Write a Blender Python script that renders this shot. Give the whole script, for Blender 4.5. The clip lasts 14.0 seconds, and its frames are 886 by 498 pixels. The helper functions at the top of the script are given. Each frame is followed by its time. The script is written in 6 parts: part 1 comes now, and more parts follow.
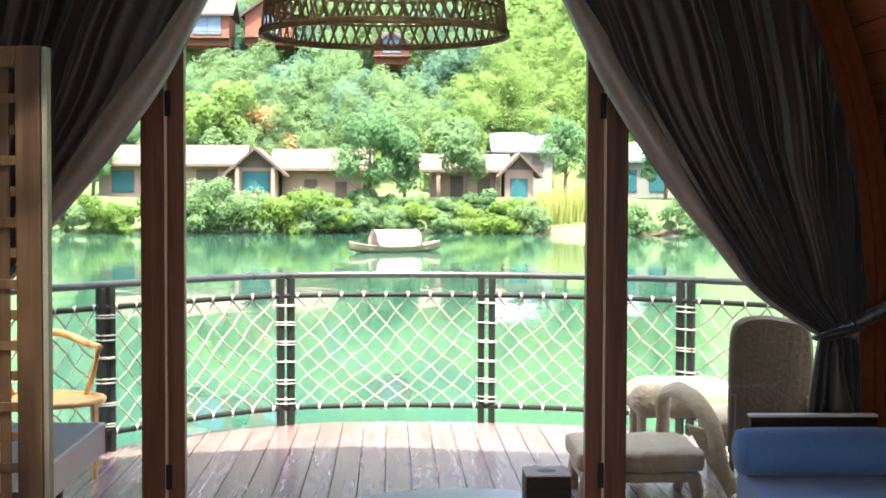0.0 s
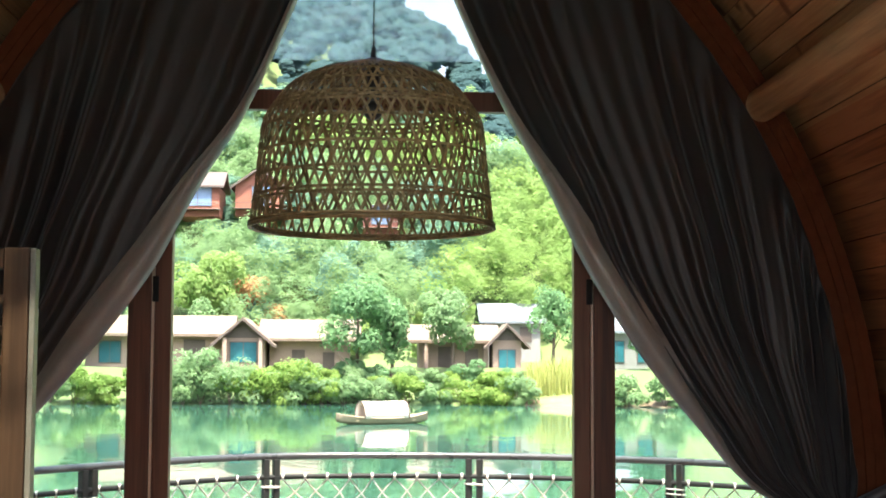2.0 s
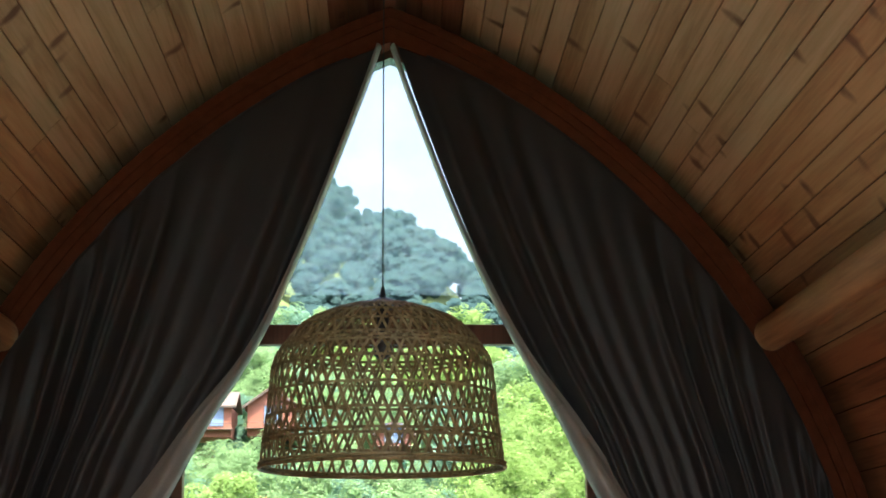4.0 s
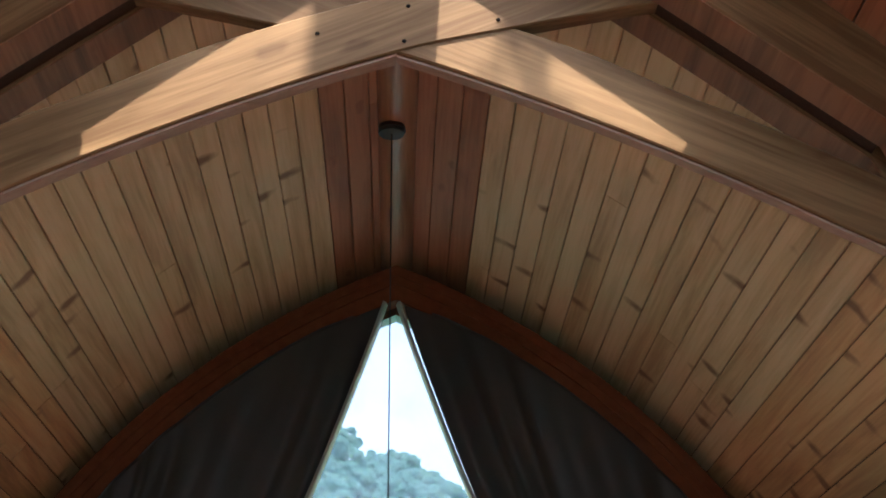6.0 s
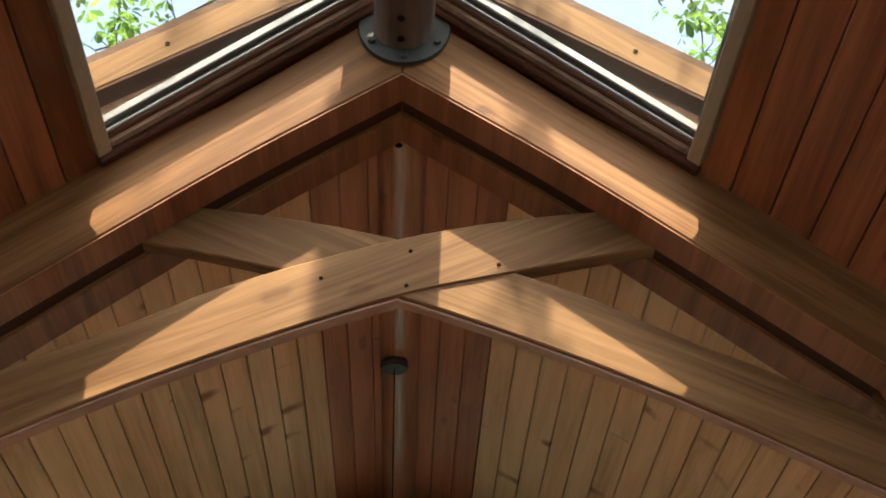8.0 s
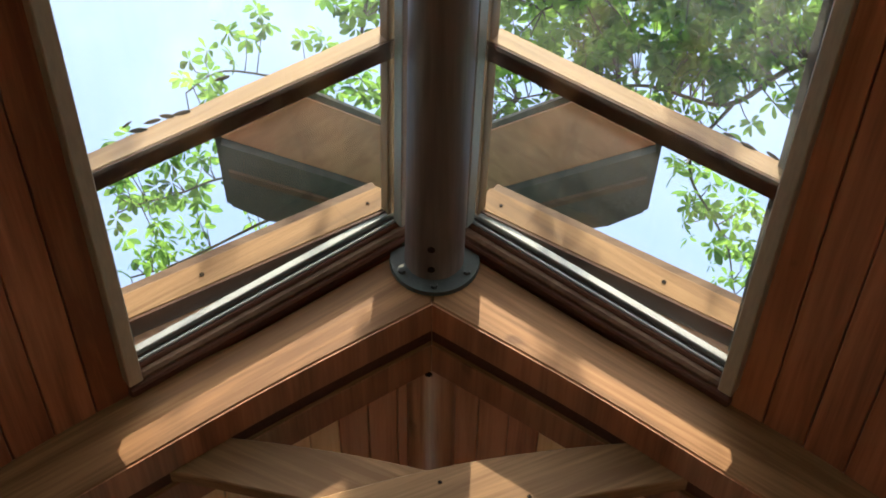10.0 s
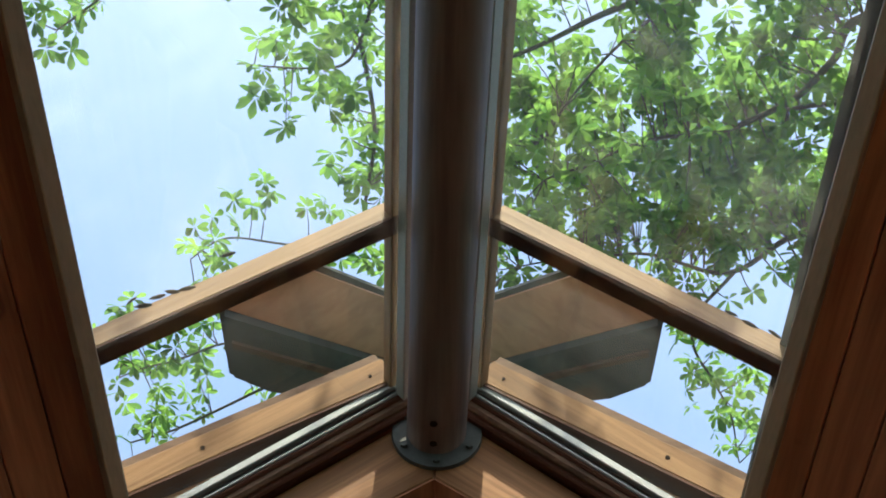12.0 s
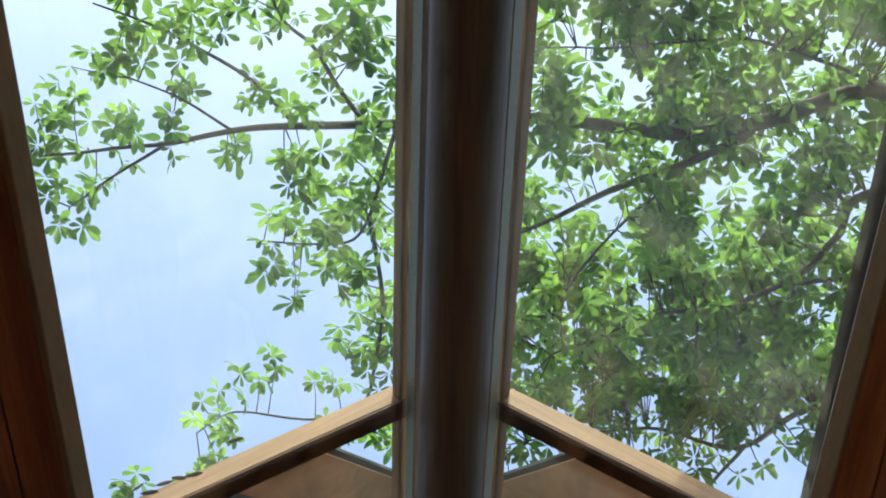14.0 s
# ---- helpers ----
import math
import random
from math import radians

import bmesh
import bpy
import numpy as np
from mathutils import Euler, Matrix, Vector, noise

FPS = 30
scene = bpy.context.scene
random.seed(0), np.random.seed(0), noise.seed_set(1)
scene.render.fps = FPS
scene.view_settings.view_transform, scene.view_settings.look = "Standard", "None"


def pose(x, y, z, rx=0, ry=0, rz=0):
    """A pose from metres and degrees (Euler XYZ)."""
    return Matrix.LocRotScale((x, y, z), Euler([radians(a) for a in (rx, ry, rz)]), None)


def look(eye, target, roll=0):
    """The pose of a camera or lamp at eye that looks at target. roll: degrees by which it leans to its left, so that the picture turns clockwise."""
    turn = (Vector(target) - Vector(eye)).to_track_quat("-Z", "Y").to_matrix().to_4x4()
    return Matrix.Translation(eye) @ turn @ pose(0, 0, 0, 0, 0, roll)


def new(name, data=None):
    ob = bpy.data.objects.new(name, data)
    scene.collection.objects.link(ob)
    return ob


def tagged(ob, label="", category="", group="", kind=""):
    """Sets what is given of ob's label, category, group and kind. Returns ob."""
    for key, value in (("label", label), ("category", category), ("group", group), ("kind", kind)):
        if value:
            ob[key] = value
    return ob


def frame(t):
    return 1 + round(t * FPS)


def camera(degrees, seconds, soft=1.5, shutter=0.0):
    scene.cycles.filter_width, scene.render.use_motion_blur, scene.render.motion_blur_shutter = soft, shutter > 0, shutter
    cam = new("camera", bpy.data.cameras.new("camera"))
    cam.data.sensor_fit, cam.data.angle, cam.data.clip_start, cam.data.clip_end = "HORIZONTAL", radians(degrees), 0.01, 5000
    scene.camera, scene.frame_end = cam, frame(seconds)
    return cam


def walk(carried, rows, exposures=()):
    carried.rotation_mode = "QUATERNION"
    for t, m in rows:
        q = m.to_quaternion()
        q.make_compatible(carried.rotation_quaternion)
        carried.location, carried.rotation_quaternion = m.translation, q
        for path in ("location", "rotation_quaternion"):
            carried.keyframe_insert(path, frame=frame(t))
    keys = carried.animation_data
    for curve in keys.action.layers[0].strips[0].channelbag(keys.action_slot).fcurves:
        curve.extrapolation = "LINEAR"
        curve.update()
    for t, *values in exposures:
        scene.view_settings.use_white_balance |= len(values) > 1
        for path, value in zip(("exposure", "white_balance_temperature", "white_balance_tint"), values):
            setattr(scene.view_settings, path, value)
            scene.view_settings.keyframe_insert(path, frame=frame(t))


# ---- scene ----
cam = camera(35.00, 14.0, soft=1.8)
# seconds, eye x y z in metres, pitch, yaw, lean to the right in degrees
ROWS = [
    (0.0, 0.000, 0.000, 1.550, -2.27, -2.15, -0.20),
    (0.5, -0.000, -0.002, 1.570, -0.51, -2.28, -0.25),
    (1.0, -0.001, -0.004, 1.588, 1.22, -2.37, -0.39),
    (1.5, -0.000, -0.008, 1.603, 2.86, -2.48, -0.47),
    (2.0, 0.004, -0.013, 1.617, 4.65, -2.61, -0.28),
    (4.5, 0.013, -0.048, 1.706, 16.05, -2.00, 0.54),
    (5.0, 0.013, -0.056, 1.724, 18.70, -1.91, 0.56),
    (5.5, 0.011, -0.066, 1.739, 21.02, -1.91, 0.47),
    (6.0, 0.008, -0.078, 1.753, 23.24, -1.98, 0.34),
    (6.5, 0.005, -0.091, 1.767, 25.51, -2.13, 0.32),
    (7.0, 0.005, -0.106, 1.779, 27.74, -2.26, 0.49),
    (7.5, 0.005, -0.121, 1.790, 29.86, -2.23, 0.49),
    (8.0, 0.014, -0.131, 1.796, 32.13, -1.83, 0.25),
    (8.5, 0.020, -0.136, 1.799, 34.71, -1.27, 0.02),
    (9.0, 0.019, -0.137, 1.799, 37.16, -0.75, -0.24),
    (11.5, 0.018, -0.177, 1.823, 46.07, 0.10, -1.14),
    (12.0, 0.015, -0.185, 1.826, 47.67, 0.08, -1.23),
    (12.5, 0.013, -0.195, 1.830, 49.37, 0.26, -1.47),
    (13.0, 0.010, -0.205, 1.834, 51.11, 0.55, -1.68),
    (13.5, 0.010, -0.217, 1.840, 52.82, 0.71, -1.78),
    (14.0, 0.010, -0.231, 1.847, 54.35, 0.80, -1.83),
]


def aim(x, y, z, pitch, yaw, lean):
    p, w = radians(pitch), radians(yaw)
    way = Vector((-math.sin(w) * math.cos(p), math.cos(w) * math.cos(p), math.sin(p)))
    return look((x, y, z), Vector((x, y, z)) + way, -lean)


# seconds, stops, and the white balance that the film camera drifts through
EXPOSURES = [(0.0, 2.27, 5800, 9), (2.0, 2.27, 5800, 9), (4.5, 2.35, 5750, 5), (5.0, 2.65, 5150, 8), (5.5, 2.58, 5150, 9), (6.0, 2.44, 5300, 8), (7.0, 2.3, 5600, 8), (8.0, 2.24, 6500, 10), (9.0, 2.12, 6400, 9), (11.5, 1.7, 5800, 3), (14.0, 1.44, 5850, 3)]
walk(cam, [(r[0], aim(*r[1:])) for r in ROWS], EXPOSURES)

# ---- world and sun ----
SUN_ELEVATION, SUN_AZIMUTH = 69.5, 8.0  # azimuth: degrees to the right of straight behind the first view
world = bpy.data.worlds.new("world")
scene.world = world
world.use_nodes = True
wn = world.node_tree.nodes
sky = wn.new("ShaderNodeTexSky")
sky.sky_type, sky.sun_disc = "NISHITA", False
sky.sun_elevation, sky.sun_rotation = radians(SUN_ELEVATION), radians(180 - SUN_AZIMUTH)
sky.air_density, sky.dust_density, sky.ozone_density = 1.0, 10.0, 0.6
wn["Background"].inputs["Strength"].default_value = 0.15
tint = wn.new("ShaderNodeMix")  # a thin white veil of cloud over the blue
tint.data_type, tint.blend_type = "RGBA", "MULTIPLY"
tint.inputs[0].default_value = 1.0
# the veil thickens to white haze towards the horizon
way = wn.new("ShaderNodeTexCoord")
split = wn.new("ShaderNodeSeparateXYZ")
low_sky = wn.new("ShaderNodeMapRange")
low_sky.inputs["From Min"].default_value, low_sky.inputs["From Max"].default_value = 0.1, 0.66
low_sky.inputs["To Min"].default_value, low_sky.inputs["To Max"].default_value = 1.0, 0.0
veil = wn.new("ShaderNodeMix")
veil.data_type = "RGBA"
veil.inputs[6].default_value, veil.inputs[7].default_value = (0.9, 0.93, 1.0, 1), (1.5, 1.3, 1.15, 1)
world.node_tree.links.new(way.outputs["Generated"], split.inputs[0])
world.node_tree.links.new(split.outputs["Z"], low_sky.inputs["Value"])
world.node_tree.links.new(low_sky.outputs[0], veil.inputs[0])
world.node_tree.links.new(veil.outputs[2], tint.inputs[7])
world.node_tree.links.new(sky.outputs["Color"], tint.inputs[6])
world.node_tree.links.new(tint.outputs[2], wn["Background"].inputs["Color"])
sun = new("sun", bpy.data.lights.new("sun", "SUN"))
sun.data.energy, sun.data.angle, sun.data.color = 5.0, radians(0.6), (1.0, 0.83, 0.58)
sa, se = radians(SUN_AZIMUTH), radians(SUN_ELEVATION)
sun.matrix_world = look(Vector((math.sin(sa) * math.cos(se), -math.cos(sa) * math.cos(se), math.sin(se))) * 50, (0, 0, 0))

# unseen fill lamp added behind the viewer to brighten the room
back_light = new("back_window_light", bpy.data.lights.new("back_window_light", "AREA"))
back_light.data.shape, back_light.data.size, back_light.data.size_y = "RECTANGLE", 2.2, 1.9
back_light.data.energy, back_light.data.color = 3.5, (1.0, 0.96, 0.88)
back_light.data.spread = radians(110)
back_light.matrix_world = look((0, -1.27, 1.2), (0, 4, 0.3))

# ---- materials ----


def nodes_of(name):
    m = bpy.data.materials.new(name)
    m.use_nodes = True
    t = m.node_tree
    return m, t, t.nodes["Principled BSDF"]


def node(t, kind, links=(), **values):
    n = t.nodes.new(kind)
    for k, v in values.items():
        if k == "op":
            n.operation = v
        elif k == "blend":
            n.blend_type = v
        else:
            n.inputs[int(k[1:]) if k[0] == "i" and k[1:].isdigit() else k].default_value = v
    for a, b in links:
        t.links.new(a, n.inputs[b])
    return n


def ramp(t, fac, stops):
    r = t.nodes.new("ShaderNodeValToRGB")
    while len(r.color_ramp.elements) < len(stops):
        r.color_ramp.elements.new(0.5)
    for e, (p, c) in zip(r.color_ramp.elements, stops):
        e.position, e.color = p, (*c, 1)
    t.links.new(fac, r.inputs["Fac"])
    return r


def plain(name, a, b, rough=0.6, scale=4.0, fine=60.0, bump=0.15, metal=0.0, spec=0.5, sheen=0.0, stretch=(1, 1, 1), per_object=0.0):
    """A surface that varies between colours a and b at a coarse and a fine scale, with a fine relief."""
    m, t, p = nodes_of(name)
    co = node(t, "ShaderNodeTexCoord")
    mp = node(t, "ShaderNodeMapping", [(co.outputs["Object"], "Vector")], Scale=stretch)
    n1 = node(t, "ShaderNodeTexNoise", [(mp.outputs[0], "Vector")], Scale=scale, Detail=5.0)
    n2 = node(t, "ShaderNodeTexNoise", [(mp.outputs[0], "Vector")], Scale=fine, Detail=3.0)
    mix = node(t, "ShaderNodeMath", [(n1.outputs["Fac"], 0), (n2.outputs["Fac"], 1)], op="ADD")
    if per_object:
        info = node(t, "ShaderNodeObjectInfo")
        sc = node(t, "ShaderNodeMath", [(info.outputs["Random"], 0)], op="MULTIPLY_ADD", i1=per_object, i2=-per_object / 2)
        mix = node(t, "ShaderNodeMath", [(mix.outputs[0], 0), (sc.outputs[0], 1)], op="ADD")
    r = ramp(t, node(t, "ShaderNodeMath", [(mix.outputs[0], 0)], op="MULTIPLY", i1=0.5).outputs[0], [(0.3, a), (0.7, b)])
    t.links.new(r.outputs["Color"], p.inputs["Base Color"])
    rr = node(t, "ShaderNodeMapRange", [(n1.outputs["Fac"], "Value")], **{"To Min": max(rough - 0.12, 0.02), "To Max": min(rough + 0.12, 1)})
    t.links.new(rr.outputs[0], p.inputs["Roughness"])
    if bump:
        b = node(t, "ShaderNodeBump", [(n2.outputs["Fac"], "Height")], Strength=bump, Distance=0.01)
        t.links.new(b.outputs[0], p.inputs["Normal"])
    p.inputs["Metallic"].default_value = metal
    p.inputs["Specular IOR Level"].default_value = spec
    p.inputs["Sheen Weight"].default_value = sheen
    return m


def wood(name, dark, mid, light, rough=0.55, axis=1, knots=0.5, island=True, grain=1.0, spec=0.35, coat=0.0, spike=False, tilt=0.0, fine=0.4):
    """Planed softwood: long grain along one axis, knots, and a tone of its own for each piece."""
    m, t, p = nodes_of(name)
    co = node(t, "ShaderNodeTexCoord")
    if island:
        rnd = node(t, "ShaderNodeNewGeometry").outputs["Random Per Island"]
    else:
        rnd = node(t, "ShaderNodeObjectInfo").outputs["Random"]
    shift = node(t, "ShaderNodeMath", [(rnd, 0)], op="MULTIPLY", i1=37.0)
    off = node(t, "ShaderNodeCombineXYZ", [(shift.outputs[0], 0), (shift.outputs[0], 1), (shift.outputs[0], 2)])
    place = co.outputs["Object"]
    if tilt:  # the grain follows a sloping member
        rot = node(t, "ShaderNodeVectorRotate", [(place, "Vector")], Angle=radians(tilt))
        rot.rotation_type = "Y_AXIS"
        place = rot.outputs[0]
    vec = node(t, "ShaderNodeVectorMath", [(place, 0), (off.outputs[0], 1)], op="ADD")
    sc = [14.0 * grain] * 3
    sc[axis] = 0.9 * grain
    mp = node(t, "ShaderNodeMapping", [(vec.outputs[0], "Vector")], Scale=sc)
    g1 = node(t, "ShaderNodeTexNoise", [(mp.outputs[0], "Vector")], Scale=1.0, Detail=6.0, Roughness=0.6, Distortion=0.6)
    sf = [90.0 * grain] * 3
    sf[axis] = 3.0 * grain
    mf = node(t, "ShaderNodeMapping", [(vec.outputs[0], "Vector")], Scale=sf)
    g2 = node(t, "ShaderNodeTexNoise", [(mf.outputs[0], "Vector")], Scale=1.0, Detail=3.0)
    tone = node(t, "ShaderNodeMath", [(g1.outputs["Fac"], 0), (g2.outputs["Fac"], 1)], op="MULTIPLY_ADD", i1=0.4, i2=0.0)
    t.links.new(g1.outputs["Fac"], tone.inputs[2])
    r1 = node(t, "ShaderNodeMath", [(rnd, 0)], op="MULTIPLY_ADD", i1=0.26, i2=-0.33)
    tone2 = node(t, "ShaderNodeMath", [(tone.outputs[0], 0), (r1.outputs[0], 1)], op="ADD")
    if fine != 0.4:  # stronger growth rings
        ring = node(t, "ShaderNodeMath", [(g2.outputs["Fac"], 0)], op="MULTIPLY_ADD", i1=fine, i2=-0.5 * fine)
        tone2 = node(t, "ShaderNodeMath", [(tone2.outputs[0], 0), (ring.outputs[0], 1)], op="ADD")
    cr = ramp(t, tone2.outputs[0], [(0.25, dark), (0.5, mid), (0.75, light)])
    colour = cr.outputs["Color"]
    if knots:
        sk = [6.5] * 3
        sk[axis] = 2.6
        if spike:  # knots cut lengthwise: dark streaks that run slantwise over a board
            sk = [2.3] * 3
            sk[axis] = 4.6
        mk = node(t, "ShaderNodeMapping", [(vec.outputs[0], "Vector")], Scale=sk, Rotation=(0, 0, 0.42 if spike else 0.0))
        wob = node(t, "ShaderNodeTexNoise", [(co.outputs["Object"], "Vector")], Scale=9.0, Detail=2.0)
        kv = node(t, "ShaderNodeVectorMath", [(wob.outputs["Color"], 0), (mk.outputs[0], 2)], op="MULTIPLY_ADD")
        kv.inputs[1].default_value = (0.3, 0.3, 0.3)
        v = node(t, "ShaderNodeTexVoronoi", [(kv.outputs[0], "Vector")], Scale=1.0, Randomness=1.0)
        kn = node(t, "ShaderNodeMapRange", [(v.outputs["Distance"], "Value")], **{"From Min": 0.08, "From Max": 0.19 if spike else 0.15, "To Min": knots, "To Max": 0.0})
        mx = node(t, "ShaderNodeMix", [(kn.outputs[0], 0)])
        mx.data_type = "RGBA"
        t.links.new(colour, mx.inputs[6])
        mx.inputs[7].default_value = (dark[0] * 0.38, dark[1] * 0.27, dark[2] * 0.22, 1)
        colour = mx.outputs[2]
    t.links.new(colour, p.inputs["Base Color"])
    rr = node(t, "ShaderNodeMapRange", [(g1.outputs["Fac"], "Value")], **{"To Min": rough - 0.1, "To Max": rough + 0.15})
    t.links.new(rr.outputs[0], p.inputs["Roughness"])
    b = node(t, "ShaderNodeBump", [(g2.outputs["Fac"], "Height")], Strength=0.12, Distance=0.004)
    t.links.new(b.outputs[0], p.inputs["Normal"])
    p.inputs["Specular IOR Level"].default_value = spec
    p.inputs["Coat Weight"].default_value = coat
    return m


def leafy(name, dark, light, scale=0.35, lucent=0.35, per_leaf=0.6, gloss=0.3):
    """Leaves: a tone for each leaf, a slow change across the crown, and light through the blade."""
    m, t, p = nodes_of(name)
    co = node(t, "ShaderNodeTexCoord")
    n = node(t, "ShaderNodeTexNoise", [(co.outputs["Object"], "Vector")], Scale=scale, Detail=3.0)
    rnd = node(t, "ShaderNodeNewGeometry").outputs["Random Per Island"]
    f = node(t, "ShaderNodeMath", [(rnd, 0)], op="MULTIPLY_ADD", i1=per_leaf, i2=0.25 - per_leaf / 2)
    f2 = node(t, "ShaderNodeMath", [(f.outputs[0], 0), (n.outputs["Fac"], 1)], op="ADD")
    c = ramp(t, node(t, "ShaderNodeMath", [(f2.outputs[0], 0)], op="MULTIPLY", i1=0.7).outputs[0], [(0.2, dark), (0.8, light)])
    t.links.new(c.outputs["Color"], p.inputs["Base Color"])
    p.inputs["Roughness"].default_value = 0.6
    p.inputs["Specular IOR Level"].default_value = gloss
    tr = node(t, "ShaderNodeBsdfTranslucent", [(c.outputs["Color"], "Color")])
    ms = node(t, "ShaderNodeMixShader", [(p.outputs[0], 1), (tr.outputs[0], 2)], i0=lucent)
    t.links.new(ms.outputs[0], t.nodes["Material Output"].inputs["Surface"])
    return m


def clear_glass(name, tint=(0.95, 0.98, 0.97)):
    m, t, p = nodes_of(name)
    g = node(t, "ShaderNodeBsdfGlossy", Color=(1, 1, 1, 1), Roughness=0.03)
    tr = node(t, "ShaderNodeBsdfTransparent", Color=(*tint, 1))
    lw = node(t, "ShaderNodeLayerWeight", Blend=0.5)
    pw = node(t, "ShaderNodeMath", [(lw.outputs["Facing"], 0)], op="POWER", i1=4.0)
    fr = node(t, "ShaderNodeMath", [(pw.outputs[0], 0)], op="MULTIPLY_ADD", i1=0.5, i2=0.03)
    ms = node(t, "ShaderNodeMixShader", [(fr.outputs[0], 0), (tr.outputs[0], 1), (g.outputs[0], 2)])
    t.links.new(ms.outputs[0], t.nodes["Material Output"].inputs["Surface"])
    return m


def dusty_glass(name, veil=0.1, tint=(0.95, 0.98, 0.97), dust=(0.8, 0.83, 0.82), gloss=0.045, heap=None):
    """Clear glass with a thin film of dust and rain streaks that scatters a little light."""
    m, t, p = nodes_of(name)
    co = node(t, "ShaderNodeTexCoord")
    mp = node(t, "ShaderNodeMapping", [(co.outputs["Object"], "Vector")], Scale=(1.2, 7.0, 1.2))
    n1 = node(t, "ShaderNodeTexNoise", [(mp.outputs[0], "Vector")], Scale=1.3, Detail=5.0, Distortion=0.8)
    n2 = node(t, "ShaderNodeTexNoise", [(co.outputs["Object"], "Vector")], Scale=1.1, Detail=2.0)
    both = node(t, "ShaderNodeMath", [(n1.outputs["Fac"], 0), (n2.outputs["Fac"], 1)], op="MULTIPLY")
    f = node(t, "ShaderNodeMapRange", [(both.outputs[0], "Value")], **{"From Min": 0.12, "From Max": 0.45, "To Min": veil * 0.35, "To Max": veil * 1.7})
    if heap:  # how much of the film is left towards the end of the pane
        sep = node(t, "ShaderNodeSeparateXYZ", [(co.outputs["Object"], 0)])
        end = node(t, "ShaderNodeMapRange", [(sep.outputs["Y"], "Value")], **{"From Min": heap[0], "From Max": heap[1], "To Min": 1.0, "To Max": heap[2]})
        f = node(t, "ShaderNodeMath", [(f.outputs[0], 0), (end.outputs[0], 1)], op="MULTIPLY")
    tr = node(t, "ShaderNodeBsdfTransparent", Color=(*tint, 1))
    du = node(t, "ShaderNodeBsdfTranslucent", Color=(*dust, 1))
    dd = node(t, "ShaderNodeMixShader", [(f.outputs[0], 0), (tr.outputs[0], 1), (du.outputs[0], 2)])
    g = node(t, "ShaderNodeBsdfGlossy", Color=(1, 1, 1, 1), Roughness=0.02)
    ms = node(t, "ShaderNodeMixShader", [(dd.outputs[0], 1), (g.outputs[0], 2)], i0=gloss)
    t.links.new(ms.outputs[0], t.nodes["Material Output"].inputs["Surface"])
    return m


def lake(name):
    m, t, p = nodes_of(name)
    co = node(t, "ShaderNodeTexCoord")
    n = node(t, "ShaderNodeTexNoise", [(co.outputs["Object"], "Vector")], Scale=0.06, Detail=4.0)
    c = ramp(t, n.outputs["Fac"], [(0.3, (0.023, 0.072, 0.05)), (0.7, (0.038, 0.106, 0.077))])
    t.links.new(c.outputs["Color"], p.inputs["Base Color"])
    p.inputs["Roughness"].default_value = 0.04
    p.inputs["IOR"].default_value = 1.33
    mp = node(t, "ShaderNodeMapping", [(co.outputs["Object"], "Vector")], Scale=(1, 0.45, 1))
    w = node(t, "ShaderNodeTexNoise", [(mp.outputs[0], "Vector")], Scale=0.9, Detail=3.0)
    b = node(t, "ShaderNodeBump", [(w.outputs["Fac"], "Height")], Strength=0.05, Distance=0.25)
    t.links.new(b.outputs[0], p.inputs["Normal"])
    return m


PINE = wood("pine_ceiling", (0.42, 0.275, 0.132), (0.575, 0.405, 0.212), (0.66, 0.49, 0.28), axis=1, knots=0.9, spike=True)
PINE_X = {s: wood("pine_beam", (0.106, 0.0553, 0.0233), (0.156, 0.0877, 0.0391), (0.207, 0.12, 0.0566), axis=0, knots=0.4, rough=0.55, grain=1.0, spec=0.12, tilt=24 * s, fine=0.2) for s in (1, -1)}
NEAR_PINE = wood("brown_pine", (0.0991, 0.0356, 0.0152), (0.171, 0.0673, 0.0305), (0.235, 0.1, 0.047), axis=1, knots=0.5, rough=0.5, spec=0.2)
RAFTER_WOOD = {s: wood("rafter_pine", (0.11, 0.0529, 0.0214), (0.17, 0.0853, 0.0357), (0.225, 0.121, 0.0541), axis=0, knots=0.6, rough=0.55, grain=1.0, spec=0.12, tilt=-37 * s, fine=0.24) for s in (1, -1)}
BAR_WOOD = {s: wood("glazing_bar_wood", (0.09, 0.049, 0.022), (0.155, 0.09, 0.044), (0.21, 0.129, 0.067), axis=0, knots=0.45, rough=0.6, grain=1.3, spec=0.15, tilt=-38 * s) for s in (1, -1)}
RIB_WOOD = plain("rib_wood", (0.085, 0.0263, 0.0119), (0.145, 0.0485, 0.0213), rough=0.6, scale=1.4, fine=22, bump=0.08, spec=0.02)
# lightened log pine: window light along the ridge is in the colour
LIT_RIDGE_LOG = wood("ridge_log_pine", (0.19, 0.09, 0.045), (0.29, 0.15, 0.08), (0.37, 0.205, 0.115), axis=1, knots=0.5, rough=0.36, spec=0.4, fine=0.3)
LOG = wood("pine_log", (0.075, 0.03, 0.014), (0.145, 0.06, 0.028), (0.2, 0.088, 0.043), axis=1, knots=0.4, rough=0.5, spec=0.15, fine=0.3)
RIDGE_PINE = wood("red_ridge_boards", (0.21, 0.087, 0.04), (0.32, 0.138, 0.064), (0.4, 0.188, 0.095), axis=1, knots=0.4)
# paler brace pine: floor bounce on the bottom faces is in the colour
BOUNCE_PINE = wood("pale_sawn_pine", (0.21, 0.125, 0.09), (0.29, 0.185, 0.14), (0.35, 0.235, 0.18), axis=0, knots=0.2, spec=0.2)
EDGE_STRIP = plain("greenish_edge", (0.07, 0.07, 0.055), (0.11, 0.11, 0.09), rough=0.5, scale=6, fine=120, bump=0.05)
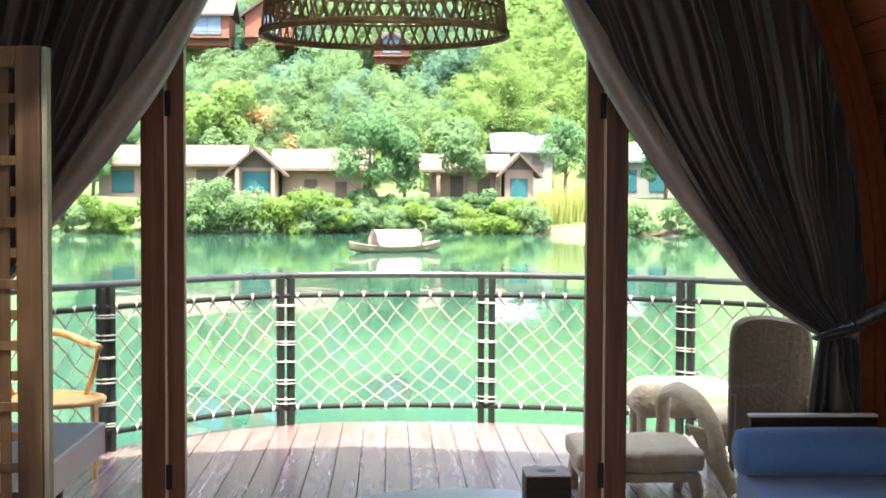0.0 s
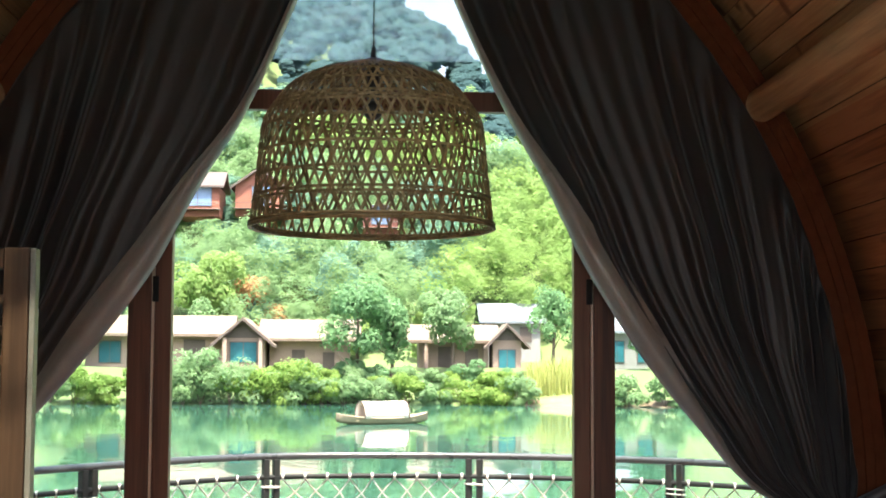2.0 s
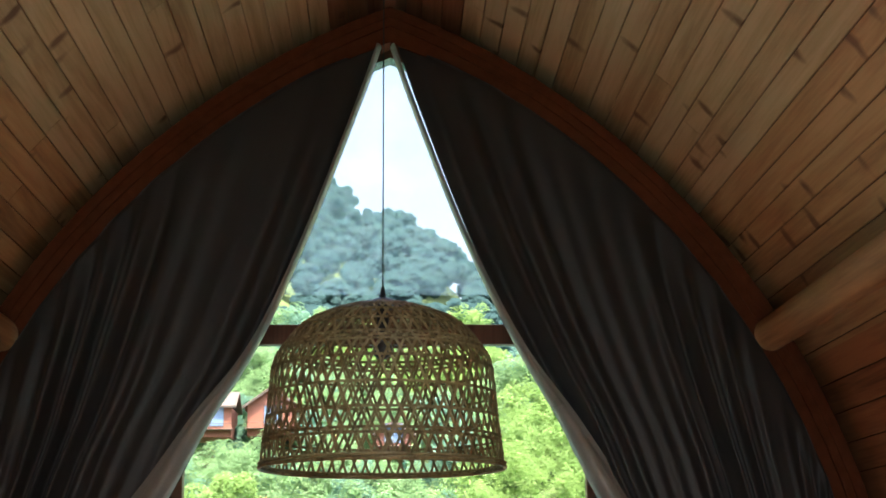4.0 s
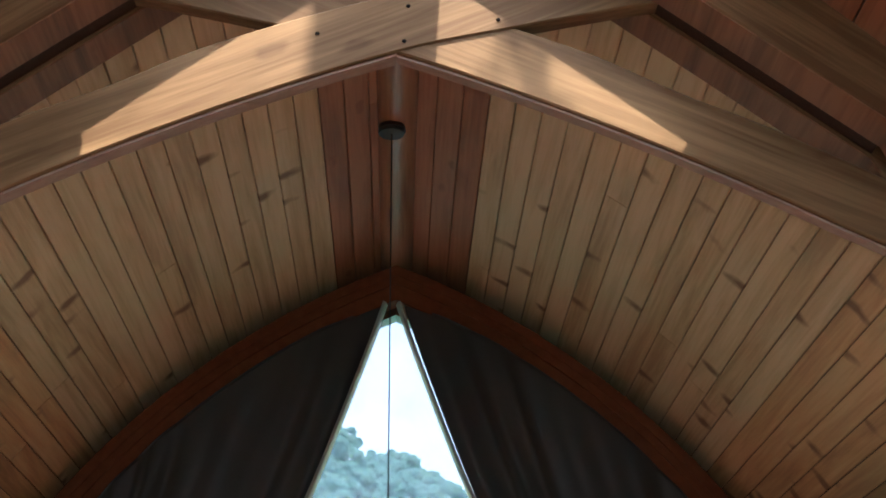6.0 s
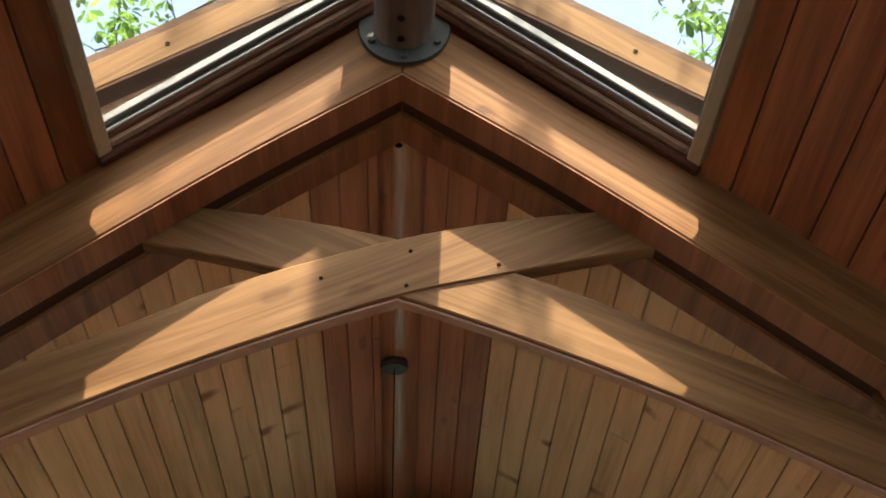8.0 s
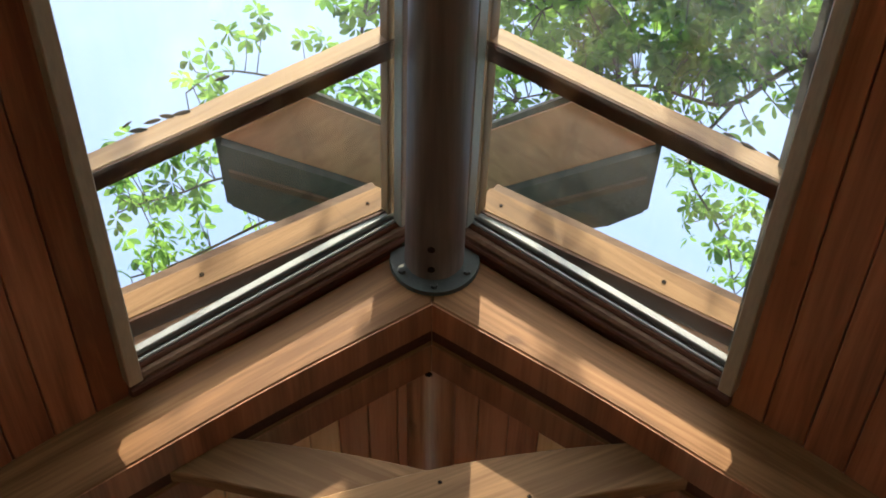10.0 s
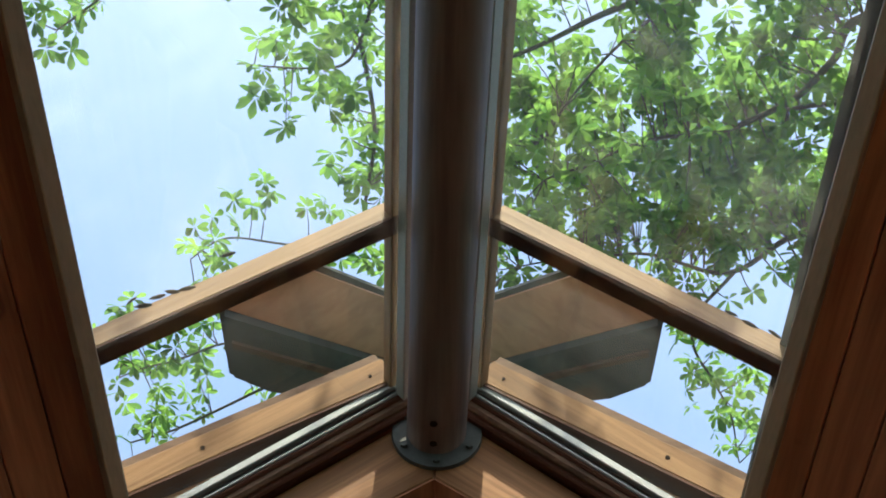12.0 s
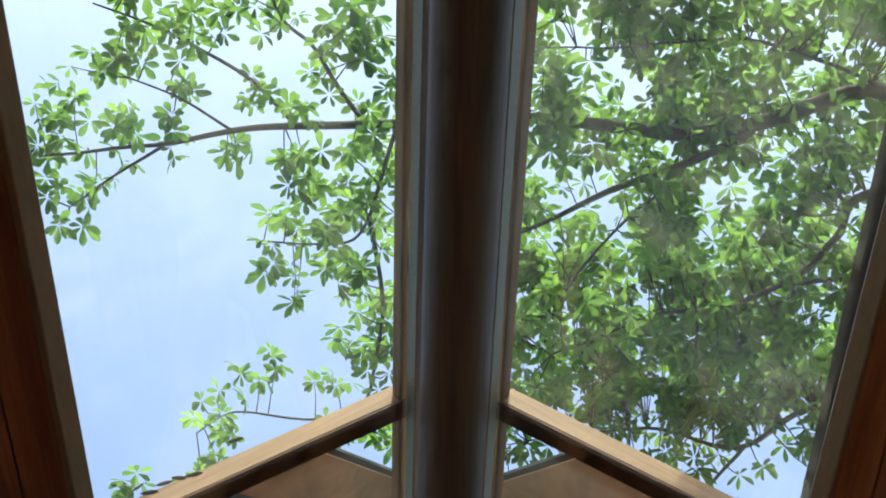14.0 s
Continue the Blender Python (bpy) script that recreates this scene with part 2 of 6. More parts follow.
# darkened log pine: the silhouette against the sky is in the colour
SHADED_LOG = wood("dark_pine_log", (0.032, 0.0225, 0.019), (0.058, 0.042, 0.036), (0.084, 0.062, 0.054), axis=1, knots=0.4, rough=0.5, spec=0.22)
BENCH_BOARD = plain("bench_board", (0.6, 0.545, 0.48), (0.7, 0.645, 0.575), rough=0.55, scale=4, fine=90, bump=0.08)
# darker copy of the bar pine, against the strong sun on the end bar
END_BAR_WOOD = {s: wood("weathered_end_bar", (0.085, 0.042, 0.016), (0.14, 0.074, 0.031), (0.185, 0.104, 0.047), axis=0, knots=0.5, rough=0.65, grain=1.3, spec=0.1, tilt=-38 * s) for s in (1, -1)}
# dark brown of the mouldings and of the strips added as shade
SHADE_BROWN = plain("brown_seal", (0.035, 0.014, 0.008), (0.058, 0.024, 0.014), rough=0.7, scale=6, fine=90, bump=0.1, spec=0.1)
GOLD_PINE = wood("golden_pine", (0.36, 0.19, 0.075), (0.54, 0.305, 0.13), (0.64, 0.4, 0.19), axis=1, knots=0.8, spike=True)
# lighter log pine: light from the gable opening is put in its colour
GOLD_LOG_LIT = wood("golden_log", (0.25, 0.13, 0.053), (0.42, 0.24, 0.107), (0.54, 0.33, 0.157), axis=1, knots=0.5, rough=0.5, spec=0.15)
WALL_WOOD = wood("wall_boards", (0.18, 0.068, 0.027), (0.36, 0.145, 0.058), (0.47, 0.21, 0.085), axis=1, knots=0.4, island=False)
REDWOOD = wood("red_door_wood", (0.0595, 0.023, 0.012), (0.119, 0.0483, 0.024), (0.17, 0.0747, 0.0384), axis=2, knots=0.0, rough=0.4, island=False)
SCREEN_WOOD = wood("screen_wood", (0.03, 0.0165, 0.008), (0.055, 0.032, 0.0155), (0.08, 0.05, 0.025), axis=2, knots=0.0, rough=0.55, island=False, spec=0.2)
DARK_WOOD = wood("dark_wood", (0.006, 0.0042, 0.0038), (0.012, 0.008, 0.007), (0.02, 0.014, 0.012), axis=0, knots=0.0, rough=0.5, island=False, spec=0.15)
CREAM_SEAL = plain("cream_seal", (0.6, 0.48, 0.34), (0.72, 0.6, 0.45), rough=0.5, scale=6, fine=80, bump=0.05)
BAMBOO = wood("bamboo", (0.36, 0.16, 0.045), (0.56, 0.29, 0.09), (0.68, 0.4, 0.15), axis=2, knots=0.0, rough=0.4, island=False)
CANE = wood("split_cane", (0.102, 0.0751, 0.0312), (0.203, 0.157, 0.0702), (0.311, 0.252, 0.124), axis=2, knots=0.0, rough=0.5, island=False)
DECK = wood("deck_boards", (0.125, 0.088, 0.083), (0.16, 0.115, 0.11), (0.19, 0.14, 0.136), axis=1, knots=0.0, rough=0.22, island=False, spec=0.6)
FLOOR_WOOD = wood("floor_boards", (0.21, 0.08, 0.04), (0.29, 0.118, 0.06), (0.36, 0.155, 0.082), axis=1, knots=0.2, rough=0.4)
CURTAIN = plain("curtain_fabric", (0.0172, 0.0176, 0.0168), (0.0285, 0.029, 0.0278), rough=0.45, scale=3, fine=240, bump=0.15, sheen=0.2)
# paler than the drape: part of the satin's sheen is in the colour
SATIN_SHEEN = plain("curtain_satin", (0.035, 0.033, 0.034), (0.06, 0.057, 0.058), rough=0.32, scale=6, fine=200, bump=0.1, sheen=0.1, stretch=(3, 3, 0.4))
# the curtain's own cloth, lightened: the window's sheen is put in the colour
HEM_SHEEN = plain("curtain_lining", (0.254, 0.254, 0.228), (0.344, 0.344, 0.309), rough=0.32, scale=6, fine=200, bump=0.1, sheen=0.15)
STEEL = plain("black_steel", (0.0072, 0.0084, 0.0078), (0.018, 0.0192, 0.018), rough=0.6, spec=0.2, scale=5, fine=90, bump=0.08)
RAIL_STEEL = plain("rail_paint", (0.024, 0.027, 0.027), (0.048, 0.051, 0.051), rough=0.3, scale=5, fine=80, bump=0.05)
ROPE = plain("hemp_rope", (0.272, 0.241, 0.187), (0.381, 0.347, 0.286), rough=0.9, scale=8, fine=140, bump=0.6)
ALU = plain("aluminium", (0.14, 0.145, 0.145), (0.2, 0.205, 0.2), rough=0.5, scale=3, fine=120, bump=0.0, metal=0.1, spec=0.5)
CHANNEL = plain("bright_aluminium", (0.1, 0.106, 0.106), (0.15, 0.156, 0.154), rough=0.45, scale=9, fine=160, bump=0.02, metal=0.1, spec=0.5, stretch=(1, 6, 1))
STRIP_WOOD = wood("edge_strip_pine", (0.1, 0.052, 0.024), (0.15, 0.083, 0.04), (0.2, 0.118, 0.06), axis=1, knots=0.5, rough=0.6, island=False, grain=1.3, spec=0.15)
DULL_BOARD = wood("dull_board", (0.045, 0.026, 0.016), (0.075, 0.044, 0.028), (0.1, 0.062, 0.04), axis=0, knots=0.2, rough=0.7, spec=0.1)
GREY_METAL = plain("grey_flange", (0.026, 0.031, 0.029), (0.045, 0.052, 0.048), rough=0.6, scale=10, fine=120, bump=0.1, spec=0.25)
TAUPE = plain("skylight_trim", (0.16, 0.14, 0.1), (0.24, 0.212, 0.155), rough=0.5, scale=6, fine=120, bump=0.08, stretch=(1, 0.15, 1))
LINEN = plain("linen", (0.326, 0.248, 0.142), (0.465, 0.364, 0.231), rough=0.9, scale=9, fine=42, bump=1.0, sheen=0.2)
BROWN_LEATHER = plain("brown_cover", (0.065, 0.0437, 0.0256), (0.172, 0.115, 0.0684), rough=0.6, scale=5, fine=50, bump=0.5)
BLUE = plain("blue_cloth", (0.0612, 0.156, 0.35), (0.0994, 0.232, 0.483), rough=0.85, scale=4, fine=200, bump=0.3, sheen=0.3)
GREY_CLOTH = plain("grey_cloth", (0.36, 0.365, 0.3), (0.45, 0.455, 0.38), rough=0.85, scale=4, fine=200, bump=0.25)
GREY_BOARD = plain("grey_board", (0.5, 0.465, 0.42), (0.62, 0.58, 0.53), rough=0.55, scale=4, fine=90, bump=0.08)
TABLE_TOP = plain("glossy_table", (0.62, 0.63, 0.66), (0.7, 0.71, 0.74), rough=0.14, scale=3, fine=60, bump=0.0)
WHITE_LACE = plain("rope_white", (0.367, 0.348, 0.306), (0.459, 0.441, 0.404), rough=0.9, scale=8, fine=120, bump=0.5)
BLACK_PLASTIC = plain("black_plastic", (0.012, 0.012, 0.013), (0.022, 0.022, 0.024), rough=0.4, scale=5, fine=80, bump=0.03)
BULB_GLASS = plain("lamp_socket", (0.02, 0.02, 0.02), (0.05, 0.05, 0.05), rough=0.3, scale=5, fine=80, bump=0.0)
PLASTER = plain("plaster", (0.205, 0.152, 0.123), (0.287, 0.221, 0.184), rough=0.85, scale=0.8, fine=9, bump=0.3)
WHITE_WALL = plain("white_wall", (0.16, 0.164, 0.16), (0.208, 0.212, 0.208), rough=0.8, scale=0.6, fine=8, bump=0.2)
THATCH = plain("thatch", (0.107, 0.082, 0.0607), (0.168, 0.134, 0.102), rough=0.95, scale=0.9, fine=10, bump=1.0, stretch=(3, 0.5, 0.5))
GREY_ROOF = plain("grey_roof", (0.112, 0.136, 0.16), (0.168, 0.192, 0.22), rough=0.6, scale=1.0, fine=8, bump=0.3)
RED_CLAD = plain("red_cladding", (0.16, 0.055, 0.032), (0.24, 0.09, 0.055), rough=0.7, scale=1.0, fine=7, bump=0.3, stretch=(0.3, 0.3, 4))
BLUE_PANE = plain("blue_window", (0.02, 0.09, 0.115), (0.035, 0.13, 0.16), rough=0.12, scale=0.5, fine=3, bump=0.0)
SKY_PANE = plain("pale_window", (0.1, 0.16, 0.27), (0.15, 0.22, 0.34), rough=0.12, scale=0.5, fine=3, bump=0.0)
DARK_FRAME = plain("dark_frame", (0.05, 0.04, 0.035), (0.09, 0.07, 0.06), rough=0.6, scale=2, fine=15, bump=0.1)
EARTH = plain("earth", (0.0864, 0.0612, 0.036), (0.173, 0.126, 0.0792), rough=0.95, scale=0.15, fine=2.0, bump=0.6)
GRASS = plain("hill_grass", (0.0488, 0.0863, 0.0263), (0.112, 0.15, 0.045), rough=0.95, scale=0.08, fine=1.2, bump=0.6)
BARK = plain("bark", (0.07, 0.055, 0.04), (0.14, 0.11, 0.08), rough=0.9, scale=6, fine=30, bump=0.7, stretch=(1, 1, 0.3))
DARK_BARK = plain("dark_bark", (0.025, 0.02, 0.016), (0.06, 0.05, 0.04), rough=0.9, scale=6, fine=30, bump=0.7)
BOAT_HULL = plain("boat_hull", (0.2, 0.16, 0.1), (0.3, 0.25, 0.17), rough=0.7, scale=2, fine=20, bump=0.3)
BOAT_COVER = plain("boat_cover", (0.528, 0.48, 0.416), (0.64, 0.6, 0.544), rough=0.8, scale=2, fine=20, bump=0.4)
EAVE_WOOD = wood("eave_wood", (0.3, 0.14, 0.08), (0.37, 0.18, 0.105), (0.44, 0.225, 0.135), axis=0, knots=0.2, rough=0.6, island=False)
NAIL = plain("nail_head", (0.008, 0.006, 0.005), (0.016, 0.012, 0.01), rough=0.8, scale=20, fine=200, bump=0.1, spec=0.02)
SLATE = plain("dark_shingle", (0.02, 0.024, 0.022), (0.045, 0.05, 0.046), rough=0.8, scale=5, fine=40, bump=0.4)
LEAF_NEAR = leafy("near_leaves", (0.025, 0.072, 0.022), (0.17, 0.29, 0.052), 1.8, 0.6, 0.6, 0.06)
# greens of the slope are paled: part of the haze is in them
LEAF_BUSH = leafy("bush_leaves", (0.101, 0.195, 0.045), (0.27, 0.39, 0.0975), 0.3, 0.62, 0.4, 0.1)
LEAF_TREE = leafy("tree_leaves", (0.106, 0.213, 0.106), (0.219, 0.374, 0.175), 0.2, 0.64, 0.35, 0.1)
LEAF_WOOD = leafy("wood_leaves", (0.147, 0.254, 0.137), (0.269, 0.395, 0.182), 0.09, 0.66, 0.2, 0.05)
LEAF_BRIGHT = leafy("bright_leaves", (0.163, 0.276, 0.0878), (0.312, 0.437, 0.149), 0.12, 0.66, 0.2, 0.05)
LEAF_BLUE = leafy("blue_green_leaves", (0.117, 0.222, 0.176), (0.208, 0.348, 0.257), 0.09, 0.66, 0.2, 0.05)
# leaf green turned blue-grey: the haze of distance is put in the colour
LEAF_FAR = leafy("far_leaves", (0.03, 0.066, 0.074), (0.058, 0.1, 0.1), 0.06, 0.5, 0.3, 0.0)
RUST_LEAF = leafy("rusty_leaves", (0.2, 0.11, 0.05), (0.42, 0.28, 0.13), 0.4, 0.4, 0.5, 0.1)
REED = leafy("reed_leaves", (0.2, 0.26, 0.06), (0.4, 0.42, 0.14), 0.3)
GLASS = clear_glass("glass")
SKY_GLASS = dusty_glass("skylight_glass", 0.013, heap=(2.05, 2.6, 0.15))
# bluish dust film, thickened to stand for haze over the mountain too
GABLE_GLASS = dusty_glass("gable_glass", 0.17, (1.0, 0.99, 0.985), (0.76, 0.88, 1.0), 0.008)
WATER = lake("lake_water")

# ---- building helpers ----


def mesh_object(name, verts, faces, material, parent=None, smooth=False):
    me = bpy.data.meshes.new(name)
    me.from_pydata([tuple(v) for v in verts], [], [tuple(f) for f in faces])
    me.update()
    me.materials.append(material)
    if smooth:
        me.shade_smooth()
    ob = new(name, me)
    ob.parent = parent
    return ob


def part(name, bm, material, parent=None, label="", smooth=False):
    me = bpy.data.meshes.new(name)
    bm.normal_update()
    bm.to_mesh(me)
    bm.free()
    me.materials.append(material)
    if smooth:
        me.shade_smooth()
    ob = new(name, me)
    ob.parent = parent
    return tagged(ob, label)


def again(ob, m=None, parent=None):
    """Another object on the same mesh."""
    o = new(ob.name.split(".")[0], ob.data)
    o.parent = parent or ob.parent
    if m is not None:
        o.matrix_basis = m
    return o


def thing(name, label, category, group="", at=(0, 0, 0), turn=0.0):
    ob = new(name)
    ob.empty_display_size = 0.1
    ob.matrix_basis = pose(*at, 0, 0, turn)
    return tagged(ob, label, category, group)


def structure(ob, label, category=""):
    return tagged(ob, label, category, "", "structure")


def cuboid(lo, hi, bevel=0.0, segments=2):
    bm = bmesh.new()
    bmesh.ops.create_cube(bm, size=1)
    for v in bm.verts:
        v.co = Vector([lo[i] + (v.co[i] + 0.5) * (hi[i] - lo[i]) for i in range(3)])
    if bevel:
        bmesh.ops.bevel(bm, geom=bm.edges[:], offset=bevel, segments=segments, profile=0.6, affect="EDGES")
    return bm


def rod(bm, a, b, r0, r1=None, sides=10):
    """A round bar from a to b, added to bm."""
    a, b = Vector(a), Vector(b)
    r1 = r0 if r1 is None else r1
    m = Matrix.Translation((a + b) / 2) @ (b - a).to_track_quat("Z", "Y").to_matrix().to_4x4()
    bmesh.ops.create_cone(bm, cap_ends=True, segments=sides, radius1=r0, radius2=r1, depth=(b - a).length, matrix=m)
    return bm


def tube(points, radius, sides=6, flat=1.0):
    """Vertices and faces of a tube along points; radius may be a number or one for each point."""
    pts = [Vector(p) for p in points]
    n = len(pts)
    rad = radius if hasattr(radius, "__len__") else [radius] * n
    verts, faces = [], []
    side = None
    for i, p in enumerate(pts):
        d = (pts[min(i + 1, n - 1)] - pts[max(i - 1, 0)]).normalized()
        if side is None:
            side = d.orthogonal().normalized()
        side = (side - d * side.dot(d)).normalized()
        up = d.cross(side)
        for k in range(sides):
            a = 2 * math.pi * k / sides
            verts.append(p + rad[i] * (side * math.cos(a) + up * math.sin(a) * flat))
    for i in range(n - 1):
        for k in range(sides):
            a, b = i * sides + k, i * sides + (k + 1) % sides
            faces.append((a, b, b + sides, a + sides))
    faces.append(tuple(range(sides))[::-1])
    faces.append(tuple(range((n - 1) * sides, n * sides)))
    return verts, faces


def tube_part(name, points, radius, material, parent=None, sides=6, label=""):
    v, f = tube(points, radius, sides)
    return tagged(mesh_object(name, v, f, material, parent, True), label)


def smooth_line(points, steps=8):
    """A curve that passes through the points."""
    p = [Vector(points[0])] + [Vector(q) for q in points] + [Vector(points[-1])]
    out = []
    for i in range(1, len(p) - 2):
        for s in range(steps):
            t = s / steps
            a, b, c, d = p[i - 1], p[i], p[i + 1], p[i + 2]
            out.append(0.5 * (2 * b + (c - a) * t + (2 * a - 5 * b + 4 * c - d) * t * t + (3 * b - a - 3 * c + d) * t ** 3))
    out.append(p[-2])
    return out


def slab(outline, y0, y1, bevel=0.004):
    """A solid cut from a board: an outline in x and z, from y0 to y1."""
    bm = bmesh.new()
    front = [bm.verts.new((x, y0, z)) for x, z in outline]
    bm.faces.new(front)
    bmesh.ops.recalc_face_normals(bm, faces=bm.faces)
    ext = bmesh.ops.extrude_face_region(bm, geom=bm.faces[:])
    for v in ext["geom"]:
        if isinstance(v, bmesh.types.BMVert):
            v.co.y = y1
    bmesh.ops.recalc_face_normals(bm, faces=bm.faces)
    if bevel:
        sharp = [e for e in bm.edges if len(e.link_faces) == 2 and e.calc_face_angle() > 0.6]
        bmesh.ops.bevel(bm, geom=sharp, offset=bevel, segments=1, affect="EDGES")
    return bm


# ---- the cabin's shell: a pointed arch in section, its ridge along y at x = 0 ----
ARC_X, ARC_Z, ARC_R = -1.247, 1.07, 3.262
GABLE = 6.083
FAR_OFF, NEAR_OFF = 0.25, 0.24
RAFTER_FRONT, RAFTER_BACK = 2.87, 2.99  # the rafters are double; the braces lie in the slot between them
BRACE, REAR_FRONT, REAR_BACK = 2.994, 3.055, 3.18
SKY_HALF, SKY_END, SKY_START = 0.755, 2.76, -0.7
BACK = -1.3
SKEW = 0.016  # the skylight and its log run slightly askew to the cabin


def arc(angle, off, side=1):
    return side * (ARC_X + (ARC_R + off) * math.cos(angle)), ARC_Z + (ARC_R + off) * math.sin(angle)


def apex(off):
    return math.acos(-ARC_X / (ARC_R + off))


def arch_z(dx, off):
    return ARC_Z + math.sqrt(max((ARC_R + off) ** 2 - (dx - ARC_X) ** 2, 0))


def arch_line(off, from_dx=0.0, to_z=0.0, side=1, step=0.05):
    """Points of the arch from the ridge down, then straight to the floor."""
    a = math.acos((from_dx - ARC_X) / (ARC_R + off))
    n = max(int(a / step), 2)
    pts = [arc(a * (1 - i / n), off, side) for i in range(n + 1)]
    if to_z > ARC_Z:
        pts = [p for p in pts if p[1] >= to_z]
    else:
        pts.append((pts[-1][0], to_z))
    return pts


def plank_section(a0, a1, off, side, thick=0.02, chamfer=0.0027):
    """Six corners of a board's cross-section lying on the arch between two angles."""
    ch = chamfer / ARC_R
    return [arc(a0 - ch, off, side), arc(a1 + ch, off, side), arc(a1, off + chamfer, side), arc(a1, off + thick, side), arc(a0, off + thick, side), arc(a0, off + chamfer, side)]


def prism(section, y0, y1):
    n = len(section)
    v = [(x, y0, z) for x, z in section] + [(x, y1, z) for x, z in section]
    f = [(i, (i + 1) % n, n + (i + 1) % n, n + i) for i in range(n)]
    return v, f + [tuple(range(n))[::-1], tuple(range(n, 2 * n))]


def ceiling_planks(name, off, y0, y1, low_z, label, hole=False, material=None, first=0, last=999, laid=None):
    """Boards of one stretch of the ceiling, counted from the ridge down."""
    verts, faces = [], []
    rng = random.Random(5)
    width = 0.118 / (ARC_R + off)
    for side in (1, -1):
        a = apex(off) - 0.012
        if laid:  # where the second joint lies and how broad the boards are, in degrees
            a, width = radians(laid[side][0]), radians(laid[side][1])
            a += width
        low = math.asin((low_z - ARC_Z) / (ARC_R + off))
        count = -1
        while a > low:
            count += 1
            if not first <= count < last:
                a -= width
                continue
            sec = plank_section(a, a - width + 0.001, off + rng.uniform(0, 0.002), side)
            dx = abs(sec[1][0])
            spans = [(y0, y1)]
            if hole and abs(sec[0][0]) < SKY_HALF + 0.018:
                spans = [(y0, SKY_START)]
                if dx > SKY_HALF + 0.028:
                    top_a = math.acos((SKY_HALF + 0.018 - ARC_X) / (ARC_R + off))
                    v, f = prism(plank_section(top_a, a - width + 0.001, off, side), SKY_START, y1)
                    faces += [tuple(i + len(verts) for i in q) for q in f]
                    verts += v
            elif rng.random() < 0.2:
                cut = rng.uniform(y0 + 0.4, y1 - 0.4)
                spans = [(y0, cut - 0.0015), (cut + 0.0015, y1)]
            for s0, s1 in spans:
                v, f = prism(sec, s0, s1)
                faces += [tuple(i + len(verts) for i in q) for q in f]
                verts += v
            a -= width
    return structure(mesh_object(name, verts, faces, material), label, "ceiling")


LOG_Z, KNEE = 2.74, 2.66
LAID = {1: (68.26, 1.639), -1: (68.93, 1.578)}
PLANK_END = GABLE + 0.12
ceiling_planks("ceiling", FAR_OFF, RAFTER_BACK + 0.01, PLANK_END, KNEE, "knotty pine board ceiling following a pointed arch", False, PINE, 4, 18, LAID)
ceiling_planks("ceiling", FAR_OFF, RAFTER_BACK + 0.01, PLANK_END, KNEE, "golden pine boards low on the arched ceiling", False, GOLD_PINE, 18, 999, LAID)
ceiling_planks("ceiling", FAR_OFF, RAFTER_BACK + 0.01, PLANK_END, KNEE, "reddish pine boards on both sides of the ridge log", False, RIDGE_PINE, 0, 4, LAID)
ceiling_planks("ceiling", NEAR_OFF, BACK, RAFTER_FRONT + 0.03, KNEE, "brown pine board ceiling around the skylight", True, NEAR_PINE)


def outer_roof():
    """The roof's outer skin over the boards, open over the skylight."""
    verts, faces = [], []
    # the unseen overhang past the gable is added to shade the deck
    for y0, y1, gap in ((BACK - 0.1, SKY_START, 0.0), (SKY_START, 3.02, SKY_HALF + 0.05), (3.02, GABLE + 0.8, 0.0)):
        for side in (1, -1):
            line = arch_line(0.40, gap, -0.2, side)
            n = len(verts)
            for x, z in line:
                verts += [(x, y0, z), (x, y1, z)]
            faces += [(n + 2 * i, n + 2 * i + 1, n + 2 * i + 3, n + 2 * i + 2) for i in range(len(line) - 1)]
    ob = mesh_object("roof", verts, faces, SLATE)
    s = ob.modifiers.new("thick", "SOLIDIFY")
    s.thickness, s.offset = 0.04, 0
    return structure(ob, "dark roof skin over the arched cabin", "roof")


outer_roof()


def wall_boards(name, side):
    base = structure(new(name), "reddish brown pine boards on the lower side wall", "wall")
    for off, y0, y1 in ((FAR_OFF, RAFTER_BACK + 0.01, PLANK_END), (NEAR_OFF, BACK, 3.135)):
        width = 0.135 / (ARC_R + off)
        a = math.asin((KNEE - ARC_Z) / (ARC_R + off))
        while a > 0.0:
            v, f = prism(plank_section(a, max(a - width + 0.0012, 0), off, side), y0, y1)
            mesh_object("board", v, f, WALL_WOOD, base)
            a -= width
        z = ARC_Z
        x0 = abs(arc(0, off)[0])
        while z > 0.02:
            lo = max(z - 0.135, 0.0)
            sec = [(side * x0, z - 0.006), (side * x0, lo + 0.006), (side * (x0 + 0.006), lo), (side * (x0 + 0.02), lo), (side * (x0 + 0.02), z - 0.001), (side * (x0 + 0.006), z - 0.001)]
            v, f = prism(sec, y0, y1)
            mesh_object("board", v, f, WALL_WOOD, base)
            z -= 0.135
    return base


wall_boards("wall_east", 1)
wall_boards("wall_west", -1)


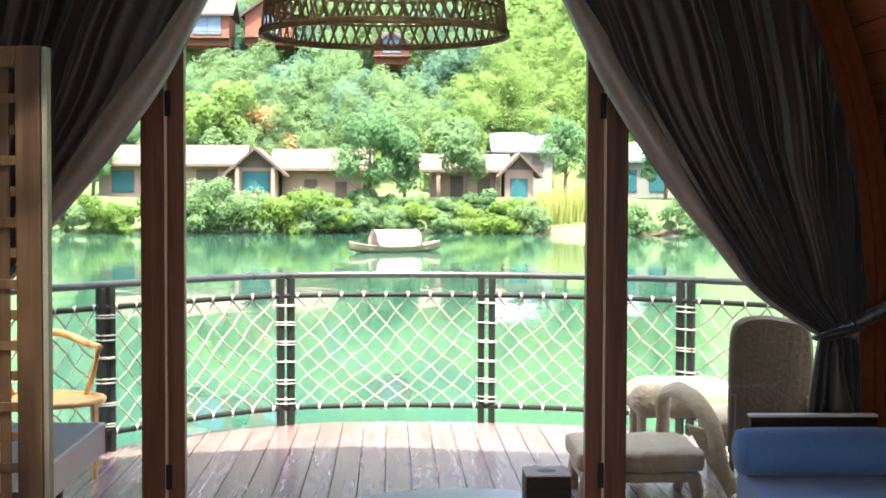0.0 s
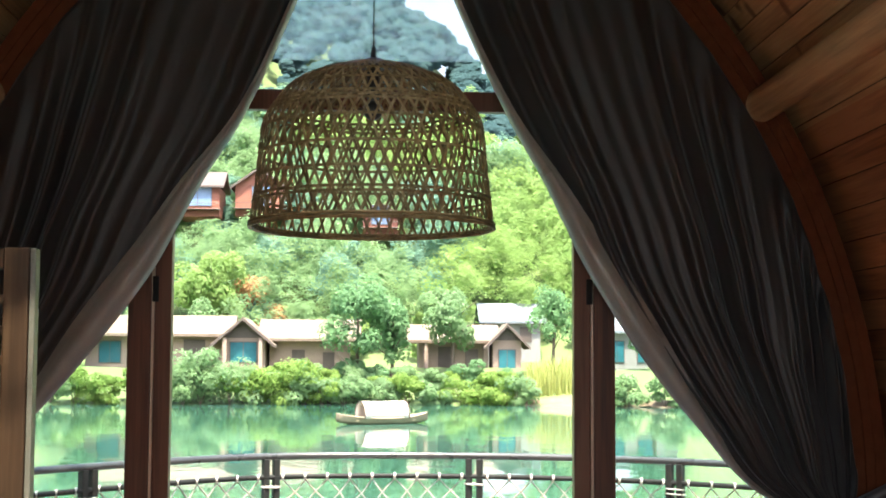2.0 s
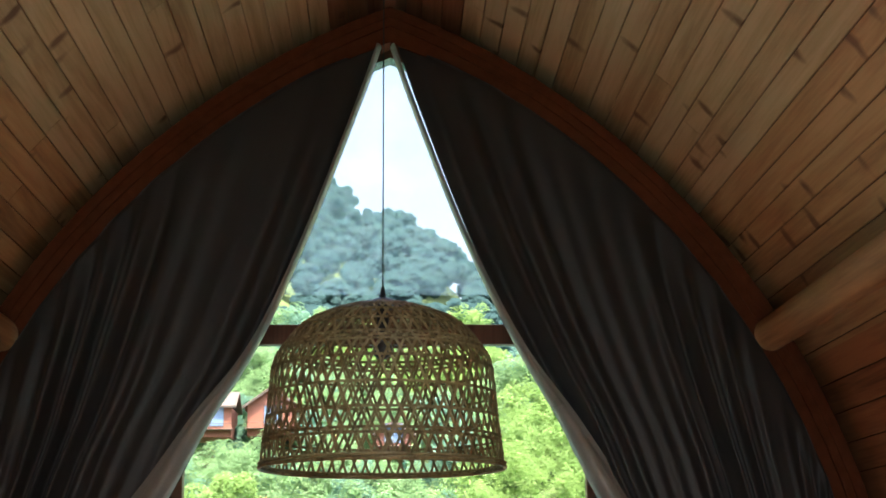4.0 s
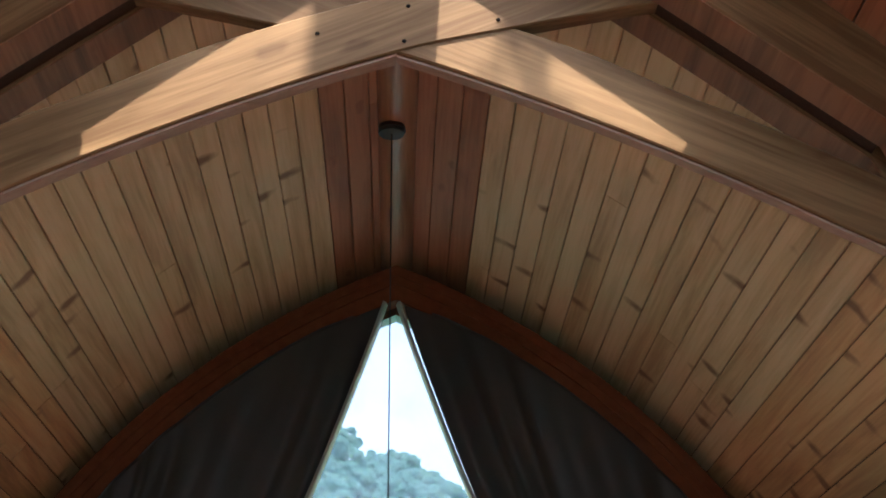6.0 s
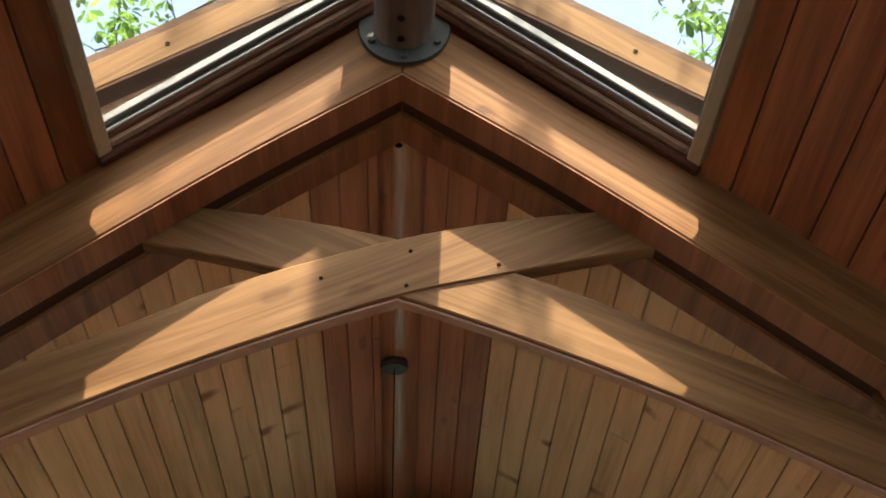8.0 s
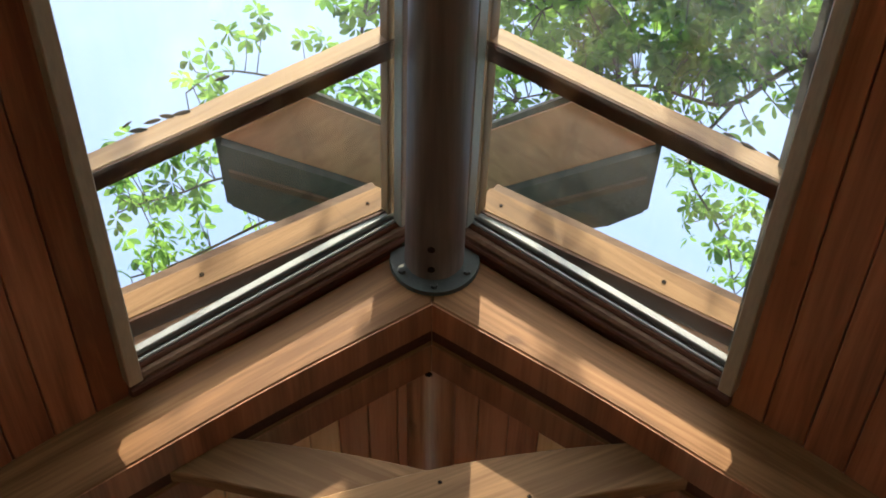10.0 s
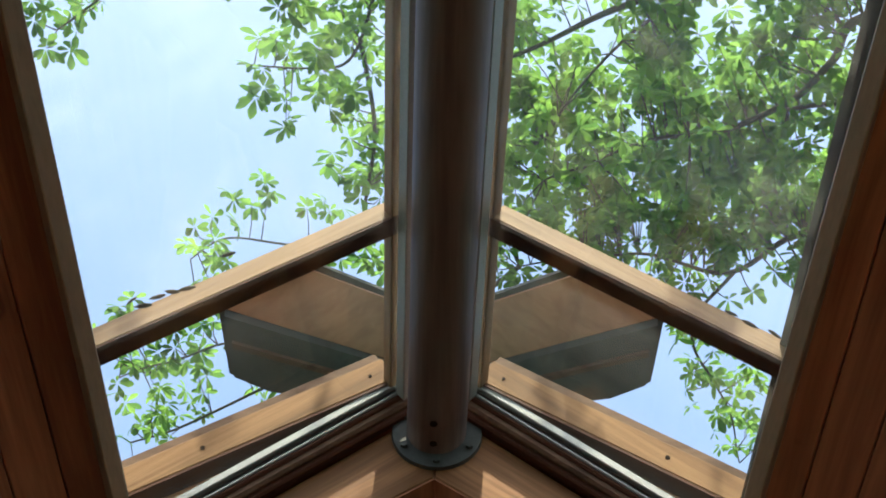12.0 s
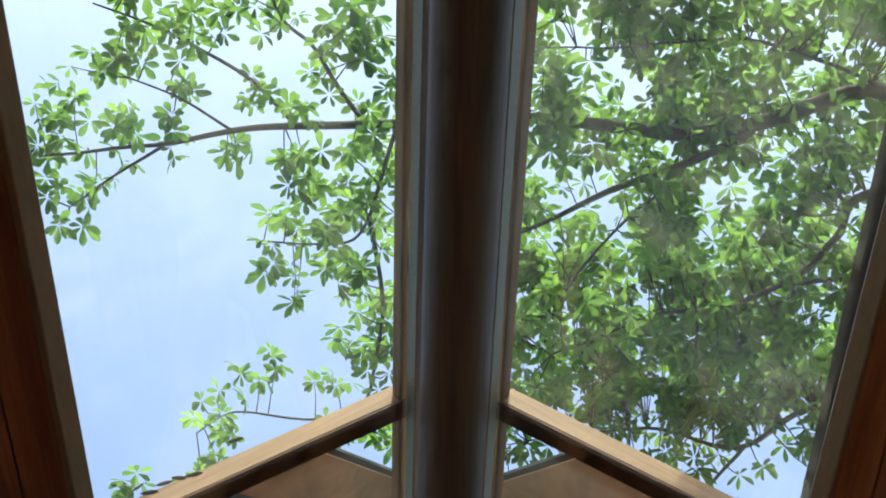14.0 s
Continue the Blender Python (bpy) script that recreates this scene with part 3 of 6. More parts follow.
def back_wall():
    """Board wall behind the viewer, unseen, with a wide glazed opening added for light."""
    line = arch_line(NEAR_OFF, 0.0, 0.0, 1)
    w = structure(new("wall_south"), "unseen brown board wall with an added glazed opening", "wall")
    for s in (1, -1):
        upper = [p for p in line if p[0] > 1.15]
        part("side_panel", slab([(s * 1.15, 0.0), (s * 1.15, 2.35)] + [(s * 1.15, arch_z(1.15, NEAR_OFF))] + [(s * x, z) for x, z in upper], BACK - 0.08, BACK, 0), WALL_WOOD, w)
    top = [p for p in line if p[0] <= 1.15] + [(1.15, arch_z(1.15, NEAR_OFF))]
    part("head_panel", slab([(-1.149, 2.35), (1.149, 2.35)] + [(min(x, 1.149), z) for x, z in reversed(top)] + [(-min(x, 1.149), z) for x, z in top[1:]], BACK - 0.08, BACK, 0), WALL_WOOD, w)
    part("pane", cuboid((-1.14, BACK - 0.05, 0.02), (1.14, BACK - 0.042, 2.34)), GLASS, w).visible_shadow = False


back_wall()


def floor():
    verts, faces = [], []
    x = -2.3
    while x < 2.3:
        v, f = prism([(x, 0), (x, -0.03), (x + 0.137, -0.03), (x + 0.137, 0)], BACK, GABLE + 0.12)
        faces += [tuple(i + len(verts) for i in q) for q in f]
        verts += v
        x += 0.14
    structure(mesh_object("floor", verts, faces, FLOOR_WOOD), "brown wooden floor boards inside the cabin", "floor")


floor()


def log_piece(name, x, z, r, y0, y1, label, category, seed, material=LOG, skew=0.0):
    """A peeled round log along y, slightly uneven."""
    rng = random.Random(seed)
    verts, faces, n, k = [], [], 28, 24
    ph = [rng.uniform(0, 6.28) for _ in range(4)]
    for i in range(n + 1):
        y = y0 + (y1 - y0) * i / n
        rr = r * (1 + 0.012 * math.sin(1.7 * y + ph[0]) + 0.008 * math.sin(4.1 * y + ph[1]))
        for j in range(k):
            a = 2 * math.pi * j / k
            q = rr * (1 + 0.012 * math.sin(3 * a + ph[2]) + 0.006 * math.sin(7 * a + ph[3] + y))
            verts.append((x + skew * (y1 - y) + q * math.cos(a), y, z + q * math.sin(a)))
    for i in range(n):
        for j in range(k):
            a, b = i * k + j, i * k + (j + 1) % k
            faces.append((a, b, b + k, a + k))
    faces += [tuple(range(k)), tuple(range(n * k, n * k + k))[::-1]]
    return tagged(mesh_object(name, verts, faces, material, None, True), label, category)


ridge_far = log_piece("ridge_log", 0.0, 4.335, 0.076, REAR_BACK - 0.06, PLANK_END, "round peeled pine log under the ridge boards", "roof beam", 3, LIT_RIDGE_LOG)
ridge_near = log_piece("ridge_log", 0.003, 4.402, 0.084, BACK, RAFTER_FRONT - 0.004, "round pine log between the two skylight panes, its shade in the colour", "roof beam", 4, SHADED_LOG, SKEW)
for s in (1, -1):
    log_piece("purlin_log", s * 1.66, LOG_Z, 0.075, REAR_BACK - 0.02, GABLE - 0.02, "round pine log along the knee of the side wall", "roof beam", 7 + s, GOLD_LOG_LIT)
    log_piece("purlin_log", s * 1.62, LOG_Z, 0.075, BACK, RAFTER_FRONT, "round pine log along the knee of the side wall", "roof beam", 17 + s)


def bolt_heads(parent, spots, r=0.006):
    for x, y, z in spots:
        bm = rod(bmesh.new(), (x, y, z), (x, y - 0.003, z), r, r * 0.7, 8)
        part("nail", bm, NAIL, parent)


def rafter_half(name, low, off, y0, y1, side, label):
    """One curved rafter: its lower edge goes through the points low, then keeps near the arch."""
    lower = [(p.x, p.z) for p in smooth_line([(x, 0, z) for x, z in low], 6)]
    a = math.asin((low[-1][1] - 0.1 - ARC_Z) / (ARC_R + 0.05))
    lower += [arc(a * (1 - i / 8), 0.05 + 0.02 * i / 8) for i in range(9)] + [(arc(0, 0.07)[0], 0.0)]
    upper = arch_line(off, 0.0, 0.0)
    if y0 == RAFTER_FRONT:  # the front pair is packed out up to the skylight's slope
        upper = [(x, max(z, 4.51 - 0.782 * x)) if x < 0.6 else (x, z) for x, z in upper]
    outline = [(side * x, z) for x, z in lower] + [(side * x, z) for x, z in reversed(upper)]
    r = tagged(part(name, slab(outline, y0, y1, 0.005), RAFTER_WOOD[side]), label, "rafter")
    # added strip: the bottom face's red-brown shade is in its colour
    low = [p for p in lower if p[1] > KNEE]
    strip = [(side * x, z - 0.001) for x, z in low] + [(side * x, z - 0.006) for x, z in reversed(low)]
    part("underside", slab(strip, y0 + 0.002, y1 - 0.002, 0), NEAR_PINE, r, "red-brown strip for the shade on the bottom face")
    return r


LOWER_EDGE = [(0.001, 4.25), (0.4, 3.975), (0.73, 3.725), (1.0, 3.515), (1.2, 3.36)]
for s in (1, -1):
    rafter_half("rafter", LOWER_EDGE, NEAR_OFF + 0.006, RAFTER_FRONT, RAFTER_BACK, s, "thick planed pine rafter with sunlit patches")
    # dark board added: it stands for the shadow deep in the slot
    packing = [(p.x, p.z + 0.008) for p in smooth_line([(x, 0, z) for x, z in LOWER_EDGE], 6)]
    packing = [(s * x, z) for x, z in packing] + [(s * x, z + 0.05) for x, z in reversed(packing)]
    tagged(part("rafter_packing", slab(packing, RAFTER_BACK + 0.007, REAR_FRONT - 0.005, 0), SHADE_BROWN), "dark strip standing for the shade in the slot of the double rafter", "packing")
    rafter_half("rafter", LOWER_EDGE, FAR_OFF + 0.1, REAR_FRONT, REAR_BACK, s, "shaded pine rafter behind the crossed braces")


def brace(side, y0, y1, label):
    """A curved scissor brace that rises across the ridge line and meets the other slope."""
    top = smooth_line([(x, 0, z) for x, z in ((-1.924, 2.742), (-1.347, 3.185), (-0.991, 3.387), (-0.712, 3.512), (-0.443, 3.642), (0.000, 3.791), (0.385, 3.868), (0.866, 3.916))], 6)
    low = smooth_line([(x, 0, z) for x, z in ((-1.924, 2.588), (-1.347, 3.002), (-1.058, 3.161), (-0.731, 3.324), (-0.366, 3.483), (0.000, 3.618), (0.289, 3.690), (0.664, 3.772), (0.914, 3.801))], 6)
    outline = [(side * p.x, p.z) for p in top] + [(side * p.x, p.z) for p in reversed(low)]
    b = tagged(part("scissor_brace", slab(outline, y0, y1, 0.004), PINE_X[side]), label, "roof brace")
    # added pale strip for the light bounced up onto the bottom face
    low = [p for p in low if p.x < 0.01]
    strip = [(side * p.x, p.z - 0.001) for p in low] + [(side * p.x, p.z - 0.008) for p in reversed(low)]
    part("underside", slab(strip, y0 + 0.011, y1 - 0.002, 0), BOUNCE_PINE, b, "pale strip under the brace, floor bounce in its colour")
    return b


front_brace = brace(1, BRACE, BRACE + 0.058, "pale planed pine brace lapped over its twin, sun patches on it")
brace(-1, BRACE + 0.006, BRACE + 0.054, "pale planed pine brace crossing behind its twin")
bolt_heads(front_brace, [(-0.202, BRACE, 3.666), (0.029, BRACE, 3.752), (0.019, BRACE, 3.647), (0.260, BRACE, 3.714)])


def flange():
    f = thing("log_flange", "grey round steel flange bolting the log to the rafters", "flange", at=(0.005, RAFTER_FRONT, 4.40))
    bm = rod(bmesh.new(), (0, -0.002, 0), (0, -0.016, 0), 0.128, 0.126, 40)
    part("plate", bm, GREY_METAL, f)
    for k in range(6):
        a = radians(30 + 60 * k)
        bm = rod(bmesh.new(), (0.105 * math.cos(a), -0.016, 0.105 * math.sin(a)), (0.105 * math.cos(a), -0.026, 0.105 * math.sin(a)), 0.011, 0.01, 6)
        part("bolt", bm, GREY_METAL, f)


flange()
for yy in (2.727, 2.81):
    part("bolt_hole", rod(bmesh.new(), (-0.004, yy, 4.33), (-0.004, yy, 4.3165), 0.0105, 0.0105, 12), NAIL, ridge_near, "dark bolt hole")
part("bolt_hole", rod(bmesh.new(), (-0.008, 3.216, 4.27), (-0.008, 3.216, 4.2565), 0.011, 0.011, 12), NAIL, ridge_far, "dark bolt hole")

# ---- skylight ----


SLOPE = math.atan(0.782)


def slope_matrix(side, y=0.0, slope=SLOPE):
    """Local x runs down the slope from the ridge, local y along the cabin, local z out of the roof."""
    return Matrix(((side * math.cos(slope), 0, side * math.sin(slope), 0), (0, 1, 0, y), (-math.sin(slope), 0, math.cos(slope), 4.525), (0, 0, 0, 1)))


def slope_part(name, lo, hi, material, side, parent, bevel=0.003, label="", slope=SLOPE):
    bm = cuboid(lo, hi, bevel, 1)
    bmesh.ops.transform(bm, matrix=slope_matrix(side, 0.0, slope), verts=bm.verts)
    for v in bm.verts:
        v.co.x += (0.003 if side < 0 and name == "trim" else SKEW) * (RAFTER_FRONT - v.co.y)
    if side < 0:
        bmesh.ops.reverse_faces(bm, faces=bm.faces)
    return part(name, bm, material, parent, label)


RUN = SKY_HALF / math.cos(SLOPE)
BAR_SLOPE, END_SLOPE = math.atan(0.72), math.atan(0.625)  # the bars outside lie flatter than the roof
for s in (1, -1):
    w = tagged(new("skylight"), "large fixed skylight pane with wooden glazing bars", "skylight", "skylights beside the ridge log", "structure")
    pane = slope_part("pane", (0.09, SKY_START, 0.048), (RUN + 0.03, SKY_END + 0.05, 0.056), SKY_GLASS, s, w, 0, "", BAR_SLOPE)
    pane.visible_shadow = False
    slope_part("trim", (RUN - 0.004, SKY_START, -0.03), (RUN + 0.036, SKY_END + 0.03, 0.12), TAUPE, s, w, 0.003, "taupe painted edge board")
    slope_part("rail", (0.085, SKY_END + 0.03, 0.0625), (RUN + 0.012, SKY_END + 0.052, 0.0865), CHANNEL, s, w, 0.003, "bright aluminium channel")
    slope_part("rail_groove", (0.085, SKY_END + 0.043, 0.054), (RUN + 0.012, SKY_END + 0.056, 0.0585), STEEL, s, w, 0.001, "dark groove of the channel")
    slope_part("rail_lip", (0.085, SKY_END + 0.04, 0.0408), (RUN + 0.012, SKY_END + 0.056, 0.0512), CHANNEL, s, w, 0.003, "aluminium lip of the channel")
    slope_part("rail_backing", (0.09, SKY_END + 0.092, 0.075), (RUN + 0.018, SKY_END + 0.106, 0.178), RIDGE_PINE, s, w, 0.002, "red-brown board behind the channel")
    slope_part("moulding", (0.04, SKY_END + 0.046, 0.0282), (RUN + 0.04, SKY_END + 0.08, 0.072), SHADE_BROWN, s, w, 0.006, "dark moulding")
    slope_part("moulding", (0.03, SKY_END + 0.056, 0.0063), (RUN + 0.035, SKY_END + 0.09, 0.04), DULL_BOARD, s, w, 0.008, "brown moulding")
    slope_part("moulding", (0.03, SKY_END + 0.074, -0.01), (RUN + 0.03, RAFTER_FRONT - 0.002, 0.02), SHADE_BROWN, s, w, 0.006, "dark moulding")
    slope_part("flashing", (0.0, SKY_END + 0.1, 0.046), (RUN + 0.08, 3.1, 0.07), RIB_WOOD, s, w, 0.003, "dark brown board over the rafters")
    slope_part("ridge_trim", (0.088, SKY_START, 0.064), (0.116 if s < 0 else 0.109, SKY_END + 0.05, 0.10), STRIP_WOOD, s, w, 0.003, "pine edge strip")
    slope_part("ridge_channel", (0.086, SKY_START, 0.012), (0.108, SKY_END + 0.045, 0.05), ALU, s, w, 0.003, "dull aluminium channel")
    for yb in (2.15, 0.6, -0.35):
        slope_part("glazing_bar", (0.1, yb, 0.062), (RUN - 0.006, yb + 0.062, 0.122), BAR_WOOD[s], s, w, 0.003, "", BAR_SLOPE)
        # added strip: the shade on the bar's bottom face
        slope_part("seal", (0.1, yb + 0.001, 0.0575), (RUN - 0.006, yb + 0.061, 0.0615), SHADE_BROWN, s, w, 0, "dark strip for the shade under the bar", BAR_SLOPE)
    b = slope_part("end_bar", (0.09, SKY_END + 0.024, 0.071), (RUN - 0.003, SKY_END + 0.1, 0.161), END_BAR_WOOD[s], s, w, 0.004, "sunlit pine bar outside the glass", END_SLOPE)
    # the end bar's shaded bottom face as an added dark strip
    slope_part("seal", (0.09, SKY_END + 0.025, 0.063), (RUN - 0.003, SKY_END + 0.099, 0.0705), SHADE_BROWN, s, w, 0, "dark red-brown strip for the shaded underside of the end bar", END_SLOPE)
    slope_part("upper_board", (0.09, SKY_END + 0.042, 0.1625), (RUN - 0.003, SKY_END + 0.067, 0.2), DULL_BOARD, s, w, 0.003, "dull brown board above the end bar", END_SLOPE)
    for f, m in ((0.7, 0.007), (0.16, 0.005)):
        spot = slope_matrix(s, 0.0, END_SLOPE) @ Vector((RUN * f, SKY_END + 0.024, 0.114))
        spot.x += SKEW * (RAFTER_FRONT - spot.y)
        part("nail", rod(bmesh.new(), spot + Vector((0, 0.004, 0)), spot - Vector((0, 0.002, 0)), m, m, 8), NAIL, b, "dark nail head")

# ---- gable end ----


def arch_band(name, off0, off1, y0, y1, material, parent, low=0.0, label=""):
    for side in (1, -1):
        inner, outer = arch_line(off0, 0.0, low, side), arch_line(off1, 0.0, low, side)
        part(name, slab(inner + outer[::-1], y0, y1, 0), material, parent, label)


rib = structure(new("gable_arch"), "dark reddish brown pointed arch rib at the gable", "arch")
for off0, off1, proud in ((0.0, 0.07, 0.0), (0.07, 0.09, 0.012), (0.09, 0.112, 0.003), (0.112, 0.135, 0.01), (0.135, 0.16, 0.0)):
    arch_band("moulding", off0, off1, GABLE - 0.14 - proud, GABLE - 0.06, RIB_WOOD, rib)
arch_band("infill", 0.02, 0.155, GABLE - 0.055, GABLE + 0.018, RIB_WOOD, rib)
arch_band("back_board", 0.1, 0.43, PLANK_END + 0.002, PLANK_END + 0.06, RIB_WOOD, rib)
arch_band("outer_rib", -0.012, 0.16, GABLE + 0.02, PLANK_END, REDWOOD, rib)

gable = structure(new("window_1"), "glazed gable with red-brown timber frame", "window")
part("transom", cuboid((-1.75, GABLE + 0.0, 2.72), (1.75, GABLE + 0.06, 2.81), 0.006), REDWOOD, gable, "red-brown transom beam")
line = arch_line(-0.004, 0.0, 2.81)
part("pane", slab(line + [(-x, z) for x, z in reversed(line[1:])], GABLE + 0.03, GABLE + 0.038, 0), GABLE_GLASS, gable).visible_shadow = False
for s in (1, -1):
    lower = [p for p in arch_line(-0.03, 0.0, 0.0, s) if p[1] < 2.72]
    x_in = s * 1.03
    outline = [(x_in, 0.02), (x_in, 2.72)] + lower
    part("pane", slab(outline, GABLE + 0.03, GABLE + 0.038, 0), GLASS, gable).visible_shadow = False
part("sill", cuboid((-2.0, GABLE + 0.0, 0.0), (2.0, GABLE + 0.1, 0.035), 0.004), REDWOOD, gable, "low wooden threshold")

for name, s, x0, x1, x2 in (("door_1", -1, 0.885, 0.962, 1.07), ("door_2", 1, 0.853, 0.93, 1.032)):
    d = structure(new(name), "red-brown timber door frame with a folded leaf", "door")
    lo, hi = sorted((s * (x1 + 0.009), s * x2))
    part("jamb", cuboid((lo, GABLE - 0.02, 0.03), (hi, GABLE + 0.06, 2.72), 0.005), REDWOOD, d)
    lo, hi = sorted((s * (x1 - 0.004), s * (x1 + 0.007)))
    part("seal", cuboid((lo, GABLE - 0.016, 0.03), (hi, GABLE + 0.05, 2.70), 0.001), CREAM_SEAL, d, "pale edge strip in the joint")
    lo, hi = sorted((s * x0, s * (x1 - 0.005)))
    part("stile", cuboid((lo, GABLE - 0.01, 0.035), (hi, GABLE + 0.055, 2.70), 0.004), REDWOOD, d)
    for z in (0.32, 1.93):
        lo, hi = sorted((s * (x1 - 0.022), s * (x1 + 0.004)))
        part("hinge", cuboid((lo, GABLE - 0.022, z - 0.055), (hi, GABLE - 0.008, z + 0.055), 0.003), STEEL, d, "dark metal hinge")


# ---- curtains ----
INNER = {1: [(0.005, 4.06), (0.10, 3.77), (0.31, 3.20), (0.53, 2.71), (0.72, 2.36), (0.88, 2.02), (1.13, 1.63), (1.36, 1.345), (1.55, 1.13), (1.84, 0.94)],
         -1: [(0.045, 4.06), (0.14, 3.77), (0.36, 3.165), (0.56, 2.69), (0.76, 2.35), (0.94, 2.0), (1.2, 1.645), (1.42, 1.385), (1.57, 1.19), (1.84, 0.95)]}


def curtain(side, seed):
    c = thing("curtain", "dark grey velvet curtain tied back in folds", "curtain", "pair of curtains", (0, 0, 0))
    rng = random.Random(seed)
    inner = smooth_line([(x, 0, z) for x, z in INNER[side]], 8)
    rows, cols, folds = 60, 240, 13.5
    ph = [rng.uniform(0, 6.28) for _ in range(6)]
    top_line = arch_line(0.012, 0.03, 1.2)
    # even steps along the arch
    lens = [0.0]
    for a, b in zip(top_line, top_line[1:]):
        lens.append(lens[-1] + math.dist(a, b))

    def on_arch(u):
        d = u * lens[-1]
        for i in range(len(lens) - 1):
            if d <= lens[i + 1]:
                f = (d - lens[i]) / (lens[i + 1] - lens[i])
                a, b = top_line[i], top_line[i + 1]
                return a[0] + (b[0] - a[0]) * f, a[1] + (b[1] - a[1]) * f
        return top_line[-1]

    tie = Vector((1.92, 0, 0.97))
    p0, p1 = inner[0], inner[-1]
    verts, faces = [], []
    for j in range(cols + 1):
        u = j / cols
        ax, az = on_arch(u)
        tx, tz = tie.x - 0.075 + 0.16 * u, tie.z - 0.03 + 0.08 * u
        for i in range(rows + 1):
            v = i / rows
            q = inner[min(int(v * (len(inner) - 1)), len(inner) - 2)].lerp(inner[min(int(v * (len(inner) - 1)) + 1, len(inner) - 1)], v * (len(inner) - 1) % 1)
            chord = p0.lerp(p1, v)
            bow = (q - chord) * (1 - u) ** 1.3
            x = ax + (tx - ax) * v + bow.x
            z = az + (tz - az) * v + bow.z
            lim = ARC_X + math.sqrt(max((ARC_R + 0.014) ** 2 - (z - ARC_Z) ** 2, 0))
            x = min(x, lim)
            fold = math.sin(2 * math.pi * folds * u + ph[0] + 1.5 * math.sin(5 * u + 1.2 * v + ph[1]) + 1.1 * math.sin(13 * u + 0.8 * v + ph[4])) + 0.55 * math.sin(2 * math.pi * folds * 0.37 * u + ph[2] + 1.1 * v) + 0.1 * math.sin(2 * math.pi * folds * 2.3 * u + ph[2] + 1.5 * v)
            amp = 0.06 * (0.5 + 0.3 * math.sin(3 * u + ph[3]) + 0.3 * math.sin(17 * u + 1.5 * v + ph[5])) * (1.0 + 0.5 * v) * min(1, 0.35 + u * 6) * min(1, 0.25 + 3 * v)
            amp *= 1 - 0.5 * max(0, v - 0.85) / 0.15
            y = GABLE - 0.17 - 0.04 * math.sin(math.pi * v) + fold * amp + 0.05 * max(0.0, 1 - u * 9) * (1 - v)
            verts.append((side * x, y, z))
    for j in range(cols):
        for i in range(rows):
            a = j * (rows + 1) + i
            q = (a, a + 1, a + rows + 2, a + rows + 1)
            faces.append(q if side > 0 else q[::-1])
    body = mesh_object("drape", verts, faces, CURTAIN, c, True)
    body.modifiers.new("thick", "SOLIDIFY").thickness = 0.004
    # rolled inner edge, painted paler for its satin sheen, broadest half way down
    verts, faces, m = [], [], len(inner)
    for i, p in enumerate(inner):
        v = i / (m - 1)
        d = (inner[min(i + 1, m - 1)] - inner[max(i - 1, 0)]).normalized()
        out = Vector((-d.z, 0, d.x))
        w = 0.017 + 0.13 * math.exp(-((v - 0.62) / 0.2) ** 2) * (1 - v ** 6)
        for k in range(9):
            f = k / 8
            roll = math.sin(math.pi * min(f * 1.15, 1.0)) ** 0.8
            q = p + out * (w * f - 0.006)
            verts.append((side * q.x, GABLE - 0.17 - 0.04 * math.sin(math.pi * v) - 0.012 - (0.012 + 0.3 * w) * roll + 0.05 * (1 - v) * (1 - f) * (v < 0.5), q.z))
    for i in range(m - 1):
        for k in range(8):
            a = i * 9 + k
            q = (a, a + 1, a + 10, a + 9)
            faces.append(q if side < 0 else q[::-1])
    hem = mesh_object("hem", verts, faces, HEM_SHEEN, c, True)
    hem.modifiers.new("thick", "SOLIDIFY").thickness = 0.004
    tagged(hem, "satin hem along the open edge, its sheen in a paler colour")
    # the tail that hangs below the tie
    verts, faces = [], []
    for j in range(61):
        u = j / 60
        for i in range(25):
            v = i / 24
            spread = 0.16 + 0.17 * v ** 0.7
            x = tie.x - 0.09 - 0.09 * v ** 0.8 + spread * u
            z = tie.z - 0.02 - v * 0.92
            y = GABLE - 0.18 + (0.012 + 0.02 * v) * math.sin(2 * math.pi * 5.5 * u + ph[4] + 0.8 * v) + 0.008 * math.sin(31 * u + ph[5])
            verts.append((side * min(x, 2.0), y, z))
    for j in range(60):
        for i in range(24):
            a = j * 25 + i
            q = (a, a + 1, a + 26, a + 25)
            faces.append(q if side > 0 else q[::-1])
    tail = mesh_object("tail", verts, faces, CURTAIN, c, True)
    tail.modifiers.new("thick", "SOLIDIFY").thickness = 0.004
    # satin sheen of the tail as two paler folds with a dark gap between
    for f0, f1, y_off in ((-0.1, 0.1, -0.02), (0.24, 0.72, -0.05)):
        verts, faces = [], []
        for i in range(21):
            v = i / 20
            spread = 0.16 + 0.17 * v ** 0.7
            for k in range(7):
                u = f0 + (f1 - f0) * k / 6 * min(1, 0.25 + v * 2.2)
                x = tie.x - 0.09 - 0.09 * v ** 0.8 + spread * u
                y = GABLE - 0.19 + y_off - 0.022 * math.sin(math.pi * k / 6)
                verts.append((side * min(x, 2.0), y, tie.z - 0.03 - v * 0.91))
        for i in range(20):
            for k in range(6):
                a = i * 7 + k
                q = (a, a + 1, a + 8, a + 7)
                faces.append(q if side < 0 else q[::-1])
        fl = mesh_object("tail_fold", verts, faces, SATIN_SHEEN, c, True)
        fl.modifiers.new("thick", "SOLIDIFY").thickness = 0.004
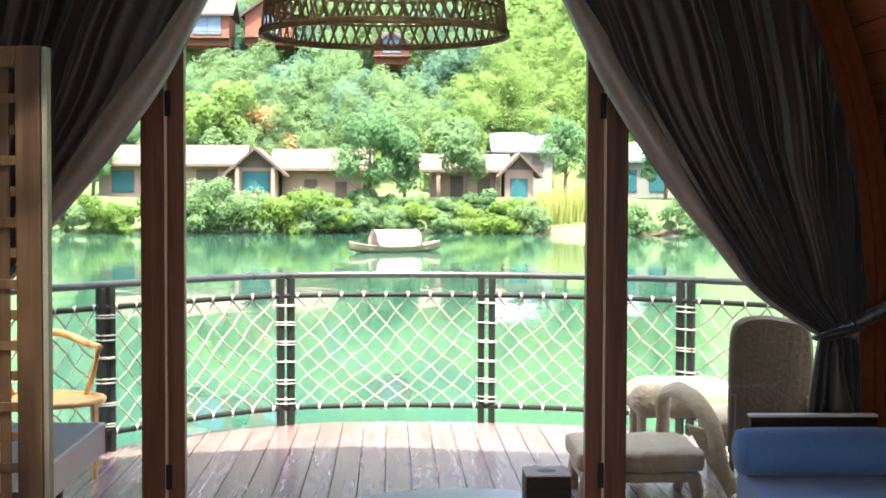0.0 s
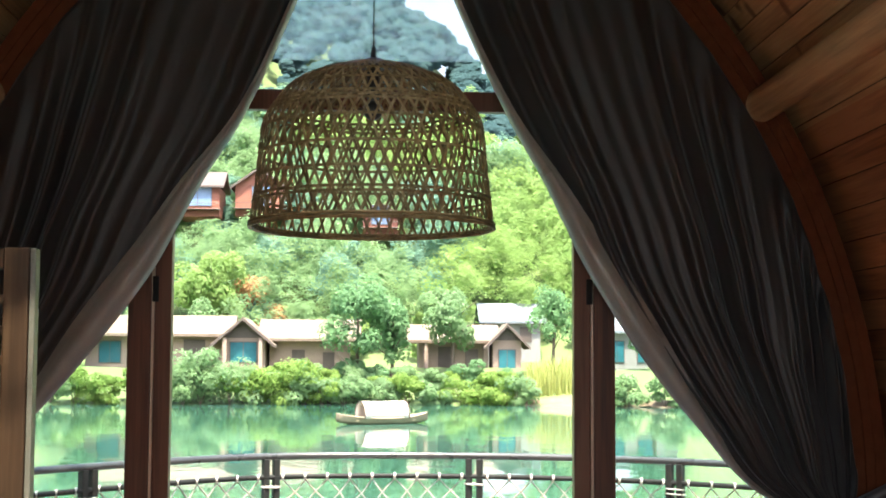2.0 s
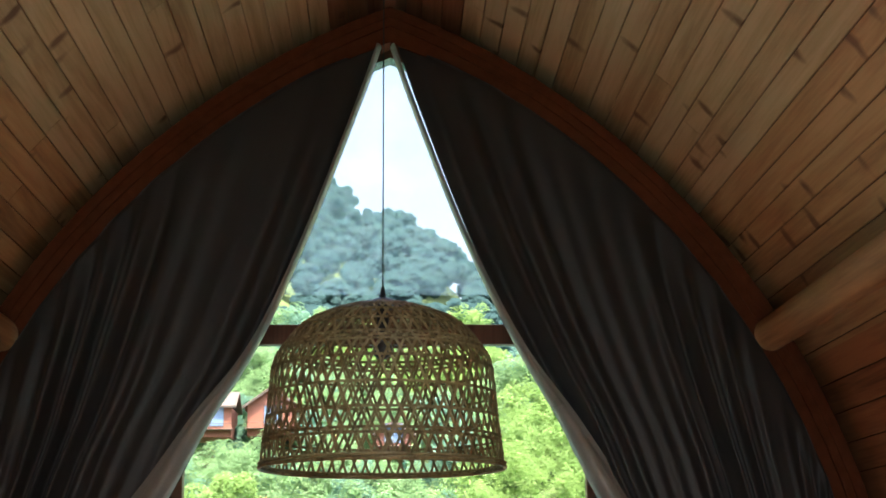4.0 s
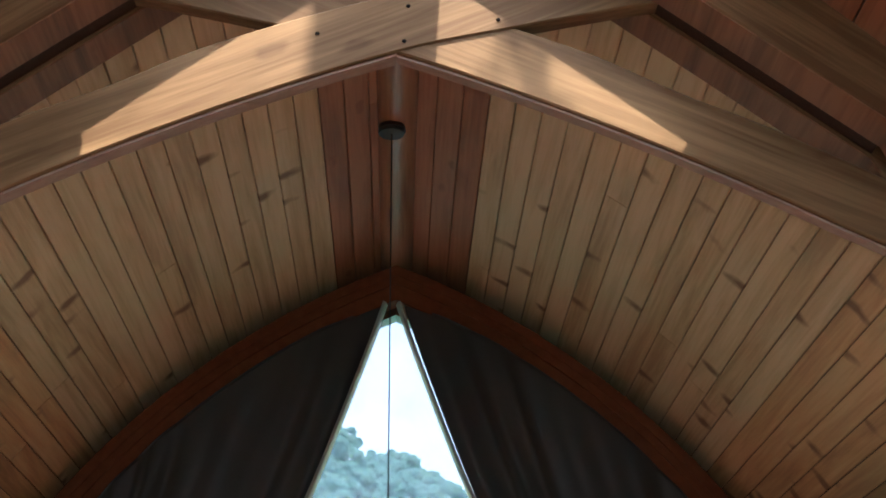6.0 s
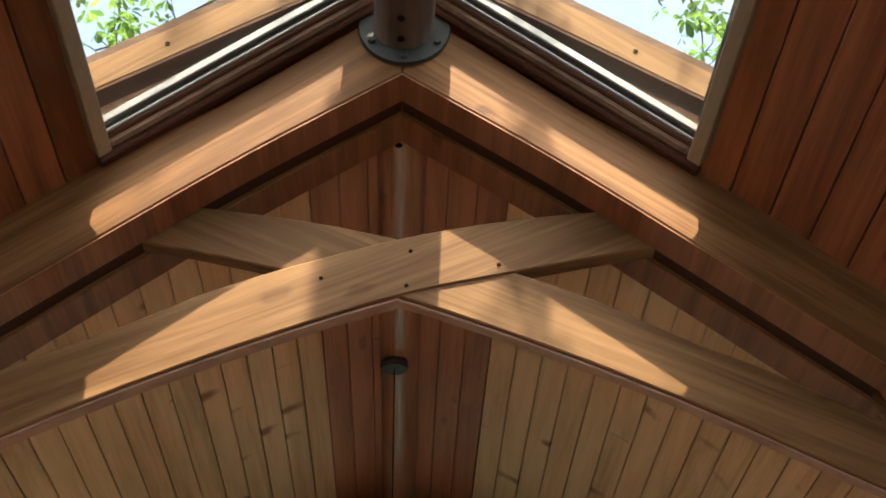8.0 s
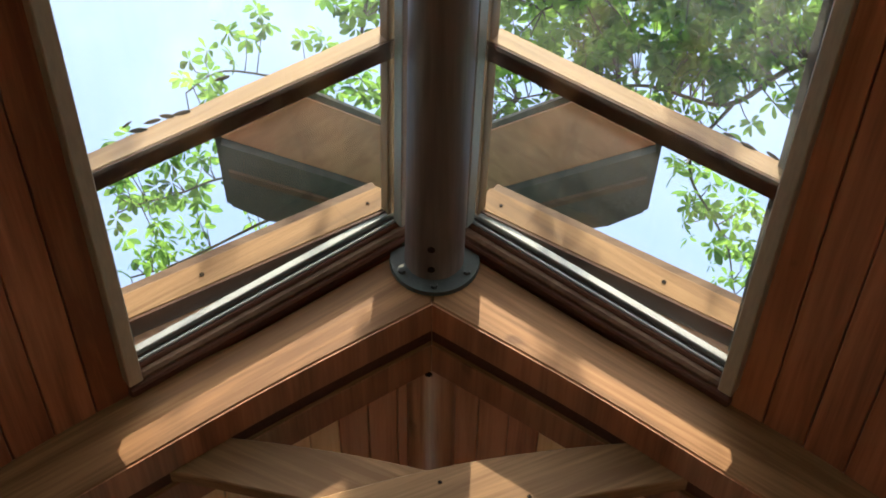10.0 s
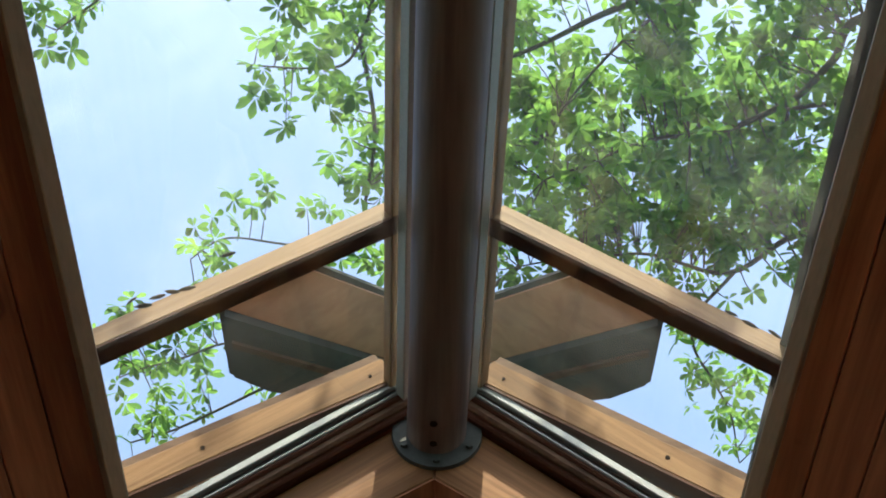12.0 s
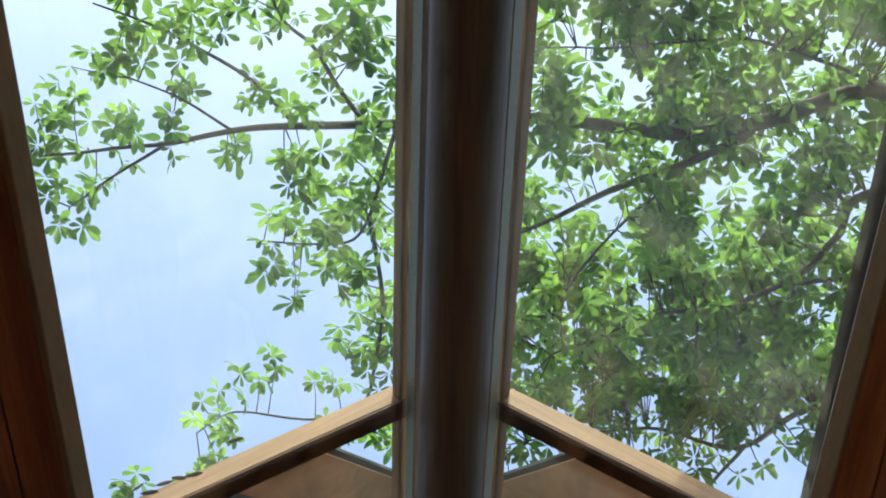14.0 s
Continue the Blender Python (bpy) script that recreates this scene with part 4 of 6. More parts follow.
    band = [(side * (tie.x + 0.1 * math.cos(a)), GABLE - 0.17 + 0.055 * math.sin(a), tie.z - 0.005 + 0.03 * math.cos(a)) for a in np.linspace(0, 2 * math.pi, 25)]
    mesh_object("tieback", *tube(band, 0.024, 8, flat=0.4), SATIN_SHEEN, c, True)
    strap = smooth_line([(side * 1.97, GABLE - 0.2, 1.0), (side * 2.08, GABLE - 0.22, 1.06), (side * 2.22, GABLE - 0.24, 1.13)], 5)
    mesh_object("strap", *tube(strap, 0.03, 8), SATIN_SHEEN, c, True)
    return c


curtain(1, 3)
curtain(-1, 8)

# ---- lake, shore and hills ----
WATER_Z = -1.5


def terrain_z(x, y):
    """Height of the ground: lake bed, far bank, a terrace with huts, then the hill."""
    shore = 104 + 2.5 * math.sin(x * 0.11 + 1) - 0.10 * x
    d = y - shore
    if d < 0:
        return WATER_Z - min(2.0, -d * 0.25)
    z = WATER_Z + min(d * 0.28, 2.6) if d < 12 else 1.1 + max(0, d - 20) * 0.40
    far = max(0.0, y - 205)
    if far:
        z -= far * 0.40
        z = 1.1 + (205 - shore - 20) * 0.40 - min(far * 0.2, 8)
    hill = 0.0
    if y > 250:
        crest = 124 - 0.87 * (x + 16) + 6 * math.sin(x * 0.045) + 3 * math.sin(x * 0.13)
        hill = crest * min(1, max(0, (y - 250) / 190)) ** 0.9
        if y > 440:
            hill -= (y - 440) * 0.2
        z = max(z if y < 300 else 5, hill)
    return z + 0.5 * noise.noise(Vector((x * 0.1, y * 0.1, 0))) * min(1, max(0, d) / 8)


def ground():
    ys = list(np.arange(88, 215, 3.0)) + list(np.arange(218, 520, 9.0))
    xs = list(np.arange(-170, 171, 5.0))
    verts = [(x, y, terrain_z(x, y) - (5.0 if y > 262 else 0.0)) for y in ys for x in xs]
    n = len(xs)
    faces = [(j * n + i, j * n + i + 1, j * n + n + i + 1, j * n + n + i) for j in range(len(ys) - 1) for i in range(n - 1)]
    structure(mesh_object("ground", verts, faces, GRASS, None, True), "grassy hillside rising from the far bank of the lake", "hillside")
    verts = []
    for x in np.arange(9, 61, 1.5):
        s = 104 + 2.5 * math.sin(x * 0.11 + 1) - 0.10 * x
        for k in range(6):
            d = -0.5 + k * 0.4
            verts.append((x, s + d + 0.4 * noise.noise(Vector((x * 0.5, k, 0))), terrain_z(x, s + max(d, 0.01)) + 0.12 + 0.3 * noise.noise(Vector((x * 0.7, k * 1.3, 5))) + (0 if d > 0 else d * 0.4)))
    m = len(verts) // 6
    faces = [(i * 6 + k, i * 6 + k + 1, i * 6 + k + 7, i * 6 + k + 6) for i in range(m - 1) for k in range(5)]
    structure(mesh_object("bank", verts, faces, EARTH, None, True), "bare ochre earth bank along the water", "bank")


ground()
structure(mesh_object("water", [(-900, -300, WATER_Z), (900, -300, WATER_Z), (900, 900, WATER_Z), (-900, 900, WATER_Z)], [(0, 1, 2, 3)], WATER), "calm turquoise green lake reflecting the far shore", "lake")


def cards(centres, normals, size, rng, ratio=0.6):
    """Small folded leaves: two triangles each side of a rib, at many places at once."""
    n = len(centres)
    t = rng.normal(size=(n, 3))
    t -= normals * (t * normals).sum(1, keepdims=True)
    t /= np.linalg.norm(t, axis=1, keepdims=True) + 1e-9
    b = np.cross(normals, t)
    s = size * rng.uniform(0.6, 1.4, (n, 1))
    up = normals * s * 0.16
    v = np.stack([centres - t * s, centres + b * s * ratio + up, centres + t * s, centres - b * s * ratio + up], 1).reshape(-1, 3)
    i = np.arange(n)[:, None] * 4
    f = np.concatenate([i + [0, 1, 2], i + [0, 2, 3]], 1).reshape(-1, 3)
    return v, f


def crown_points(c, r, count, rng, lumps=14, front=0.0, even=0.0):
    """Leaf places on many overlapping clumps, with gaps between them."""
    k = rng.normal(size=(lumps, 3))
    k /= np.linalg.norm(k, axis=1, keepdims=True)
    k *= rng.uniform(0.35, 0.85, (lumps, 1))
    k[:, 2] = k[:, 2] * 0.9 + 0.05
    pick = rng.integers(0, lumps, count)
    d = rng.normal(size=(count, 3))
    d /= np.linalg.norm(d, axis=1, keepdims=True)
    d[:, 2] = np.abs(d[:, 2]) * np.where(rng.random(count) < 0.75, 1, -0.7)
    if front:  # of a far crown mostly the lake side is seen
        d[:, 1] = np.where(rng.random(count) < front, -np.abs(d[:, 1]), d[:, 1])
        k[:, 1] = np.where(rng.random(lumps) < front * 0.7, -np.abs(k[:, 1]), k[:, 1])
    rad = rng.uniform(0.22, 0.42, lumps)[pick][:, None] * rng.uniform(0.75, 1.05, (count, 1))
    p = (k[pick] + d * rad) * np.array(r) + np.array(c)
    nrm = d + rng.normal(size=(count, 3)) * 0.28 + np.array([0, -0.25, 0.45])
    nrm = nrm * (1 - even) + np.array([0, -0.3, 0.95]) * even
    nrm /= np.linalg.norm(nrm, axis=1, keepdims=True)
    return p, nrm


def foliage_mesh(name, sets, material, parent=None):
    vs, fs, o = [], [], 0
    for v, f in sets:
        vs.append(v)
        fs.append(f + o)
        o += len(v)
    v, f = np.concatenate(vs), np.concatenate(fs)
    me = bpy.data.meshes.new(name)
    me.vertices.add(len(v))
    me.vertices.foreach_set("co", v.astype(np.float32).ravel())
    me.loops.add(f.size)
    me.loops.foreach_set("vertex_index", f.astype(np.int32).ravel())
    me.polygons.add(len(f))
    me.polygons.foreach_set("loop_start", np.arange(0, f.size, 3, dtype=np.int32))
    me.update(calc_edges=True)
    me.validate()
    me.materials.append(material)
    ob = new(name, me)
    ob.parent = parent
    return ob


def shore_tree(x, y, height, rx, label, leaf=LEAF_TREE, count=2600, size=0.22, seed=1, low=0.3):
    rng = np.random.default_rng(seed)
    z = terrain_z(x, y) - 0.1
    t = thing("tree", label, "tree", "trees on the far shore", (x, y, z))
    bm = bmesh.new()
    rod(bm, (0, 0, 0), (0.15, 0, height * 0.5), 0.17, 0.11, 8)
    rod(bm, (0.15, 0, height * 0.5), (0.0, 0.1, height * 0.9), 0.11, 0.03, 7)
    for k in range(7):
        a = rng.uniform(0, 6.28)
        h = height * rng.uniform(low, 0.75)
        rod(bm, (0.1, 0, h), (math.cos(a) * rx * 0.7, math.sin(a) * rx * 0.7, h + height * rng.uniform(0.05, 0.22)), 0.06, 0.02, 6)
    part("trunk", bm, BARK, t)
    h = height * (1 - low)
    p, n = crown_points((0, 0, height * low + h * 0.5), (rx, rx, h * 0.52), count, rng, 18)
    foliage_mesh("crown", [cards(p, n, size, rng)], leaf, t)
    return t


def far_x(px, y):
    return (px - 691) * y / 2486


# named trees that stand out along the shore
shore_tree(far_x(395, 128), 128, 9.6, 3.4, "bright green broad tree with a rounded crown", LEAF_BRIGHT, 7000, 0.17, 11, 0.12)
shore_tree(far_x(372, 124), 124, 6.0, 2.2, "pale green slender tree beside the hut", LEAF_WOOD, 3000, 0.17, 12, 0.2)
shore_tree(far_x(652, 111), 111, 8.6, 2.9, "dark green tree in front of the huts", LEAF_TREE, 5200, 0.15, 13, 0.1)
shore_tree(far_x(715, 113), 113, 6.4, 1.9, "slender green tree in front of the huts", LEAF_TREE, 3400, 0.15, 14, 0.1)
shore_tree(far_x(820, 112), 112, 7.8, 2.9, "light green tree over the thatched roofs", LEAF_WOOD, 5200, 0.15, 15, 0.2)
shore_tree(far_x(1000, 118), 118, 7.0, 2.2, "feathery grey-green tree by the white house", LEAF_TREE, 3600, 0.14, 16, 0.15)
shore_tree(far_x(505, 127), 127, 5.2, 2.0, "half-bare tree with rusty brown leaves", RUST_LEAF, 1300, 0.17, 19, 0.2)
shore_tree(far_x(470, 131), 131, 6.4, 2.2, "half-bare tree with rusty brown leaves", RUST_LEAF, 1000, 0.17, 20, 0.3)
shore_tree(far_x(170, 116), 116, 6.0, 2.4, "green tree at the end of the hut row", LEAF_TREE, 2000, 0.22, 17, 0.15)
shore_tree(far_x(1180, 116), 116, 6.5, 2.4, "green tree beside the far building", LEAF_TREE, 2000, 0.22, 18, 0.15)


def bush(x, y, w, h, seed, leaf=LEAF_BUSH, count=2200, label="dense bright green bush on the bank"):
    rng = np.random.default_rng(seed)
    b = thing("bush", label, "bush", "bushes along the bank", (x, y, terrain_z(x, y) - 0.1))
    for k in range(4):
        a = rng.uniform(0, 6.28)
        part("stem", rod(bmesh.new(), (0, 0, 0), (math.cos(a) * w * 0.4, math.sin(a) * w * 0.3, h * 0.6), 0.04, 0.012, 5), BARK, b)
    p, n = crown_points((0, 0, h * 0.4), (w, w * 0.7, h * 0.64), count, rng, 14)
    foliage_mesh("crown", [cards(p, n, 0.12, rng)], leaf, b)


rng0 = np.random.default_rng(77)
for px, top, w in ((380, 316, 2.4), (430, 322, 2.3), (545, 326, 2.2), (590, 340, 2.2), (630, 352, 2.0), (120, 345, 1.7), (165, 335, 1.5), (215, 350, 1.6), (350, 325, 1.9), (400, 318, 2.2), (455, 330, 2.2), (515, 332, 2.0), (560, 350, 1.8), (605, 362, 1.7), (650, 362, 1.6), (700, 350, 1.7),
                   (745, 352, 1.5), (790, 362, 1.6), (845, 360, 1.7), (895, 350, 1.8), (940, 355, 1.7), (1130, 350, 1.8), (1190, 340, 2.0), (1240, 350, 2.0), (300, 345, 1.8), (265, 350, 1.6)):
    y = 103.9 + rng0.uniform(-0.4, 0.5)
    x = far_x(px, y)
    y += -0.10 * x + 2.5 * math.sin(x * 0.11 + 1)
    h = (414 - top) * y / 2486
    bush(x, y, w * 1.15, h, int(px), LEAF_BUSH if px % 2 else LEAF_WOOD)


for k, px in enumerate(range(485, 960, 24)):  # low growth between the bank and the huts
    y = 109.5 + rng0.uniform(0, 2.0)
    x = far_x(px + rng0.uniform(-6, 6), y)
    bush(x, y, rng0.uniform(1.3, 1.9), rng0.uniform(1.0, 2.3), 500 + k, (LEAF_TREE, LEAF_WOOD, LEAF_BUSH)[k % 3], 2200, "loose green shrub in front of the huts")


def woods():
    rng = np.random.default_rng(4)
    sets, blue, bright = [], [], []
    for y in np.arange(129, 212, 3.9):
        for x in np.arange(-46, 47, 3.9):
            xx, yy = x + rng.uniform(-2, 2), y + rng.uniform(-2, 2)
            if abs(xx) > 0.225 * yy:
                continue
            h = rng.uniform(5.5, 9.5)
            if yy < 140 and rng.random() < 0.35:
                h *= 0.45
            if any(abs(xx - hx) < 4.5 and -10 < yy - hy < 3 for hx, hy in UPPER):
                h = 1.6 + 0.62 * max(0, max(hy - yy for hx, hy in UPPER if abs(xx - hx) < 4.5)) + rng.uniform(0, 0.9)
            z = terrain_z(xx, yy)
            if xx > 0.062 * yy:  # the crest drops on this side
                h = max(1.6, min(h, (0.168 - 0.3 * (xx / yy - 0.062)) * yy + 1.6 - z))
            p, n = crown_points((xx, yy, z + h * 0.52), (h * 0.42, h * 0.42, h * 0.55), int(2800 - (yy - 129) * 17), rng, 20, 0.8, 0.6)
            kind = bright if noise.noise(Vector((xx * 0.05 + 3, yy * 0.03, 0))) + 0.02 * xx > 0.12 else blue if rng.random() < 0.4 else sets
            kind.append(cards(p, n, 0.13 + (yy - 129) * 0.0016, rng))
    ob = foliage_mesh("woodland", sets, LEAF_WOOD)
    tagged(ob, "thick light green woodland covering the slope", "woodland", "", "stuff")
    ob = foliage_mesh("woodland", bright, LEAF_BRIGHT)
    tagged(ob, "bright yellow-green trees high on the slope", "woodland", "", "stuff")
    ob = foliage_mesh("woodland", blue, LEAF_BLUE)
    tagged(ob, "blue-green trees scattered through the woodland", "woodland", "", "stuff")
    sets = []
    for y in np.arange(254, 452, 7.0):
        for x in np.arange(-90, 91, 7.5):
            xx, yy = x + rng.uniform(-4, 4), y + rng.uniform(-4, 4)
            z = terrain_z(xx, yy)
            h = rng.uniform(7, 11)
            p, n = crown_points((xx, yy, z + h * 0.45), (h * 0.5, h * 0.5, h * 0.55), 900, rng, 14, 0.9, 0.5)
            n = n * 0.75 + np.array([0, -0.6, 0.25])
            n /= np.linalg.norm(n, axis=1, keepdims=True)
            sets.append(cards(p, n, 0.85, rng, 0.8))
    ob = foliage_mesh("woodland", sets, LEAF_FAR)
    tagged(ob, "blue-green forest on the distant mountain, haze in its colour", "woodland", "", "stuff")


UPPER = [(far_x(365, 150), 150), (far_x(475, 152), 152), (far_x(690, 150), 150)]
woods()


def reeds():
    rng = np.random.default_rng(9)
    v, f, o = [], [], 0
    for k in range(900):
        y = rng.uniform(106.5, 109.5)
        x = far_x(rng.uniform(955, 1040), y)
        z = terrain_z(x, y)
        h = rng.uniform(1.2, 2.7)
        a, w = rng.uniform(0, 3.14), 0.035
        lean = rng.normal(0, 0.25, 2)
        d = np.array([math.cos(a) * w, math.sin(a) * w, 0])
        b = np.array([x, y, z])
        m = b + [lean[0] * 0.4, lean[1] * 0.4, h * 0.6]
        t = b + [lean[0], lean[1], h]
        v += [b - d, b + d, m + d, m - d, t]
        f += [(o, o + 1, o + 2), (o, o + 2, o + 3), (o + 3, o + 2, o + 4)]
        o += 5
    tagged(foliage_mesh("reeds", [(np.array(v), np.array(f))], REED), "tall yellow-green reeds on the bank", "reeds", "", "stuff")


reeds()


def roof_slab(bm_pts, thick=0.16):
    bm = bmesh.new()
    bm.faces.new([bm.verts.new(p) for p in bm_pts])
    g = bmesh.ops.extrude_face_region(bm, geom=bm.faces[:])
    for v in g["geom"]:
        if isinstance(v, bmesh.types.BMVert):
            v.co.z += thick
    bmesh.ops.recalc_face_normals(bm, faces=bm.faces)
    return bm


def house(x0, x1, y, z0, eave, ridge, wall, roof, label, windows=(), depth=5.0, gable_front=False, name="hut", over=0.5, posts=(), base=1.5):
    """A small house: its ridge runs along x, or towards the viewer when gable_front is set. Windows: x, z, width, height, kind."""
    h = thing(name, label, "house", "houses on the far shore", ((x0 + x1) / 2, y, z0))
    w, e, r = (x1 - x0) / 2, eave - z0, ridge - z0
    if gable_front:
        part("wall", slab([(-w, -base), (w, -base), (w, e), (0, r - 0.1), (-w, e)], 0, depth, 0), wall, h)
        part("gable_panel", slab([(-w * 0.96, e - 0.02), (w * 0.96, e - 0.02), (0, r - 0.2)], -0.05, -0.004, 0), DARK_FRAME if wall is PLASTER else wall, h, "dark boarded gable" if wall is PLASTER else "")
        for s in (1, -1):
            k = (r - e) / w
            part("roof", roof_slab([(0, -over, r), (s * (w + over), -over, e - over * k), (s * (w + over), depth + over, e - over * k), (0, depth + over, r)]), roof, h)
            part("barge_board", roof_slab([(0, -over - 0.06, r - 0.12), (s * (w + over), -over - 0.06, e - over * k - 0.12), (s * (w + over), -over, e - over * k - 0.12), (0, -over, r - 0.12)], 0.24), DARK_FRAME, h, "dark barge board")
    else:
        part("wall", cuboid((-w, 0, -base), (w, depth, e), 0.02, 1), wall, h)
        for s in (0, 1):
            ye, ym = (-over, depth / 2) if s == 0 else (depth + over, depth / 2)
            part("roof", roof_slab([(-w - over, ye, e - 0.1), (w + over, ye, e - 0.1), (w + over, ym, r), (-w - over, ym, r)], 0.22), roof, h)
    for wx, wz, ww, wh, kind in windows:
        win = part("window", cuboid((wx - ww / 2 - 0.08, -0.06, wz - 0.08), (wx + ww / 2 + 0.08, 0.04, wz + wh + 0.08), 0.01, 1), DARK_FRAME, h)
        part("pane", cuboid((wx - ww / 2, -0.075, wz), (wx - 0.03, -0.03, wz + wh)), kind, win)
        part("pane", cuboid((wx + 0.03, -0.075, wz), (wx + ww / 2, -0.03, wz + wh)), kind, win)
    for px in posts:
        part("post", cuboid((px - 0.16, -over + 0.1, -1.5), (px + 0.16, -over + 0.42, e), 0.02, 1), PLASTER, h, "pale pier")
    return h


HY = 117.0
S = HY / 2486


def hx(px):
    return (px - 691) * S


def hz(py):
    return 1.55 + (342 - py) * S


# gable wing with teal glazing, then the long thatched wings beside it
house(hx(420), hx(495), HY - 1.5, hz(352), hz(298), hz(266), PLASTER, THATCH, "thatched hut wing with a dark gable and teal glazing", [(0.0, 0.55, 2.1, 1.6, BLUE_PANE)], 5, True, over=0.9, posts=(-1.45, 1.45))
house(hx(180), hx(418), HY, hz(352), hz(294), hz(262), PLASTER, THATCH, "long low thatched hut with teal windows", [(-3.6, 0.5, 1.7, 1.7, BLUE_PANE), (3.3, 0.4, 1.6, 1.9, DARK_FRAME)], 5, over=0.95)
house(hx(500), hx(640), HY, hz(358), hz(301), hz(268), PLASTER, THATCH, "thatched hut with blush plaster wall and dark doorway", [(-0.9, 0.3, 0.9, 1.5, DARK_FRAME), (1.6, 0.3, 0.8, 1.3, DARK_FRAME)], 5, over=0.95)
house(hx(762), hx(885), HY - 0.5, hz(360), hz(303), hz(276), PLASTER, THATCH, "thatched hut with a shaded porch", [(-0.6, 0.2, 1.2, 2.0, DARK_FRAME), (1.5, 0.2, 0.9, 1.8, DARK_FRAME)], 5, over=0.95, posts=(-2.3, 2.6))
house(hx(890), hx(940), HY - 2.0, hz(360), hz(300), hz(274), PLASTER, THATCH, "small thatched gable wing", [(0.0, 0.4, 1.3, 1.6, BLUE_PANE)], 4, True, over=0.7)
house(hx(893), hx(1000), HY + 9, hz(345), hz(262), hz(228), WHITE_WALL, GREY_ROOF, "white rendered house with a grey metal roof", [(1.2, 2.2, 0.9, 1.2, DARK_FRAME)], 6, False, "house", 0.5)
house(hx(985), hx(1120), HY + 22, hz(330), hz(232), hz(178), WHITE_WALL, SLATE, "pale house with a steep dark roof among the trees", [], 6, True, "house", 0.6)
house(hx(1112), hx(1240), HY + 4, hz(350), hz(282), hz(250), WHITE_WALL, GREY_ROOF, "pale building with teal windows", [(-2.2, 0.6, 1.2, 1.8, BLUE_PANE), (0.2, 0.6, 1.2, 1.8, BLUE_PANE)], 5, False, "house")


def up(px, py, y):
    return far_x(px, y), 1.55 + (342 - py) * y / 2486


for (a, b, y, zb, ze, zr, glass, lab) in ((325, 408, 150, 80, 32, 2, SKY_PANE, "rust-red house on the hill with a large pale window"), (436, 520, 152, 78, 28, -2, SKY_PANE, "rust-red house on the hill among trees"), (662, 724, 150, 110, 78, 60, SKY_PANE, "rust-red house on the hill with a pale window")):
    xa, z0 = up(a, zb, y)
    xb, z1 = up(b, ze, y)
    h = house(xa, xb, y, z0, z1, up(a, zr, y)[1], RED_CLAD, DARK_FRAME if a < 400 else RED_CLAD, lab, [(0.2 if a != 662 else 0.0, 0.9, 2.9 if a < 400 else 1.9, 2.0, glass)], 6, a > 400, "house", 0.5, base=0.3)
    part("balcony", cuboid((-(xb - xa) / 2 - 0.2, -0.9, 0.42), ((xb - xa) / 2 + 0.2, 0.0, 0.5), 0.02, 1), DARK_FRAME, h, "dark balcony floor")
    part("balcony_rail", cuboid((-(xb - xa) / 2 - 0.2, -0.9, 1.05), ((xb - xa) / 2 + 0.2, -0.84, 1.12), 0.01, 1), DARK_FRAME, h, "dark balcony rail")


def boat():
    y = 73.0
    b = thing("boat", "small wooden boat with a pale arched cover on the lake", "boat", at=(far_x(700, y), y, WATER_Z), turn=27)
    L, W = 2.65, 0.6
    verts, faces, n = [], [], 24
    for i in range(n + 1):
        t = i / n * 2 - 1
        w = W * (1 - abs(t) ** 2.6) + 0.03
        sheer = 0.28 + 0.3 * abs(t) ** 2.5
        for sx, sz in ((-1, sheer), (-0.92, sheer - 0.03), (-0.8, 0.05), (0, -0.1), (0.8, 0.05), (0.92, sheer - 0.03), (1, sheer)):
            verts.append((t * L, w * sx, sz if abs(sx) > 0.85 else sz + 0.25 * abs(t) ** 3))
    faces = [(i * 7 + k, i * 7 + k + 1, i * 7 + k + 8, i * 7 + k + 7) for i in range(n) for k in range(6)]
    hull = mesh_object("hull", verts, faces, BOAT_HULL, b, True)
    hull.modifiers.new("thick", "SOLIDIFY").thickness = 0.05
    part("deck", cuboid((-1.7, -0.42, 0.16), (1.7, 0.42, 0.2), 0.01, 1), BOAT_HULL, b)
    verts, faces = [], []
    for i, x in enumerate(np.linspace(-1.3, 1.25, 12)):
        for k in range(13):
            a = math.pi * k / 12
            verts.append((x, 0.58 * math.cos(a), 0.3 + 0.85 * math.sin(a) ** 0.8))
    faces = [(i * 13 + k, i * 13 + k + 1, i * 13 + k + 14, i * 13 + k + 13) for i in range(11) for k in range(12)]
    cov = mesh_object("cover", verts, faces, BOAT_COVER, b, True)
    cov.modifiers.new("thick", "SOLIDIFY").thickness = 0.04
    tagged(cov, "pale arched canvas cover")
    # dark panel added in place of the shade within the open cover
    part("back_panel", slab([(0.56 * math.cos(a), 0.3 + 0.83 * math.sin(a) ** 0.8) for a in np.linspace(0, math.pi, 13)], 0.0, 0.03, 0), DARK_FRAME, b, "dark panel standing for the shade inside the cover").matrix_basis = pose(-0.6, 0, 0, 0, 0, 90)
    for x in (-1.3, 1.25):
        pts = [(x, 0.59 * math.cos(a), 0.3 + 0.86 * math.sin(a) ** 0.8) for a in np.linspace(0, math.pi, 13)]
        tube_part("hoop", pts, 0.03, BARK, b)


boat()

# ---- deck and rope railing ----
DECK_IN = GABLE + 0.11
EDGE = smooth_line([(-3.0, 6.1, 0), (-2.5, 7.2, 0), (-1.69, 8.40, 0), (-0.695, 9.36, 0), (0.651, 9.44, 0), (1.9, 8.95, 0), (2.75, 8.0, 0), (3.1, 6.6, 0)], 24)


